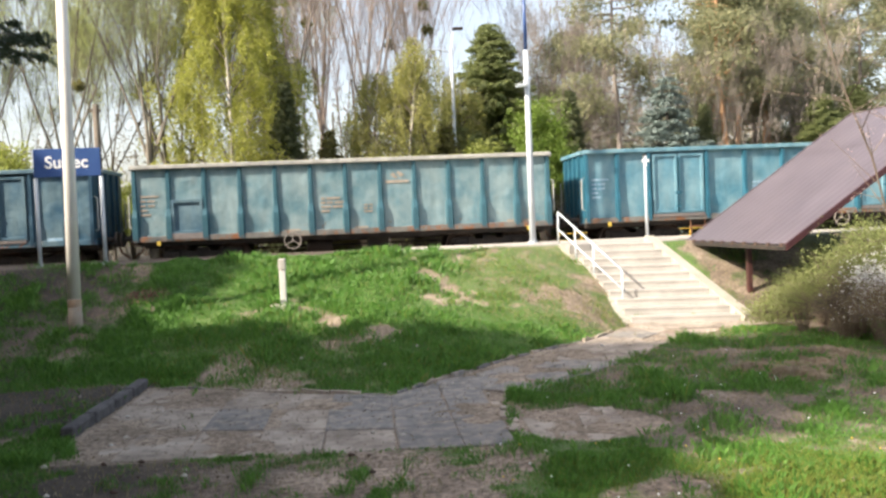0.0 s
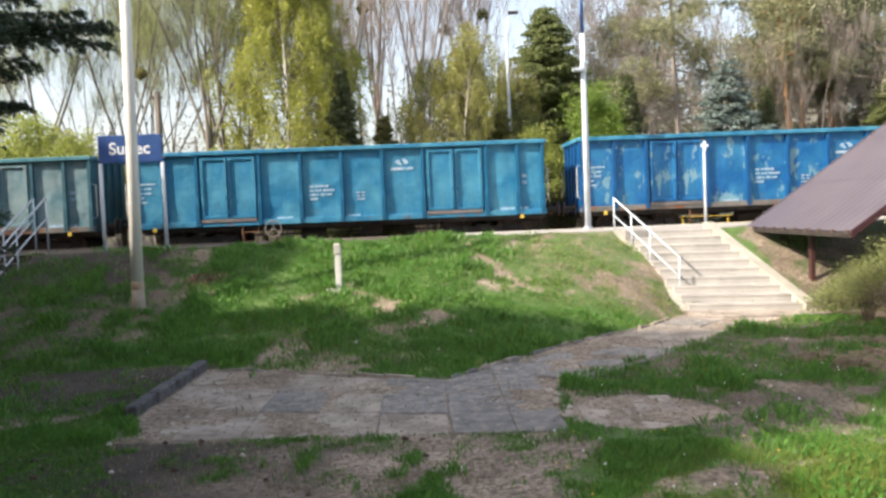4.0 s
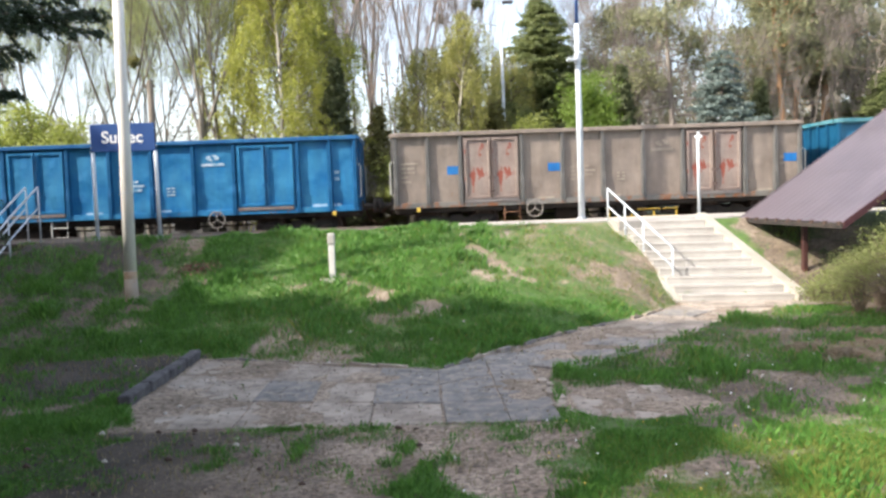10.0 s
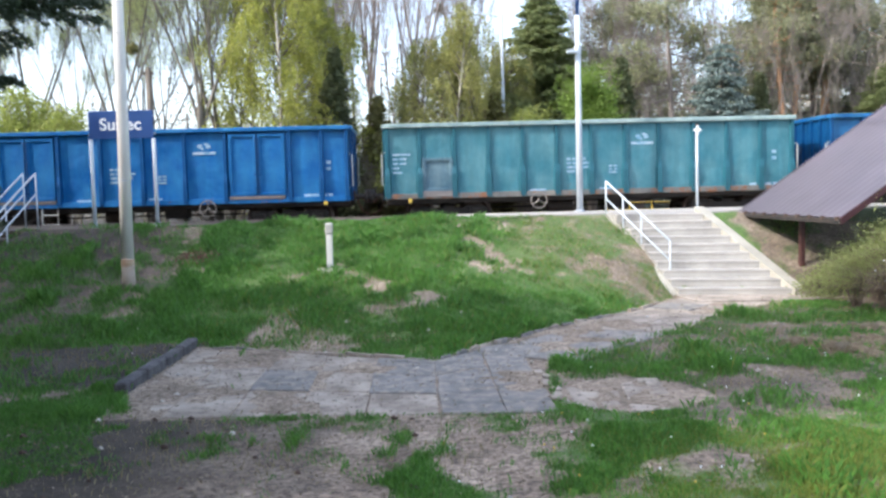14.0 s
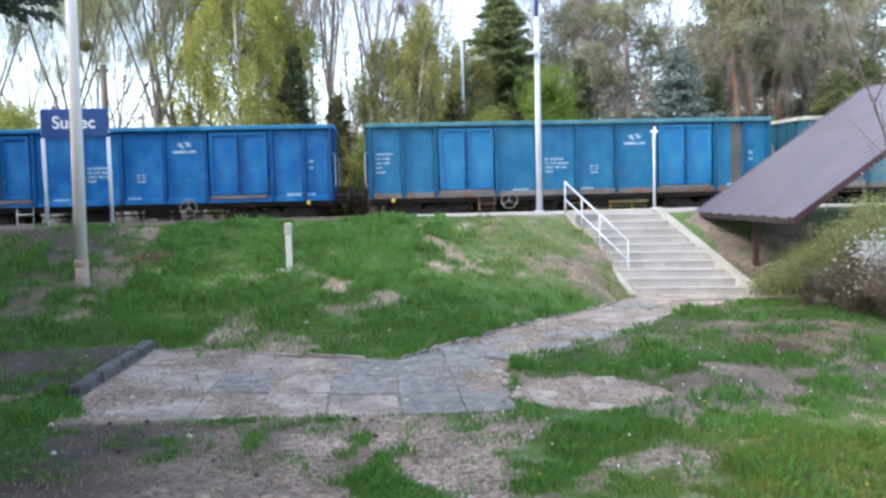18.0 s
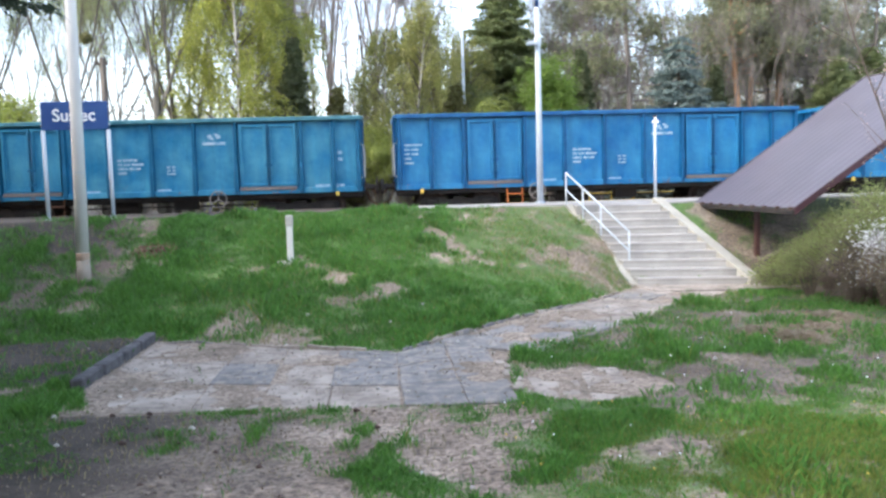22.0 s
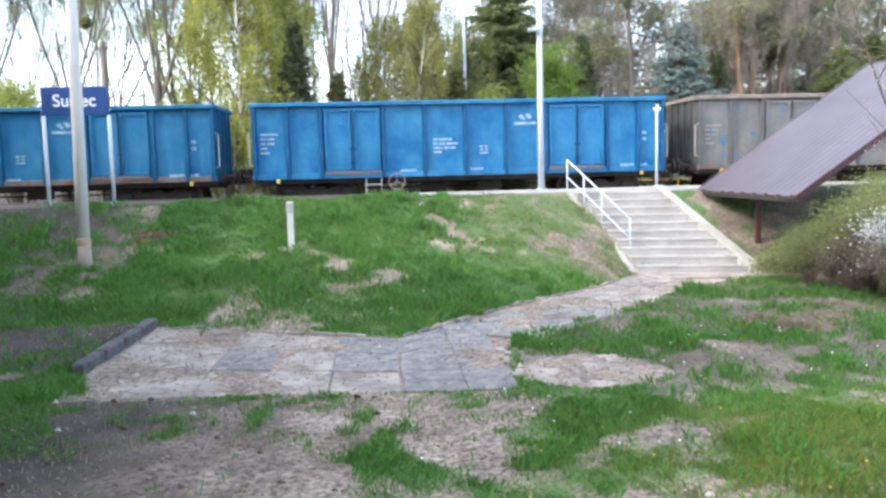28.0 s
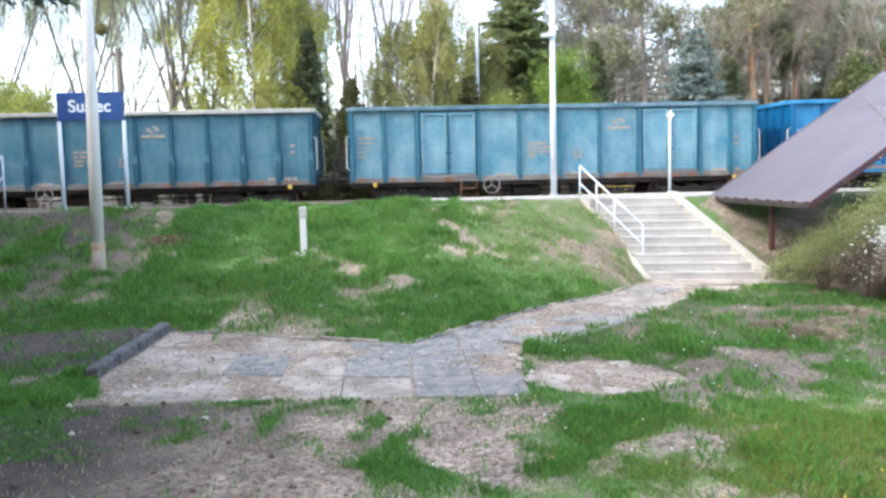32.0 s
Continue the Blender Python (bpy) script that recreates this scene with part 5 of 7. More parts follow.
        def hook(g):
            g.tube([(s * hb, 0, 1.0), (s * (hb + 0.3), 0, 1.0), (s * (hb + 0.42), 0, 0.86), (s * (hb + 0.5), 0, 0.95)], 0.04, 6)
            g.tube([(s * (hb + 0.1), 0.35, 0.95), (s * (hb + 0.25), 0.35, 0.6), (s * (hb + 0.5), 0.3, 0.45)], 0.03, 6)
        part("coupling", shared(("coupling", tag, s), hook, M["rust"]), None, w)
        for yy in (-Y - 0.03, Y + 0.03):
            def grab(g):
                x = s * (hb + 0.10)
                g.tube([(s * hb, 0, 1.35), (x, 0, 1.4), (x, 0, 2.35), (s * hb, 0, 2.4)], 0.022, 6)
            part("grab_iron", shared(("grab_iron", tag, s), grab, M["grab"]), None, w).location = (0, yy, 0)
        for yy in (-Y - 0.06, Y + 0.06):
            def marker(g):
                g.box(-0.055, 0.055, -0.015, 0.015, 0.82, 0.95, 0.005)
            part("marker_plate", shared(("marker_plate",), marker, M["yellow"]), None, w, "small yellow plate").location = (s * (hb - 0.75), yy * 1.035, 0)
    g = shared(("floor", tag), lambda g: g.box(-hb, hb, -Y, Y, BODY_BOTTOM + 0.14, BODY_BOTTOM + 0.2), M["rust"])
    part("floor", g, None, w)

    def frame_geo(g):
        g.box(-hb, hb, -0.25, 0.25, 0.72, BODY_BOTTOM + 0.14)
        for x in np.linspace(-hb + 0.1, hb - 0.1, 9):
            g.box(x - 0.06, x + 0.06, -1.3, 1.3, 0.82, BODY_BOTTOM + 0.14)
        g.box(-hb, hb, -1.32, -1.24, 0.80, BODY_BOTTOM + 0.1)
        g.box(-hb, hb, 1.24, 1.32, 0.80, BODY_BOTTOM + 0.1)
        g.tube([(-1.3, -0.7, 0.62), (-0.5, -0.7, 0.62)], 0.2, 12)
        g.box(0.6, 1.3, -0.95, -0.55, 0.5, 0.85)
        g.tube([(-3.0, -0.5, 0.6), (3.0, -0.5, 0.6)], 0.03, 6)
        g.tube([(2.0, -1.25, 0.85), (2.0, -1.25, 0.55), (2.3, -1.25, 0.5)], 0.025, 6)
    part("underframe", shared(("underframe", tag), frame_geo, M["chassis"]), None, w)
    piv = 4.5 if tag == "short" else 5.35
    sets = []
    for s in (-1, 1):
        bg = part("bogie", shared(("bogie",), bogie_frame_geo, M["chassis"]), None, w)
        bg.location = (s * piv, 0, 0)
        for a in (-0.9, 0.9):
            ws = part("wheelset", shared(("wheelset",), wheelset_geo, M["wheel"]), None, bg)
            ws.location = (a, 0, 0.46)
            sets.append(ws)

    def hand_wheel(g):
        g.ring((0, -0.02, 0), (0, 1, 0), 0.25, 0.017, 22, 6)
        for a in range(3):
            c, s2 = math.cos(radians(90 + a * 120)) * 0.25, math.sin(radians(90 + a * 120)) * 0.25
            g.tube([(0, -0.02, 0), (c, -0.02, s2)], 0.014, 5)
        g.tube([(0, -0.03, 0), (0, 0.3, 0)], 0.03, 6)
    part("brake_wheel", shared(("brake_wheel",), hand_wheel, M["sleeper"]), None, w, "grey hand brake wheel").location = \
        (-hb + {"hatch": 0.37, "long": 0.33}.get(kind, (0.34, 0.66)[i % 3 == 2]) * 2 * hb, -Y - 0.08, 0.80)

    def steps(g):
        g.tube([(-0.24, 0, 0.92), (-0.24, -0.03, 0.42), (0.24, -0.03, 0.42), (0.24, 0, 0.92)], 0.028, 6)
        g.tube([(-0.24, -0.01, 0.72), (0.24, -0.01, 0.72)], 0.022, 6)
    if kind != "hatch":
        k = ("step_orange", M["orange"]) if i == 18 else ("step_white", M["grab"]) if paint in ("royal", "blue", "deep") else ("step_rust", M["rust"])
        part("step", shared((k[0],), steps, k[1]), None, w, "bent tube foot step").location = (-hb + (0.17 if kind == "long" else 0.285) * 2 * hb, -Y - 0.02, 0)
    lettering(w, hb, kind, M[mark], rng, -Y - 0.0135)
    if paint == "brown":
        for u, z, wd in ((0.13, 1.95, 0.36), (0.375, 1.95, 0.42), (0.955, 2.0, 0.42)):
            g = Geo()
            x = -hb + u * 2 * hb
            g.box(x, x + wd, -Y - 0.006, -Y, z, z + 0.26)
            part("paint_patch", g, PAINT["patch_blue"], w, "fresh blue paint patch")
    if paint == "blue_teal" and i == 15:
        g = Geo()
        g.box(hb * 0.80, hb * 0.865, -Y - 0.006, -Y, 1.2, 3.1)
        part("paint_patch", g, PAINT["brown_rib"], w, "dark slate painted panel")
    if i == 19:      # two plates in another coat
        for a, b in ((0.41, 0.509), (0.608, 0.705)):
            g = Geo()
            g.box(-hb + a * 2 * hb + 0.09, -hb + b * 2 * hb - 0.09, -Y - 0.012, -Y, BODY_BOTTOM + 0.235, BODY_TOP - 0.14)
            part("side_plate", g, PAINT["blue_teal"], w, "teal repainted plate")
    if i == 16:      # old pale paint left from removed signs
        for k, (u, z, bars) in enumerate(((0.035, 2.75, ((0, 0.55, 0, 0.16), (0.17, 0.40, -0.75, 0))), (0.425, 2.25, ((0, 0.16, -0.3, 0.05), (0.2, 0.42, -0.12, 0.08), (0.1, 0.3, -0.42, -0.26), (0.5, 0.75, -0.05, 0.1))), (0.625, 1.75, ((0, 0.26, 0, 0.28),)))):
            for a, b, c, d in bars:
                g = Geo()
                x = -hb + u * 2 * hb + 0.12
                g.box(x + a, x + b, -Y - 0.006, -Y, z + c, z + d)
                part("paint_patch", g, M["mark_orange"], w, "pale patch of old paint")
    WAGONS.append((w, start + total / 2, sets))


TRAIN_LIST = [
    ("door", "slate", "slate", "slate", "mark", "dull slate blue open goods wagon with doors"),
    ("hatch", "pale_teal", "rim_white", "pale_teal", "mark_orange", "faded pale teal open goods wagon with pale rim and low hatch"),
    ("door", "teal", "teal", "teal", "mark", "faded teal open goods wagon with side doors"),
    ("door", "pale_teal", "rim_teal", "pale_teal", "mark", "faded grey teal open goods wagon with side doors"),
    ("door", "mid_blue", "mid_blue", "mid_blue", "mark", "bright mid blue open goods wagon with side doors"),
    ("door", "blotchy", "mid_blue", "blotchy", "mark", "blotchy blue open goods wagon with patches of old paint"),
    ("long", "blue", "rim_white", "blue", "mark", "long bright blue open goods wagon with a pale rim"),
    ("long", "mid_blue", "rim_white", "blue", "mark", "long dented blue open goods wagon with a pale rim"),
    ("door", "blue", "deep", "blue", "mark", "clean blue open goods wagon with side doors"),
    ("door", "brown", "brown", "red_door", "mark_orange", "brown grey open goods wagon with rusty doors and blue patches"),
    ("door", "dim_teal", "rim_teal", "royal", "mark", "blue green open goods wagon with bright blue doors"),
    ("door", "royal", "royal", "royal", "mark", "royal blue open goods wagon with side doors"),
    ("hatch", "green_teal", "rim_pale", "green_teal", "mark", "teal open goods wagon with a low hatch"),
    ("door", "deep", "deep", "deep", "mark", "deep blue open goods wagon with side doors"),
    ("door", "royal", "blue", "royal", "mark", "royal blue open goods wagon with side doors"),
    ("door", "blue_teal", "rim_teal", "blue", "mark", "blue green open goods wagon with blue doors and a dark panel"),
    ("hatch", "grey_teal", "rim_white", "grey_teal", "mark_orange", "weathered grey teal open goods wagon with a low hatch"),
    ("door", "mid_blue", "rim_teal", "mid_blue", "mark", "bright mid blue open goods wagon with side doors"),
    ("door", "blue", "deep", "blue", "mark", "blue open goods wagon with an orange foot step"),
    ("door", "blue", "blue", "deep", "mark", "bright blue open goods wagon with repainted panels"),
    ("door", "steel", "steel", "steel", "mark", "steel blue open goods wagon with side doors"),
    ("door", "steel", "blue_teal", "steel", "mark", "steel blue open goods wagon with side doors"),
    ("door", "blue", "blue", "blue", "mark", "clean blue open goods wagon with side doors"),
    ("door", "brown_blue", "brown", "brown_blue", "mark_orange", "brown grey open goods wagon with worn blue patches"),
    ("hatch", "grey_teal", "rim_white", "grey_teal", "mark_orange", "faded pale teal open goods wagon with pale rim and low hatch"),
    ("door", "teal", "slate", "teal", "mark_orange", "faded blue teal open goods wagon with rusty sills"),
    ("door", "blue", "blue", "blue", "mark", "clean blue open goods wagon with side doors"),
]


def build_train():
    at = 0.0
    for i, row in enumerate(TRAIN_LIST):
        wagon(i, *row, at)
        at += LONG if row[0] == "long" else SHORT


build_train()


# ---- trees ----
def scatter(tips, per, radius, rng, drop=0.0):
    t = np.array(tips)
    c = np.repeat(t, per, 0) + rng.normal(size=(len(t) * per, 3)) * radius
    if drop:
        c[:, 2] -= rng.uniform(0, 1, len(c)) ** 1.3 * drop
    return c


def conifer(name, label, seed, height, radius, leaf, bark="bark", base=0.05, droop=0.25, step=0.38, size=0.13, dense=16, shape=0.85, arms=8, skirt=1.0, hang=0.10, spray=False):
    """A spruce: a stem with whorls of drooping branches set with needle sprays."""
    t = thing(name, label, "tree")
    rng, nr = random.Random(seed), np.random.RandomState(seed)
    g = Geo()
    g.tube([(0, 0, -0.2), (0, 0, height * 0.5), (0, 0, height)], [height * 0.013 + 0.05, height * 0.008 + 0.03, 0.015], 8)
    pts = []
    z = height * base + 0.2
    while z < height * 0.985:
        u = (z - height * base) / (height * (1 - base))
        R = radius * (1 - u) ** shape * rng.uniform(0.8, 1.12) * min(1.0, skirt + u * 4 * (1 - skirt)) + 0.08
        for k in range(arms):
            a = rng.uniform(0, 6.28)
            L = R * rng.uniform(0.65, 1.1)
            tip = Vector((math.cos(a) * L, math.sin(a) * L, z - droop * L + 0.12 * L * L / max(radius, 0.5)))
            mid = Vector((math.cos(a) * L * 0.5, math.sin(a) * L * 0.5, z - droop * L * 0.35))
            if L > 0.5:
                g.tube([(0, 0, z), tuple(mid), tuple(tip)], [0.03, 0.018, 0.006], 3, caps=False)
            n = max(4, int(dense * L))
            s = nr.uniform(0.12, 1.0, n) ** 0.8
            line = np.where(s[:, None] < 0.5, np.array([0, 0, z]) + (np.array(mid) - [0, 0, z]) * (s[:, None] * 2), np.array(mid) + (np.array(tip) - np.array(mid)) * (s[:, None] * 2 - 1))
            w = 0.10 + 0.22 * L * (1 - s) * 0.6
            sidev = np.array([-math.sin(a), math.cos(a), 0])
            line = line + sidev * (nr.normal(size=n) * w)[:, None] + np.stack([np.zeros(n), np.zeros(n), -np.abs(nr.normal(size=n)) * hang], 1)
            if spray:       # side twigs along the bough, hanging at their ends
                m = 16
                j = nr.randint(0, m, n)
                sk = (j + 0.5) / m
                at = np.where(sk[:, None] < 0.5, np.array([0, 0, z]) + (np.array(mid) - [0, 0, z]) * (sk[:, None] * 2), np.array(mid) + (np.array(tip) - np.array(mid)) * (sk[:, None] * 2 - 1))
                ln = (0.22 + 0.75 * (1 - sk)) * 0.9 * (0.7 + 0.6 * ((j * 7) % 5) / 5)
                sd = np.where(nr.rand(n) < 0.5, -1.0, 1.0)
                r = nr.uniform(0, 1, n)
                fw = np.array([math.cos(a), math.sin(a), 0])
                line = at + (sidev[None] * (sd * 0.7)[:, None] + fw[None] * 0.75) * (ln * r)[:, None] + nr.normal(size=(n, 3)) * 0.028
                line[:, 2] -= ln * r * r * 0.45
            pts.append(line)
        z += step * rng.uniform(0.75, 1.2) * (1 - 0.35 * u)
    part("trunk", g, M[bark], t)
    v, f = leaf_cloud(np.concatenate(pts), size, nr, 0.5, 0.42)
    tagged(part("crown", array_mesh("crown", v, f, M[leaf]), None, t), kind="stuff")
    return t


def pine(name, label, seed, height, crown, leaf="needle_pine", low=0.5, clumps=34, size=0.12, bark="bark_pine"):
    """A Scots pine: a long reddish stem, bare below, with uneven clumps of needles on crooked limbs."""
    t = thing(name, label, "tree")
    rng, nr = random.Random(seed), np.random.RandomState(seed)
    g = Geo()
    bend = rng.uniform(-0.5, 0.5)
    stem = [Vector((0, 0, -0.2)), Vector((bend * 0.3, 0, height * 0.35)), Vector((bend, 0.1, height * 0.7)), Vector((bend * 0.8, 0, height))]
    g.tube(stem, [0.17, 0.13, 0.09, 0.03], 9)
    pts = []
    for k in range(clumps):
        u = low + (1 - low) * (k + rng.random()) / clumps
        p = stem[1].lerp(stem[2], (u - 0.35) / 0.35) if u < 0.7 else stem[2].lerp(stem[3], (u - 0.7) / 0.3)
        a = rng.uniform(0, 6.28)
        L = crown * rng.uniform(0.35, 1.0) * (1.05 - 0.75 * max(0, (u - low) / (1 - low)) ** 2.2)
        q = p + Vector((math.cos(a) * L, math.sin(a) * L, rng.uniform(-0.1, 0.5) * L * 0.6))
        m = p.lerp(q, 0.55) + Vector((0, 0, -0.1 * L))
        g.tube([p, m, q], [0.05, 0.035, 0.012], 4, caps=False)
        for c, rr in ((q, 0.62), (m, 0.42)):
            n = int(140 * rr)
            sp = nr.normal(size=(n, 3)) * np.array([rr, rr, rr * 0.5]) * 0.75
            pts.append(np.array(c) + sp)
        for j in range(2):
            a2 = a + rng.uniform(-0.9, 0.9)
            q2 = m + Vector((math.cos(a2) * L * 0.5, math.sin(a2) * L * 0.5, 0.15 * L))
            g.tube([m, q2], [0.022, 0.008], 3, caps=False)
            pts.append(np.array(q2) + nr.normal(size=(60, 3)) * np.array([0.4, 0.4, 0.22]))
    for k in range(9):       # dead lower branches
        u = rng.uniform(0.2, low)
        p = Vector((bend * 0.5, 0, height * u))
        a = rng.uniform(0, 6.28)
        g.tube([p, p + Vector((math.cos(a), math.sin(a), -0.15)) * rng.uniform(0.5, 1.6)], [0.025, 0.006], 3, caps=False)
    part("trunk", g, M[bark], t, "reddish flaking trunk" if bark == "bark_pine" else "", True)
    v, f = leaf_cloud(np.concatenate(pts), size, nr, 0.0, 0.35)
    tagged(part("crown", array_mesh("crown", v, f, M[leaf]), None, t), kind="stuff")
    return t


def shrub(name, label, seed, w, h, leaf, n_leaf, size, stems=26, twig="twig", category="bush"):
    """Many thin stems from one root with leaves toward the ends."""
    t = thing(name, label, category)
    rng, nr = random.Random(seed), np.random.RandomState(seed)
    g, tips = Geo(), []
    for k in range(stems):
        a, s = rng.uniform(0, 6.28), rng.uniform(0.1, 1.0)
        tip = Vector((math.cos(a) * w * s, math.sin(a) * w * s, h * rng.uniform(0.55, 1.0) * (1.1 - 0.5 * s * s)))
        mid = tip * 0.55 + Vector((rng.gauss(0, 0.1), rng.gauss(0, 0.1), h * 0.16))
        thin = min(1.0, h / 3.4)
        g.tube([(tip.x * 0.1, tip.y * 0.1, -0.1), mid, tip], [0.018 * thin, 0.011 * thin, 0.004], 4, caps=False)
        for j in range(5):
            b0 = mid.lerp(tip, rng.uniform(0, 0.9))
            b1 = b0 + Vector((rng.gauss(0, 0.25), rng.gauss(0, 0.25), rng.uniform(0, 0.35))) * min(h / 1.5, 1.9)
            g.tube([b0, b1], [0.007, 0.003], 3, caps=False)
            tips += [tuple(b1), tuple(b0.lerp(b1, 0.6))]
        tips.append(tuple(tip))
    part("branchwork", g, M[twig], t)
    c = scatter(tips, max(1, n_leaf // len(tips)), 0.13, nr)
    c = c[c[:, 2] > 0.03]
    v, f = leaf_cloud(c, size, nr)
    tagged(part("leaves", array_mesh("leaves", v, f, M[leaf]), None, t), kind="stuff")
    return t


def put(src, az, y, turn=0.0, scale=1.0, label="", first=False, z=1.2):
    """Stand a tree at a bearing from the eye, in degrees right of the track's normal, and a distance out."""
    m = Matrix.Translation((math.tan(radians(az)) * y, y, z)) @ Matrix.Rotation(radians(turn), 4, "Z") @ Matrix.Diagonal((scale, scale, scale, 1))
    ob = src
    if first:
        src.matrix_basis = m
    else:
        ob = copy_thing(src, m)
    return tagged(ob, label) if label else ob


def weeping_birch(name, label, seed, height, reach, leaf, strands, size, first=0.12, trunk_r=0.13, lean=0.0, dense=34):
    """A birch: a white stem, limbs that rise and arch over, and hanging strings of small leaves."""
    t = thing(name, label, "tree")
    rng, nr = random.Random(seed), np.random.RandomState(seed)
    g, pts = Geo(), []
    stem = [Vector((lean * u ** 1.3 * height + 0.12 * math.sin(5 * u + seed), 0.1 * math.sin(4 * u), height * u - 0.2)) for u in np.linspace(0, 1, 9)]
    g.tube(stem, [trunk_r * (1 - 0.85 * u) + 0.008 for u in np.linspace(0, 1, 9)], 8)
    limbs, twigs = Geo(), Geo()
    n = int(height * 4.2)
    for k in range(n):
        u = first + (0.98 - first) * (k + rng.random()) / n
        f = u * 8
        p = stem[int(f)].lerp(stem[min(8, int(f) + 1)], f - int(f))
        a = rng.uniform(0, 6.283)
        L = reach * rng.uniform(0.45, 1.05) * min(1.0, 0.55 + 1.6 * u) * (1.15 - u ** 2.2)
        out = Vector((math.cos(a), math.sin(a), 0))
        top = p + out * L * 0.6 + Vector((0, 0, L * rng.uniform(0.5, 1.0)))
        tip = p + out * L + Vector((0, 0, L * rng.uniform(0.2, 0.7)))
        limbs.tube([p, p.lerp(top, 0.6), top, tip], [0.035, 0.022, 0.013, 0.006], 4, caps=False)
        for q in range(strands):
            w = rng.uniform(0.25, 1.0)
            s0 = (p.lerp(top, w / 0.6) if w < 0.6 else top.lerp(tip, (w - 0.6) / 0.4)) + Vector((rng.gauss(0, 0.12), rng.gauss(0, 0.12), 0))
            drop = rng.uniform(0.4, 1.7)
            sway = Vector((rng.gauss(0, 0.18), rng.gauss(0, 0.18), 0)) + out * 0.15
            s1 = s0 + sway * drop + Vector((0, 0, -drop))
            if q % 3 == 0:
                twigs.tube([s0, s1], [0.006, 0.003], 3, caps=False)
            m = int(dense * drop * rng.uniform(0.5, 1.3))
            r = nr.uniform(0, 1, (m, 1))
            pts.append(np.array(s0) + (np.array(s1) - np.array(s0)) * r + nr.normal(size=(m, 3)) * np.array([0.075, 0.075, 0.05]))
    part("trunk", g, M["bark_birch"], t, "white birch trunk", True)
    part("branchwork", limbs, M["bark"], t)
    tagged(part("twigwork", twigs, M["twig"], t), kind="stuff")
    v, f = leaf_cloud(np.concatenate(pts), size, nr)
    tagged(part("crown", array_mesh("crown", v, f, M[leaf]), None, t), kind="stuff")
    return t


def fan_tree(name, label, seed, height, r, bark, fork, limbs, spread, twiggy=5, balls=0, leaf="", per=0):
    """A bare tree: a clear stem that forks into steep limbs, each with side branches and a spray of fine upright twigs."""
    t = thing(name, label, "tree")
    rng, nr = random.Random(seed), np.random.RandomState(seed)
    g, fine, ends = Geo(), Geo(), []

    def limb(p, d, length, rad, level):
        pts, n = [Vector(p)], 5
        d = Vector(d).normalized()
        for i in range(n):
            d = (d + Vector((rng.gauss(0, 0.09), rng.gauss(0, 0.09), 0.05 + 0.05 * level))).normalized()
            pts.append(pts[-1] + d * length / n)
        (g if level < 2 else fine).tube(pts, [max(0.007, rad * (1 - 0.8 * i / n)) for i in range(n + 1)], (7, 5, 4, 3)[level], caps=False)
        if level == 3:
            ends.extend(tuple(q) for q in pts[2:])
            return
        for k in range((7, 6, twiggy)[level]):
            u = rng.uniform(0.22, 0.98) * n
            q = pts[int(u)].lerp(pts[int(u) + 1], u - int(u))
            a = rng.uniform(0, 6.283)
            side = Vector((math.cos(a), math.sin(a), 0))
            limb(q, d * 0.75 + side * rng.uniform(0.35, 0.75) + Vector((0, 0, 0.3)), length * rng.uniform(0.28, 0.5), rad * (1 - 0.75 * u / n) * 0.5, level + 1)

    top = Vector((rng.gauss(0, 0.15), 0, fork))
    g.tube([(0, 0, -0.2), (0.05, 0, fork * 0.5), top], [r * 1.15, r, r * 0.85], 9, caps=False)
    for k in range(limbs):
        a = 6.283 * k / limbs + rng.uniform(-0.5, 0.5)
        tilt = spread * rng.uniform(0.4, 1.1)
        limb(top - Vector((0, 0, rng.uniform(0, fork * 0.25))), (math.cos(a) * tilt, math.sin(a) * tilt, 1), (height - fork) * rng.uniform(0.8, 1.05), r * 0.42, 0)
    part("trunk", g, M[bark], t, "trunk and steep limbs", True)
    tagged(part("twigwork", fine, M[bark], t), kind="stuff")
    if per:
        v, f = leaf_cloud(scatter(ends, per, 0.28, nr), 0.032, nr)
        tagged(part("crown", array_mesh("crown", v, f, M[leaf]), None, t), kind="stuff")
    for k in range(balls):
        c = np.array(ends[rng.randrange(len(ends))])
        q = nr.normal(size=(260, 3))
        q = q / np.linalg.norm(q, axis=1)[:, None] * nr.uniform(0.1, 1, (260, 1)) ** 0.5 * rng.uniform(0.2, 0.36) + c
        v, f = leaf_cloud(q, 0.08, nr)
        part("mistletoe", array_mesh("mistletoe", v, f, M["needle_olive"]), None, t, "dark ball of mistletoe")
    return t


# tall trees with the first haze of leaves
A = fan_tree("deciduous_tree", "tall forked tree with a thin haze of spring leaves", 3, 16.0, 0.17, "bark_grey", 5.2, 5, 0.36, 5, 1, "leaf_spring", 6)
put(A, -14.0, 36, 10, 1.0, first=True)
for az, y, tn, sc in ((-13.0, 37, 130, 0.95), (-19.0, 38, 250, 0.92), (-24.0, 42, 40, 1.0), (-29.5, 39, 180, 1.0), (-33.5, 44, 80, 1.1)):
    put(A, az, y, tn, sc)
A2 = fan_tree("deciduous_tree", "slender grey tree in early leaf", 8, 13.0, 0.10, "bark_grey", 4.2, 5, 0.45, 5, 0, "leaf_spring", 6)
put(A2, -16.4, 42, 0, 1.0, first=True)
for az, y, tn, sc in ((-11.5, 43, 90, 1.1), (-21.5, 45, 60, 0.95), (-26.5, 46, 200, 0.9), (-17.6, 47, 20, 1.1), (-31.5, 50, 300, 1.2), (-6.6, 47, 70, 1.25)):
    put(A2, az, y, tn, sc)
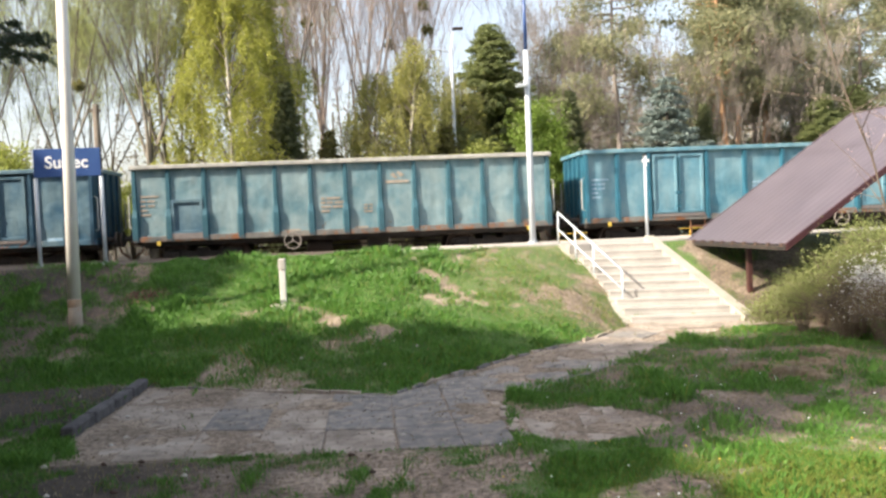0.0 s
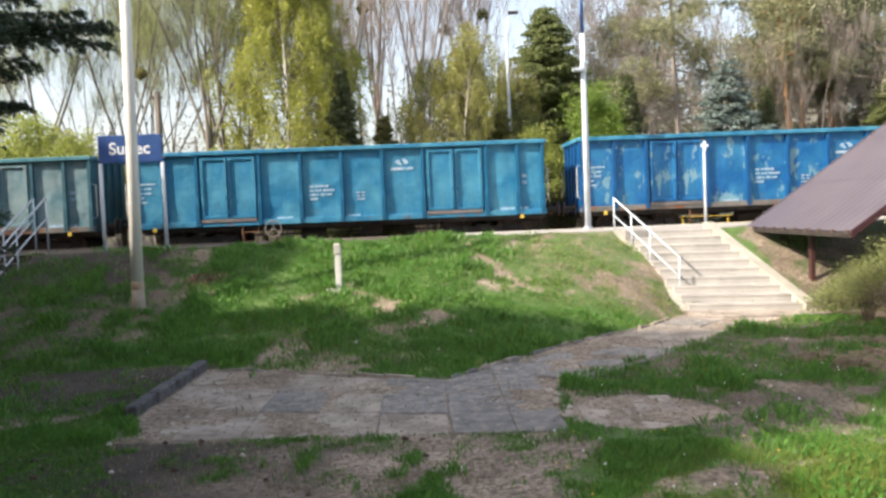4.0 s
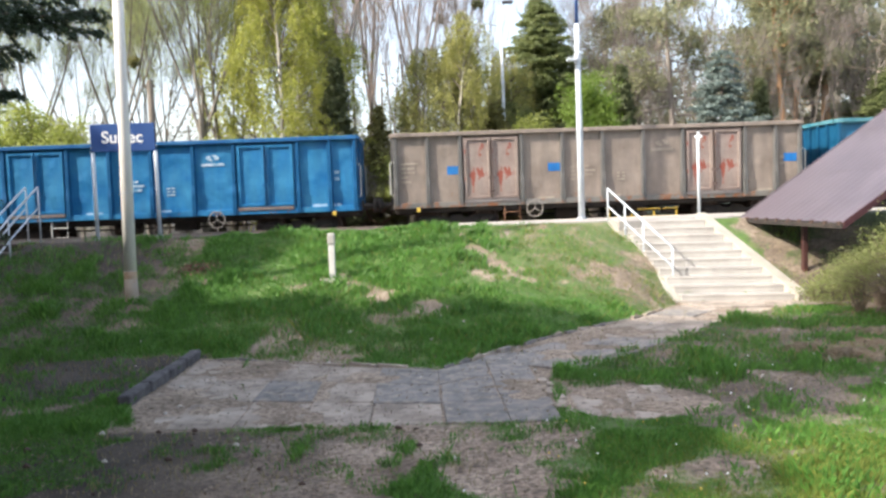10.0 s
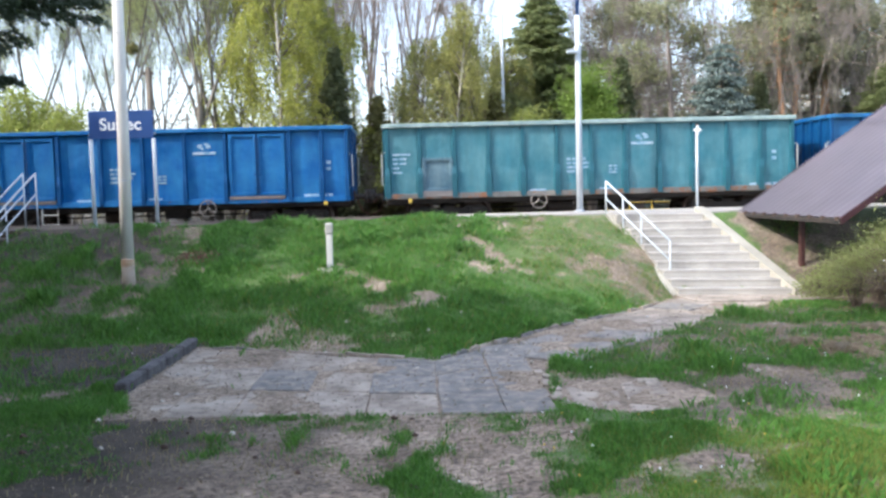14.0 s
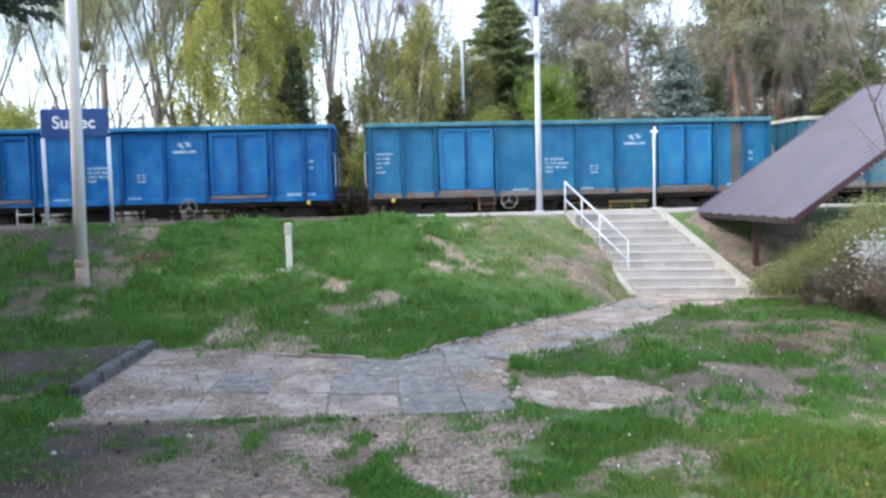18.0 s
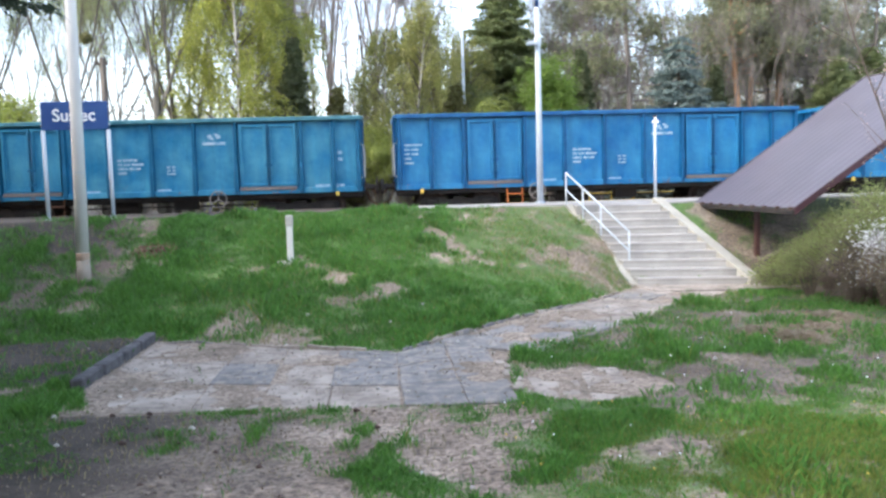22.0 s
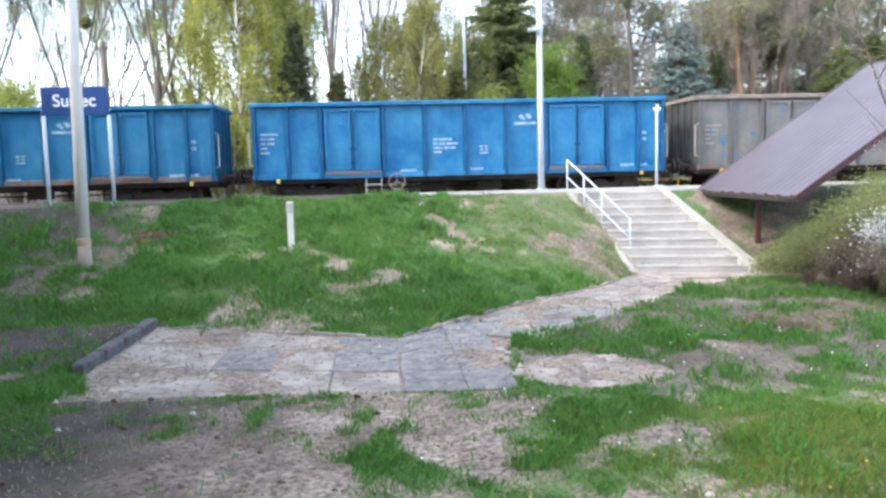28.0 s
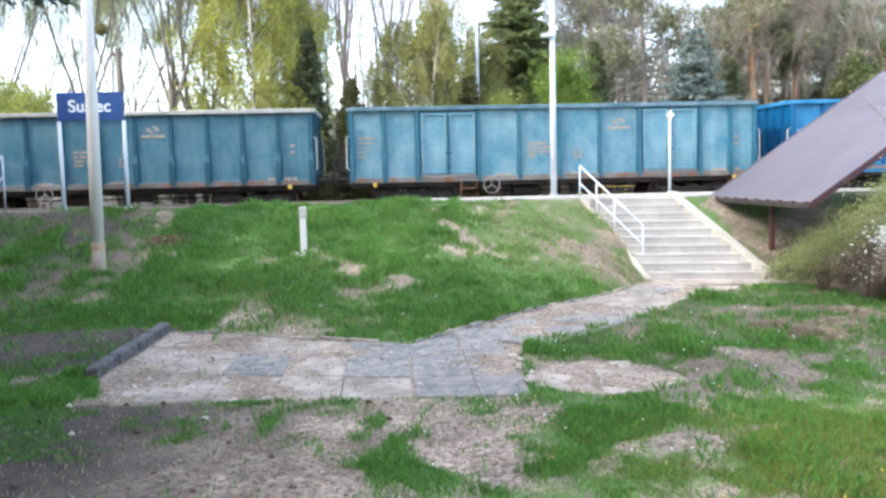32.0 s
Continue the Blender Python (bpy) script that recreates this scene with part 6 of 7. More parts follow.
# bare poplars with mistletoe
P1 = fan_tree("poplar_tree", "tall bare poplar with balls of mistletoe", 21, 19, 0.17, "bark_warm", 6.3, 6, 0.30, 6, 6)
put(P1, 0.1, 41, 0, 1.0, first=True)
for az, y, tn, sc in ((-4.7, 40, 140, 1.0), (-2.9, 46, 60, 1.0), (3.9, 48, 200, 0.95)):
    put(P1, az, y, tn, sc)
P2 = fan_tree("poplar_tree", "slim bare poplar with upright limbs", 27, 17.5, 0.10, "bark_warm", 3.0, 5, 0.20, 5, 2)
put(P2, -3.8, 44, 0, 1.0, first=True)
for az, y, tn, sc in ((-1.6, 45, 100, 1.0), (1.6, 46, 200, 1.0), (5.2, 52, 30, 0.95), (-5.6, 46, 310, 1.0), (-0.7, 50, 250, 1.05)):
    put(P2, az, y, tn, sc)
# weeping birches
B1 = weeping_birch("birch_tree", "tall weeping birch in yellow-green spring leaf", 31, 15.0, 3.3, "leaf_birch", 14, 0.056, 0.06, 0.10, dense=48)
put(B1, -9.0, 34.6, 0, 1.0, first=True)
for az, y, tn, sc in ((-7.5, 36.5, 120, 1.0), (-10.6, 38, 230, 0.95), (-6.5, 39, 60, 0.72)):
    put(B1, az, y, tn, sc)
B2 = weeping_birch("birch_tree", "young birch with white trunk and fresh olive leaves", 35, 9.2, 2.7, "leaf_olive", 9, 0.052, 0.16, 0.07, 0.06, 40)
put(B2, 2.7, 34.8, 0, 1.0, first=True)
for az, y, tn, sc in ((0.8, 35.3, 80, 0.86), (4.4, 36.5, 190, 0.95), (1.7, 37.5, 250, 0.9), (5.6, 38.5, 20, 0.9), (-22.5, 36.5, 140, 0.62), (-27.5, 36, 10, 0.6), (-0.5, 36.5, 300, 0.62), (3.5, 39, 130, 0.92), (6.6, 40, 270, 0.85)):
    put(B2, az, y, tn, sc)
# conifers
T1 = conifer("thuja_tree", "dark narrow evergreen column", 41, 7.6, 1.25, "needle_thuja", base=0.02, droop=-0.35, step=0.17, size=0.09, dense=70, shape=0.72, arms=11)
put(T1, -5.2, 34.2, 0, 0.97, first=True)
put(T1, 22.6, 36, 100, 0.85)
put(T1, 14.0, 36, 200, 0.95)
S1 = conifer("spruce_tree", "tall dark green spruce behind the track", 43, 13.0, 5.6, "needle_spruce", step=0.30, size=0.085, dense=150, shape=0.70, arms=10, droop=0.12, spray=True)
put(S1, 8.8, 41, 0, 0.86, first=True)
for az, y, tn, sc in ((10.6, 45, 90, 0.74), (6.6, 38, 210, 0.52), (7.6, 37.2, 150, 0.48), (29.6, 37, 200, 0.60), (26.9, 37.5, 40, 0.40), (31.5, 39, 300, 0.66)):
    put(S1, az, y, tn, sc)
S2 = conifer("spruce_tree", "small olive-green conifer behind the track", 45, 6.6, 1.7, "needle_olive", step=0.24, size=0.09, dense=70, arms=9, droop=0.05, shape=0.7)
put(S2, -2.4, 35.8, 0, 0.84, first=True)
for az, y, tn, sc in ((5.6, 36.2, 100, 1.02), (4.6, 38.5, 20, 1.0), (-3.3, 37, 60, 0.6), (3.4, 37.5, 230, 0.85), (6.3, 35.4, 330, 0.8), (15.4, 37, 50, 0.75)):
    put(S2, az, y, tn, sc)
S3 = conifer("spruce_tree", "blue spruce with silvery needles", 47, 7.2, 3.7, "needle_blue", step=0.40, size=0.075, dense=190, shape=1.0, arms=8, droop=0.10, spray=True)
put(S3, 20.3, 34.8, 0, 1.02, first=True)
# pines
N1 = pine("pine_tree", "tall pine with brown trunk and loose crown", 51, 13.6, 3.3, low=0.34, clumps=36, bark="bark_brown")
put(N1, 17.3, 39.5, 0, 1.0, first=True)
for az, y, tn, sc in ((23.0, 44, 40, 0.84), (25.8, 43, 10, 0.92), (15.2, 45, 310, 0.86), (13.0, 46, 100, 0.84), (28.0, 44, 60, 0.98), (31.5, 42, 170, 0.95), (24.4, 48, 220, 1.05), (29.8, 48, 280, 1.1), (33.5, 46, 20, 1.0)):
    put(N1, az, y, tn, sc)
N2 = pine("pine_tree", "tall pine with a bare sunlit orange trunk", 57, 13.0, 3.0, low=0.5, clumps=44)
put(N2, 24.1, 39, 0, 1.0, first=True)
for az, y, tn, sc in ((24.5, 40.5, 120, 0.95), (26.2, 40.5, 230, 0.95), (26.7, 41.5, 330, 1.0)):
    put(N2, az, y, tn, sc)
# bare brown trees among the pines
D1 = fan_tree("deciduous_tree", "brown leafless tree among the pines", 77, 12.8, 0.10, "bark_brown", 3.5, 4, 0.36, 6, 0, "under_leaf", 1)
put(D1, 12.6, 44, 0, 1.0, first=True)
for az, y, tn, sc in ((13.9, 43, 70, 0.92), (11.0, 48, 130, 0.95), (15.9, 45, 200, 0.92), (19.2, 47, 260, 0.9), (22.2, 43, 320, 0.74), (26.2, 46, 30, 0.95), (28.8, 44, 110, 1.0), (14.8, 41, 160, 0.66), (16.4, 40, 20, 0.60), (18.6, 38.5, 80, 0.70), (23.2, 38, 240, 0.66), (25.4, 37.8, 310, 0.72), (27.4, 38.6, 50, 0.74), (29.0, 38.2, 190, 0.70), (21.8, 39.5, 100, 0.6)):
    put(D1, az, y, tn, sc)
# bushes behind the track
H1 = shrub("bush", "bright green leafy bush behind the track", 61, 0.82, 6.2, "leaf_bright", 42000, 0.05, 110, "bark")
put(H1, 12.0, 33.8, 0, 1.0, first=True)
put(H1, 10.7, 34.2, 130, 0.62)
H2 = shrub("bush", "yellow-green bush behind the track", 63, 1.8, 3.6, "leaf_hedge", 13000, 0.052, 50, "bark")
put(H2, -22.4, 34.5, 0, 1.25, first=True)
for az, y, tn, sc in ((-29, 35, 80, 1.1), (-19.6, 36, 160, 0.75), (-9.8, 34.5, 200, 0.7), (-6.9, 34.6, 20, 0.65), (0.2, 34.3, 110, 0.75), (2.4, 34.2, 250, 0.8), (4.2, 34.6, 60, 0.8), (-24.6, 36, 220, 1.2),
                      (7.6, 34.4, 300, 0.9), (-12.2, 35.5, 100, 0.65), (-15.2, 36, 330, 0.7), (-17.3, 35.5, 40, 0.8)):
    put(H2, az, y, tn, sc)
H3 = shrub("bush", "brown leafless thicket behind the track", 65, 1.9, 3.8, "under_leaf", 5000, 0.045, 80, "bark_brown")
put(H3, 14.8, 35, 0, 1.0, first=True)
for az, y, tn, sc in ((16.6, 34.8, 140, 0.95), (23.4, 34.8, 210, 0.85), (25.6, 35.2, 70, 1.0), (27.8, 34.6, 10, 0.9), (-3.6, 35.2, 90, 0.75), (-1.0, 35.4, 180, 0.8), (-13.8, 37.5, 300, 0.9), (18.0, 36.5, 250, 0.9)):
    put(H3, az, y, tn, sc)


def lone_mistletoe():
    """One ball of mistletoe hanging in the thin crowns beyond the sign."""
    nr = np.random.RandomState(67)
    q = nr.normal(size=(320, 3))
    q = q / np.linalg.norm(q, axis=1)[:, None] * nr.uniform(0.1, 1, (320, 1)) ** 0.5 * 0.26 + np.array([-11.67, 36.0, 8.84])
    v, f = leaf_cloud(q, 0.07, nr)
    tagged(new("mistletoe", array_mesh("mistletoe", v, f, M["needle_olive"])), "dark ball of mistletoe hanging in a tree crown", "mistletoe")


lone_mistletoe()


def far_woods():
    """A ragged belt of woodland far behind, thicker toward the east, with brown undergrowth before it."""
    nr = np.random.RandomState(71)
    n = 45000
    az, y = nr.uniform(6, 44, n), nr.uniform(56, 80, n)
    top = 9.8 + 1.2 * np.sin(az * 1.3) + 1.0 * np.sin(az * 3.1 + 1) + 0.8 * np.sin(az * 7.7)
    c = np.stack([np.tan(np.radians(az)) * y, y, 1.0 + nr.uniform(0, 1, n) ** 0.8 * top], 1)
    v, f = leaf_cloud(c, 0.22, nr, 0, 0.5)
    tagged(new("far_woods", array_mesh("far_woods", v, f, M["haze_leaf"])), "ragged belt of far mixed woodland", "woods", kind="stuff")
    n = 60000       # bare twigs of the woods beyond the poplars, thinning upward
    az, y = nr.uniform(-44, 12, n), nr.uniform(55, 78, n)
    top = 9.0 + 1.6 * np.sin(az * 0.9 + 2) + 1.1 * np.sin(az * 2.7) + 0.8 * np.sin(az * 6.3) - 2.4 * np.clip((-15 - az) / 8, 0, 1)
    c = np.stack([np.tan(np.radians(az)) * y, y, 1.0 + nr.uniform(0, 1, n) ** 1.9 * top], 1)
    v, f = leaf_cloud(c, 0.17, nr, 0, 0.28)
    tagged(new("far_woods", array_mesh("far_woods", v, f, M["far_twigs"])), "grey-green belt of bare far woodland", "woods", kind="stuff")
    n = 30000
    az, y = nr.uniform(10.5, 36, n), nr.uniform(42, 54, n)
    z = 1.0 + nr.uniform(0, 1, n) ** 1.1 * (4.6 + 1.6 * np.sin(az * 2.3) + 1.0 * np.sin(az * 5.9))
    v, f = leaf_cloud(np.stack([np.tan(np.radians(az)) * y, y, z], 1), 0.11, nr, 0, 0.4)
    tagged(new("undergrowth", array_mesh("undergrowth", v, f, M["under_leaf"])), "brown bare undergrowth among the pines", "undergrowth", kind="stuff")
    g = Geo()
    rng = random.Random(72)
    for k in range(70):
        a, yy = rng.uniform(-40, 40), rng.uniform(50, 66)
        x = math.tan(radians(a)) * yy
        g.tube([(x, yy, 1), (x + rng.gauss(0, 0.4), yy, rng.uniform(8, 12))], [0.14, 0.06], 5, caps=False)
    tagged(part("far_trunks", g, M["bark"]), "bare trunks deep in the woods", "woods", kind="stuff")


far_woods()


# ---- plants on this side of the track ----
def near_spruce():
    """A large spruce: sagging boughs with upturned tips, hung with side twigs that are set all round with needles."""
    t = thing("spruce_tree", "large dark spruce with drooping boughs at the yard's edge", "tree")
    rng, nr = random.Random(81), np.random.RandomState(81)
    g, mids, heads = Geo(), [], []
    g.tube([(0, 0, -0.2), (0, 0, 6), (0, 0, 13)], [0.24, 0.15, 0.02], 10)
    z = 1.7
    while z < 12.6:
        R = np.interp(z, [1.6, 2.4, 3.4, 4.0, 5.2, 7.0, 13.0], [1.5, 2.7, 2.7, 3.4, 4.3, 3.6, 0.3])
        for k in range(11 if z < 6.5 else 5):
            a, L = rng.uniform(0, 6.283), R * rng.uniform(0.72, 1.05)
            out, side = np.array([math.cos(a), math.sin(a), 0.0]), np.array([-math.sin(a), math.cos(a), 0.0])
            sag, lift = rng.uniform(0.20, 0.34), rng.uniform(0.10, 0.20)
            at = lambda q: np.array([0, 0, z]) + out * L * q + np.array([0, 0, L * (-sag * q + lift * q ** 3)])
            g.tube([tuple(at(q)) for q in (0, 0.25, 0.5, 0.75, 1.0)], [0.035, 0.026, 0.018, 0.011, 0.004], 4, caps=False)
            m = int(L / (0.075 if z < 6.5 else 0.16))
            for i in range(m):
                q = 0.16 + 0.84 * (i + rng.random()) / m
                ln = (0.14 + 0.62 * (1 - q) + 0.1 * rng.random()) * rng.uniform(0.65, 1.15)
                d = out * rng.uniform(0.5, 0.9) + side * (1 if i % 2 else -1) * rng.uniform(0.4, 0.8)
                d = d / np.linalg.norm(d)
                hang = rng.uniform(0.25, 0.7)
                base = at(min(q, 0.99))
                n = int(ln * (190 if z < 6.5 else 60)) + 8
                w = nr.uniform(0, 1, n)[:, None]
                mids.append(base + d * ln * w + np.array([0, 0, -1.0]) * ln * hang * w ** 1.6 + nr.normal(size=(n, 3)) * 0.02)
                heads.append(np.tile(d + np.array([0, 0, -hang]), (n, 1)) + nr.normal(size=(n, 3)) * 0.55)
        z += rng.uniform(0.22, 0.36)
    c, h = np.concatenate(mids), np.concatenate(heads)
    h /= np.linalg.norm(h, axis=1)[:, None]
    b = np.cross(h, nr.normal(size=h.shape))
    b /= np.linalg.norm(b, axis=1)[:, None]
    l = 0.042 * nr.uniform(0.7, 1.3, (len(c), 1))
    v = np.stack([c - h * l, c + b * l * 0.24, c + h * l, c - b * l * 0.24], 1).reshape(-1, 3)
    part("trunk", g, M["bark"], t, smooth=True)
    tagged(part("crown", array_mesh("crown", v, np.arange(len(v)).reshape(-1, 4), M["needle_dark"]), None, t), kind="stuff")
    t.matrix_basis = pose(-7.7, 9.6, 0.1)
    return t


near_spruce()
# unseen spruces added left and behind, to shade the yard and bank
SHADE_SPRUCE = conifer("spruce_tree", "unseen spruce added to shade the yard and bank", 81, 13.0, 4.7, "needle_dark", base=0.17, droop=0.24, step=0.34, size=0.10, dense=90, shape=0.5, arms=12, skirt=0.31, spray=True)
SHADE_SPRUCE.matrix_basis = pose(-12.5, 9.6, 0.2)
for x, y, tn, sc in ((-15.5, 9.5, 70, 0.9), (-17.5, 4.0, 150, 1.0), (-10.8, 4.2, 320, 0.95), (-20.5, 15.5, 10, 1.2), (-17.2, 15.8, 200, 1.0), (-18.5, 12.4, 120, 0.92), (-8.6, 3.4, 30, 0.55), (-6.6, 2.4, 110, 0.45),
                     (-5.8, 0.6, 170, 0.7), (-4.4, -4.6, 210, 0.9), (-11.6, 6.2, 60, 1.4), (-8.2, 5.9, 140, 0.8), (-14.0, 6.8, 280, 1.05), (-19.5, 10.5, 60, 0.95), (-20.0, 19.0, 300, 1.1), (-13.4, 12.2, 20, 0.78)):
    copy_thing(SHADE_SPRUCE, Matrix.Translation((x, y, 0)) @ Matrix.Rotation(radians(tn), 4, "Z") @ Matrix.Diagonal((sc, sc, sc, 1)))

Q1 = shrub("bush", "tangled bush coming into small yellow-green leaf", 91, 1.1, 2.0, "bush_leaf", 13000, 0.025, 55)
Q1.matrix_basis = pose(9.7, 15.8, 0.0)
for x, y, tn, sc in ((10.7, 15.4, 90, 0.95), (10.9, 16.8, 200, 0.9), (8.8, 16.4, 300, 0.55), (9.8, 17.4, 40, 0.75)):
    copy_thing(Q1, Matrix.Translation((x, y, 0.0)) @ Matrix.Rotation(radians(tn), 4, "Z") @ Matrix.Diagonal((sc, sc, sc, 1)))
Q2 = shrub("bush", "leafless tangle of dark brown twigs", 93, 0.95, 1.15, "leaf_bud", 1200, 0.020, 110)
Q2.matrix_basis = pose(9.2, 14.0, 0.0)
copy_thing(Q2, pose(10.1, 14.0, 0.0, 0, 0, 220))
copy_thing(Q2, pose(9.0, 15.1, 0.0, 0, 0, 100))
Q3 = shrub("bush", "low dark green bush on the bank beside the shelter", 95, 0.55, 0.5, "bush_leaf", 1500, 0.03, 30)
Q3.matrix_basis = pose(9.3, 18.4, 0.1)
copy_thing(Q3, pose(8.5, 17.3, 0.0, 0, 0, 130))
W1 = shrub("bush", "small bush full of white blossom", 97, 0.6, 1.3, "blossom", 2600, 0.030, 40)
W1.matrix_basis = pose(9.35, 14.75, 0.05)
copy_thing(W1, pose(9.9, 15.0, 0.1, 0, 0, 140))


def sapling():
    t = thing("sapling", "thin leaning sapling with pale opening buds", "sapling")
    rng, nr = random.Random(99), np.random.RandomState(99)
    tips = []
    for k, (x, y, lx, h) in enumerate(((7.75, 11.0, -1.75, 6.4), (8.1, 10.8, -0.9, 6.0), (8.0, 11.3, -0.2, 6.2))):
        g = Geo()
        pts = [Vector((x, y, -0.1))]
        for i in range(1, 7):
            u = i / 6
            pts.append(Vector((x + lx * u ** 1.1 + rng.gauss(0, 0.06), y + rng.gauss(0, 0.05), h * u)))
        g.tube(pts, [0.022 * (1 - 0.75 * i / 6) for i in range(7)], 5)
        for j in range(16):
            i = rng.randint(2, 5)
            a = pts[i].lerp(pts[i + 1], rng.random())
            b = a + Vector((rng.gauss(0, 0.5), rng.gauss(0, 0.4), rng.uniform(0.1, 0.8)))
            g.tube([a, b], [0.008, 0.003], 3, caps=False)
            tips += [tuple(b), tuple(a.lerp(b, 0.7)), tuple(a.lerp(b, 0.4))]
        part("stem", g, M["twig"], t)
    v, f = leaf_cloud(scatter(tips, 3, 0.06, nr), 0.016, nr)
    tagged(part("bud_haze", array_mesh("bud_haze", v, f, M["pink_bud"]), None, t), kind="stuff")


sapling()


# ---- grass, litter and flowers ----
def blades(n, box, seed, pick, height, width, mat, name, label):
    """Single bent blades where pick(x, y) allows them."""
    nr = np.random.RandomState(seed)
    x, y = nr.uniform(box[0], box[1], n), nr.uniform(box[2], box[3], n)
    k = nr.rand(n) < pick(x, y)
    x, y = x[k], y[k]
    n = len(x)
    z = slope_z(x, y)
    h = height(x, y) * nr.uniform(0.45, 1.25, n)
    a = nr.uniform(0, 6.283, n)
    lean = nr.uniform(0.1, 0.75, n) * h
    w = width * nr.uniform(0.6, 1.4, n)
    px, py = -np.sin(a), np.cos(a)
    dx, dy = np.cos(a) * lean, np.sin(a) * lean
    v = np.stack([np.stack([x - px * w, y - py * w, z - 0.02], 1), np.stack([x + px * w, y + py * w, z - 0.02], 1),
                  np.stack([x + dx * 0.4 + px * w * 0.7, y + dy * 0.4 + py * w * 0.7, z + h * 0.65], 1),
                  np.stack([x + dx, y + dy, z + h], 1)], 1).reshape(-1, 3)
    f = np.arange(4 * n).reshape(-1, 4)
    tagged(new(name, array_mesh(name, v, f, M[mat])), label, "grass", kind="stuff")


def lush(x, y):
    t, s, d = cover(x, y)
    sunny = np.clip((x - 1.6) / 1.5, 0, 1) * np.clip((8.4 - y) / 1.0, 0, 1)
    dryb = np.clip((x - 1.8) / 1.0, 0, 1) * np.clip((y - 17.4) / 0.8, 0, 1) * (y < 23)
    return np.where((x > 1.6) & (y > 8.8) & (y < 13.5), 0.7, 1.0) * t ** 1.3 * (0.45 + 0.55 * noise2(x, y, 41) / 0.5) * (1 - np.maximum(0.62 * sunny, 0.8 * dryb)) * (y < np.where(x < 3.6, 22.4, 21.6))


def sunny(x, y):
    t, s, d = cover(x, y)
    a = np.clip((x - 1.2) / 1.5, 0, 1) * np.clip((9.0 - y) / 1.2, 0, 1)
    b = 0.55 * np.clip((x - 1.8) / 1.0, 0, 1) * np.clip((y - 17.0) / 0.8, 0, 1)
    c = 0.25 * ((x > 2.2) & (y > 10.8) | (y > 13))
    return t * np.maximum.reduce([a, b, c, 0.06 * np.ones_like(x)]) * (y < 22.0)


def dry(x, y):
    t, s, d = cover(x, y)
    edge = np.clip(1 - np.abs(t - 0.35) * 2.2, 0, 1)
    return np.where(on_path(x, y), 0.02, 0.35 * edge + 0.06 + 0.22 * ((x < 0.6) & (y < 9.6)) + 0.16 * np.clip((x - 1.0) / 1.0, 0, 1) * ((y < 13) & (y > 9.5)) + 0.5 * np.clip((x - 1.6) / 0.8, 0, 1) * (y > 17.6) * (x < 6) + 0.35 * blob(x, y, 6.8, 13.8, 1.8, 0.9) + 0.4 * blob(x, y, -1.1, 14.0, 2.0, 0.9, -22) + 0.3 * blob(x, y, -1.2, 16.4, 0.9, 1.6, 25)) * (y < 22.0)


def tufts(x, y):
    """Clumps thinly spread over the soil between the lush patches."""
    t, s, d = cover(x, y)
    n = 0.55 * field(x, y, 0.5, 34) + 0.45 * field(x, y, 0.16, 35)
    return np.where(on_path(x, y), 0.0, (1 - 0.8 * t) * np.clip((n - 0.5) * 4, 0, 1) * 0.26)


def tall(x, y):
    n = 0.6 * field(x, y, 0.7, 31) + 0.4 * field(x, y, 0.25, 32)
    h = 0.03 + 0.27 * n ** 2.2
    h = np.where(y > np.interp(x, FOOT_X, FOOT_Y), h * 1.15, h)
    h = np.where((x > 1.8) & (y > 17.4), h * 0.55, h)
    return np.where((y < 11.0), h * 0.62, h)


blades(300000, (-12, 11, 11.5, 22.4), 201, lush, tall, 0.008, "grass", "grass", "lush green grass over the bank")
blades(420000, (-7, 8, 5.2, 11.8), 202, lush, tall, 0.0045, "grass", "grass", "lush green grass before the path")
blades(150000, (-4, 10, 5.2, 22), 203, sunny, lambda x, y: 0.9 * tall(x, y), 0.006, "grass_yellow", "grass", "yellowish sunlit spring grass")
blades(110000, (1.0, 7.5, 5.2, 9.6), 205, sunny, lambda x, y: 0.6 * tall(x, y) + 0.02, 0.0026, "grass_yellow", "grass", "yellow-green sunlit grass in the yard")
blades(190000, (0.6, 8, 6.0, 14.0), 206, tufts, lambda x, y: 0.05 + 0.11 * field(x, y, 0.5, 36), 0.0045, "grass", "grass", "thin tufts of grass on bare soil")
blades(150000, (-11, -2, 9.6, 21.5), 207, tufts, lambda x, y: 0.05 + 0.12 * field(x, y, 0.5, 37), 0.007, "grass", "grass", "thin tufts of grass on the shaded bank")
blades(110000, (-12, 11, 5.2, 22), 204, dry, lambda x, y: (0.05 + 0.05 * field(x, y, 0.6, 33)) * np.where(y < 12, 0.6, 1.0), 0.0045, "grass_dry", "dry_grass", "dry straw-coloured grass")


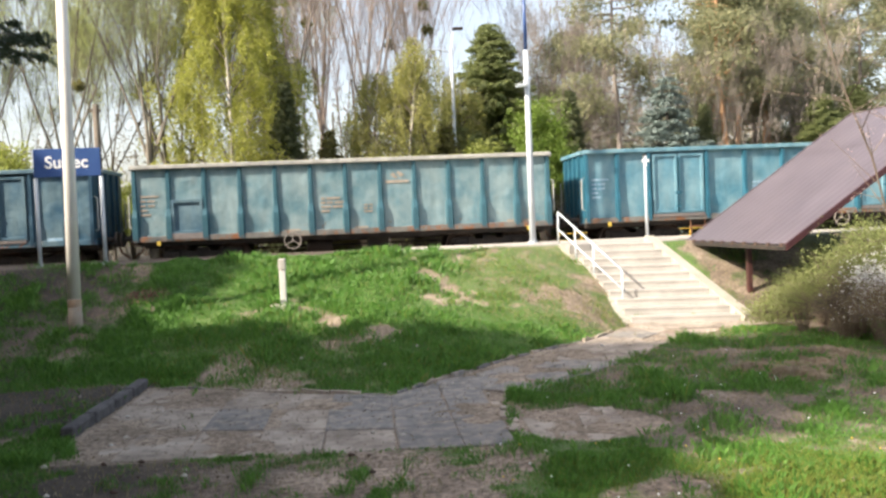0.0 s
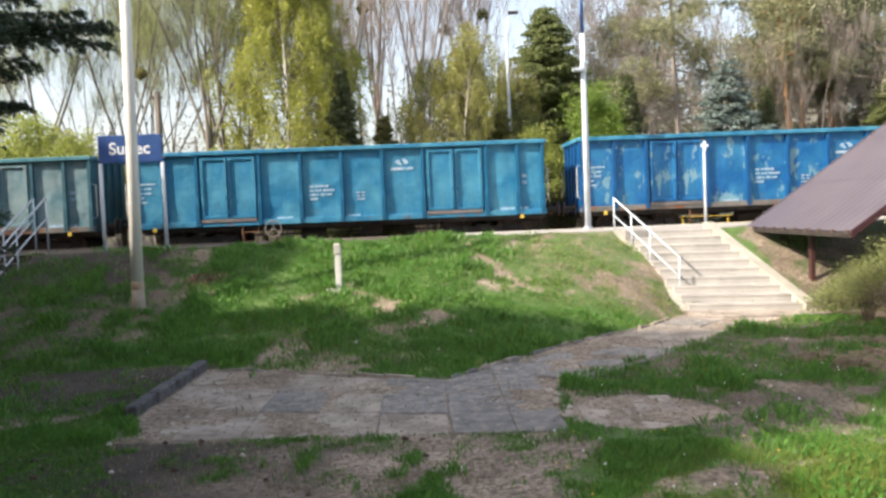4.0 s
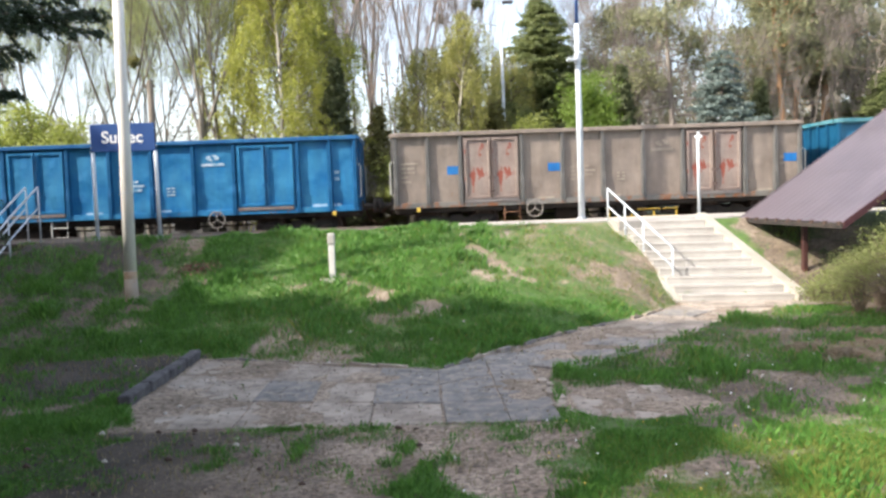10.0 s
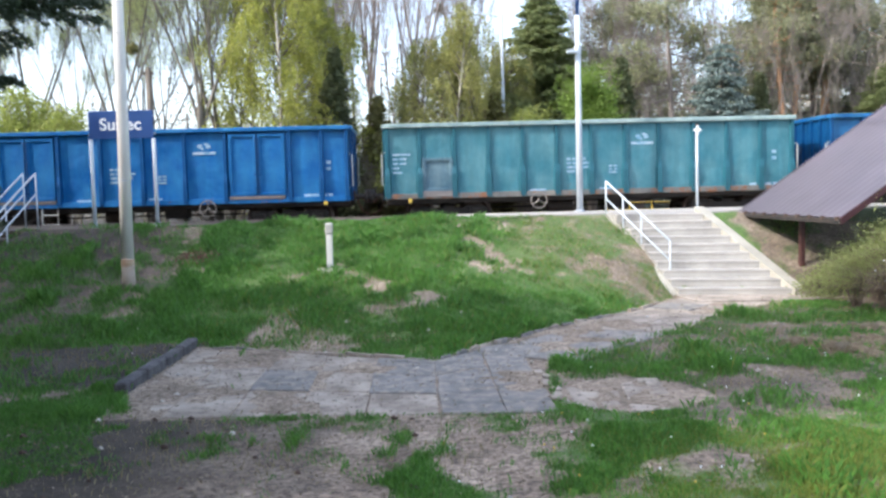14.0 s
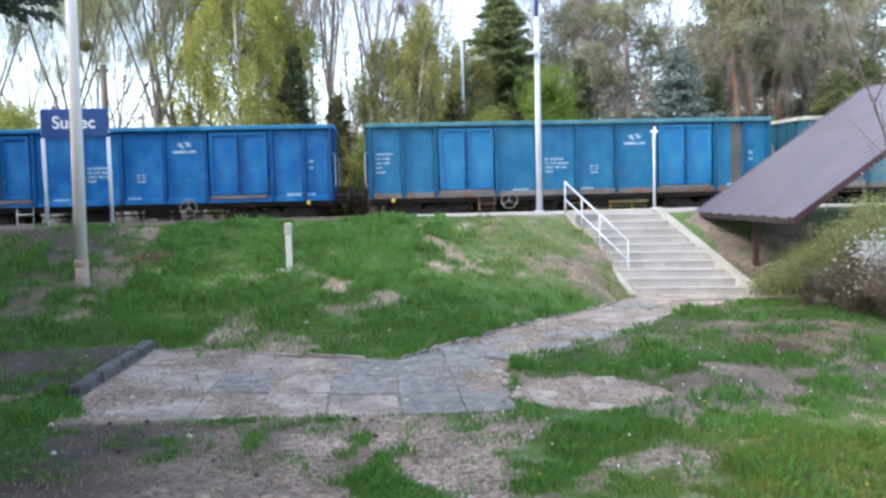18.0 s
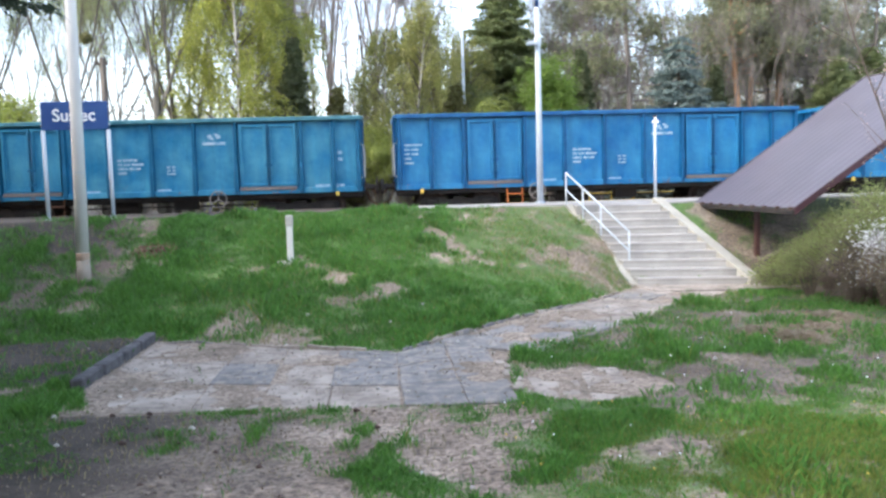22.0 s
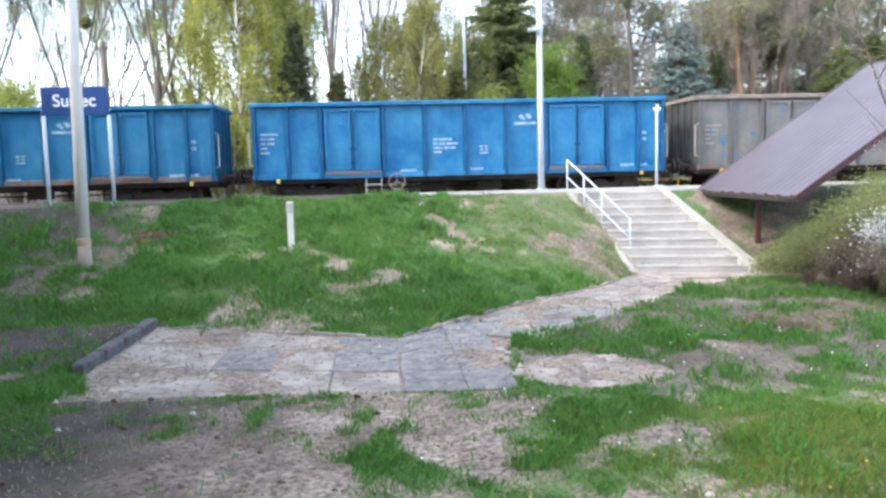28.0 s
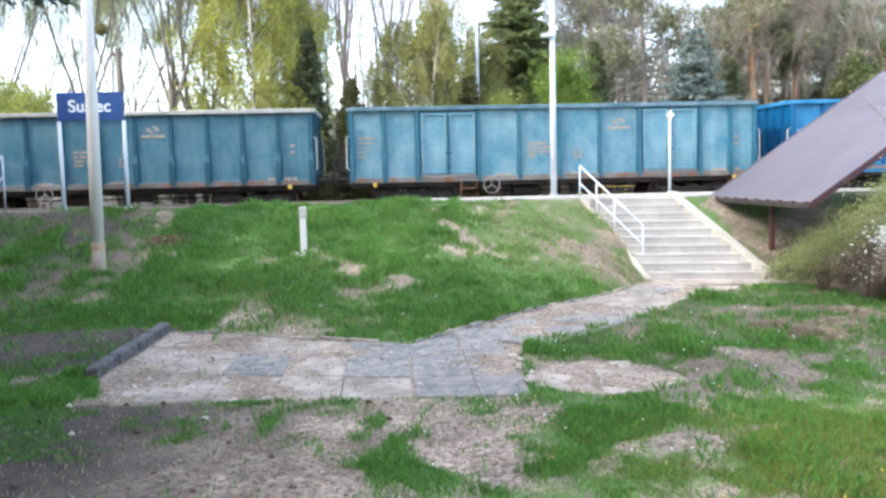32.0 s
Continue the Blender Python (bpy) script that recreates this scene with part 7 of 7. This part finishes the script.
def litter():
    nr = np.random.RandomState(211)
    n = 80000
    x, y = nr.uniform(-12, 11, n), nr.uniform(5.3, 21.8, n)
    t, s, d = cover(x, y)
    k = nr.rand(n) < np.where(on_path(x, y), 0.30, 0.14 + 0.8 * d + 0.3 * (1 - t)) * np.where(y > 14, 0.55, 1.0) * np.where((y < 10.5) & (x < -2) | (y > 11) & (x < -4), 0.3, 1.0)
    x, y = x[k], y[k]
    c = np.stack([x, y, slope_z(x, y) + 0.03], 1)
    v, f = leaf_cloud(c, 0.016, nr, 0.85, 0.6)
    tagged(new("leaf_litter", array_mesh("leaf_litter", v, f, M["litter"])), "fallen dry leaves and twigs on the ground", "leaf litter", kind="stuff")
    # pine cones and clods on the soil before the path
    g = Geo()
    rng = random.Random(212)
    for i in range(30):
        x, y = rng.uniform(-4.5, 0.2), rng.uniform(6.2, 9.6)
        r = rng.uniform(0.015, 0.04)
        g.tube([(x - r, y, r * 0.7), (x - r * 0.4, y + 0.01, r * 0.9), (x + r, y, r * 0.6)], [r * 0.4, r * 0.75, r * 0.3], 6)
    tagged(part("pine_cones", g, M["dark_wood"]), "dark pine cones and clods on the soil", "pine cones", kind="stuff")
    g = Geo()
    for i in range(70):
        x, y = rng.uniform(-8, 7), rng.uniform(6.0, 16.5)
        r = rng.uniform(0.012, 0.035)
        z = float(slope_z(np.array(x), np.array(y)))
        g.tube([(x - r, y, z + r * 0.5), (x, y + r * 0.3, z + r * 0.8), (x + r, y, z + r * 0.5)], [r * 0.5, r * 0.9, r * 0.4], 5)
    tagged(part("stones", g, M["stone"]), "small pale stones strewn about", "stones", kind="stuff")


litter()


def dry_tuft(x0, y0, r, n, h, seed):
    """A heap of bent dead stalks."""
    nr = np.random.RandomState(seed)
    a, q = nr.uniform(0, 6.283, n), nr.uniform(0, 1, n) ** 0.7 * r
    x, y = x0 + np.cos(a) * q, y0 + np.sin(a) * q * 0.7
    hh = h * nr.uniform(0.4, 1.2, n) * (1.15 - q / r)
    b, w = nr.uniform(0, 6.283, n), 0.0045 * nr.uniform(0.6, 1.4, n)
    lx, ly = np.cos(b) * hh * 0.9, np.sin(b) * hh * 0.9
    px, py = -np.sin(b) * w, np.cos(b) * w
    z = slope_z(x, y)
    v = np.stack([np.stack([x - px, y - py, z - 0.02], 1), np.stack([x + px, y + py, z - 0.02], 1), np.stack([x + lx * 0.45 + px, y + ly * 0.45 + py, z + hh * 0.8], 1), np.stack([x + lx, y + ly, z + hh * 0.75], 1)], 1).reshape(-1, 3)
    tagged(new("dry_tuft", array_mesh("dry_tuft", v, np.arange(4 * n).reshape(-1, 4), M["dead_stalk"])), "bent heap of dead straw-coloured stalks", "dry grass", kind="stuff")


for x0, y0, r, n, h, seed in ((6.25, 11.9, 0.55, 900, 0.22, 241), (6.0, 12.7, 0.6, 600, 0.16, 242), (6.9, 12.6, 0.7, 700, 0.20, 243), (7.6, 13.6, 0.8, 700, 0.20, 244)):
    dry_tuft(x0, y0, r, n, h, seed)


def leaf_pile():
    nr = np.random.RandomState(231)
    a, r = nr.uniform(0, 6.283, 420), nr.uniform(0, 1, 420) ** 0.6
    x, y = -5.1 + np.cos(a) * r * 0.5, 19.6 + np.sin(a) * r * 0.45
    c = np.stack([x, y, slope_z(x, y) + 0.04 + nr.uniform(0, 0.07, 420)], 1)
    v, f = leaf_cloud(c, 0.034, nr, 0.6, 0.6)
    tagged(new("leaf_pile", array_mesh("leaf_pile", v, f, M["rusty_leaf"])), "rusty brown heap of dead leaves on the bank", "leaf pile", kind="stuff")


leaf_pile()


def flowers():
    nr = np.random.RandomState(221)
    for name, mat, n, label in (("dandelion_flowers", "yellow", 16, "yellow dandelion heads in the grass"), ("daisy_flowers", "white_letters", 45, "small white flowers in the grass")):
        x, y = nr.uniform(0.8, 5.0, n), nr.uniform(5.8, 9.0, n)
        if mat != "yellow":
            x, y = nr.uniform(0, 6.5, n), nr.uniform(6, 14, n)
        z = slope_z(x, y) + nr.uniform(0.08, 0.2, n)
        g = Geo()
        for a, b, c in zip(x, y, z):
            if on_path(np.array(a), np.array(b)):
                continue
            r = 0.010
            g.tube([(a, b, c - 0.008), (a, b, c + 0.004), (a, b, c + 0.01)], [r * 0.5, r, r * 0.6], 6)
        tagged(part(name, g, M[mat]), label, "flowers", kind="stuff")


flowers()


# ---- what moves ----
TRAIN = [
    (0, -21.72), (0.5, -27.12), (1, -32.52), (1.5, -37.91), (2, -43.34), (2.5, -48.85), (3, -54.42), (3.5, -60.05),
    (4, -65.78), (4.5, -71.55), (5, -77.28), (5.5, -82.89), (6, -88.31), (6.5, -93.73), (7, -99.13), (7.5, -104.51),
    (8, -109.84), (8.5, -115.15), (9, -120.44), (9.5, -125.71), (10, -131.01), (10.5, -136.37), (11, -141.74), (11.5, -147.09),
    (12, -152.42), (12.5, -157.73), (13, -162.99), (13.5, -168.18), (14, -173.34), (14.5, -178.55), (15, -183.73), (15.5, -188.89),
    (16, -194.03), (16.5, -199.16), (17, -204.30), (17.5, -209.47), (18, -214.74), (18.5, -220.00), (19, -225.22), (19.5, -230.38),
    (20, -235.48), (20.5, -240.54), (21, -245.61), (21.5, -250.80), (22, -255.99), (22.5, -261.11), (23, -266.18), (23.5, -271.25),
    (24, -276.28), (24.5, -281.24), (25, -286.19), (25.5, -291.22), (26, -296.30), (26.5, -301.40), (27, -306.50), (27.5, -311.58),
    (28, -316.61), (28.5, -321.58), (29, -326.55), (29.5, -331.56), (30, -336.57), (30.5, -341.51), (31, -346.42), (31.5, -351.29),
    (32, -356.15),
]


def motions():
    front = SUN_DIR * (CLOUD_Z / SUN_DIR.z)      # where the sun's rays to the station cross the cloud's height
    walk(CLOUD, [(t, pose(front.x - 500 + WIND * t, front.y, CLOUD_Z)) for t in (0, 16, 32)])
    ts, xs = [r[0] for r in TRAIN], [r[1] for r in TRAIN]
    for w, off, sets in WAGONS:
        walk(w, [(t, pose(x + off, TRACK_Y, RAIL_Z)) for t, x in TRAIN])
        seen = [t for t in np.arange(0, 32.01, 1 / 15) if -20 < np.interp(t, ts, xs) + off < 22]
        if not seen:
            continue
        for ws in sets:
            rows = []
            for t in ([0.0] if seen[0] > 0 else []) + seen + ([32.0] if seen[-1] < 31.99 else []):
                t2 = min(max(t, seen[0]), seen[-1])
                roll = (np.interp(t2, ts, xs) - np.interp(seen[0], ts, xs)) / 0.46
                rows.append((t, Matrix.Translation(ws.location) @ Matrix.Rotation(roll, 4, "Y")))
            walk(ws, rows)


motions()
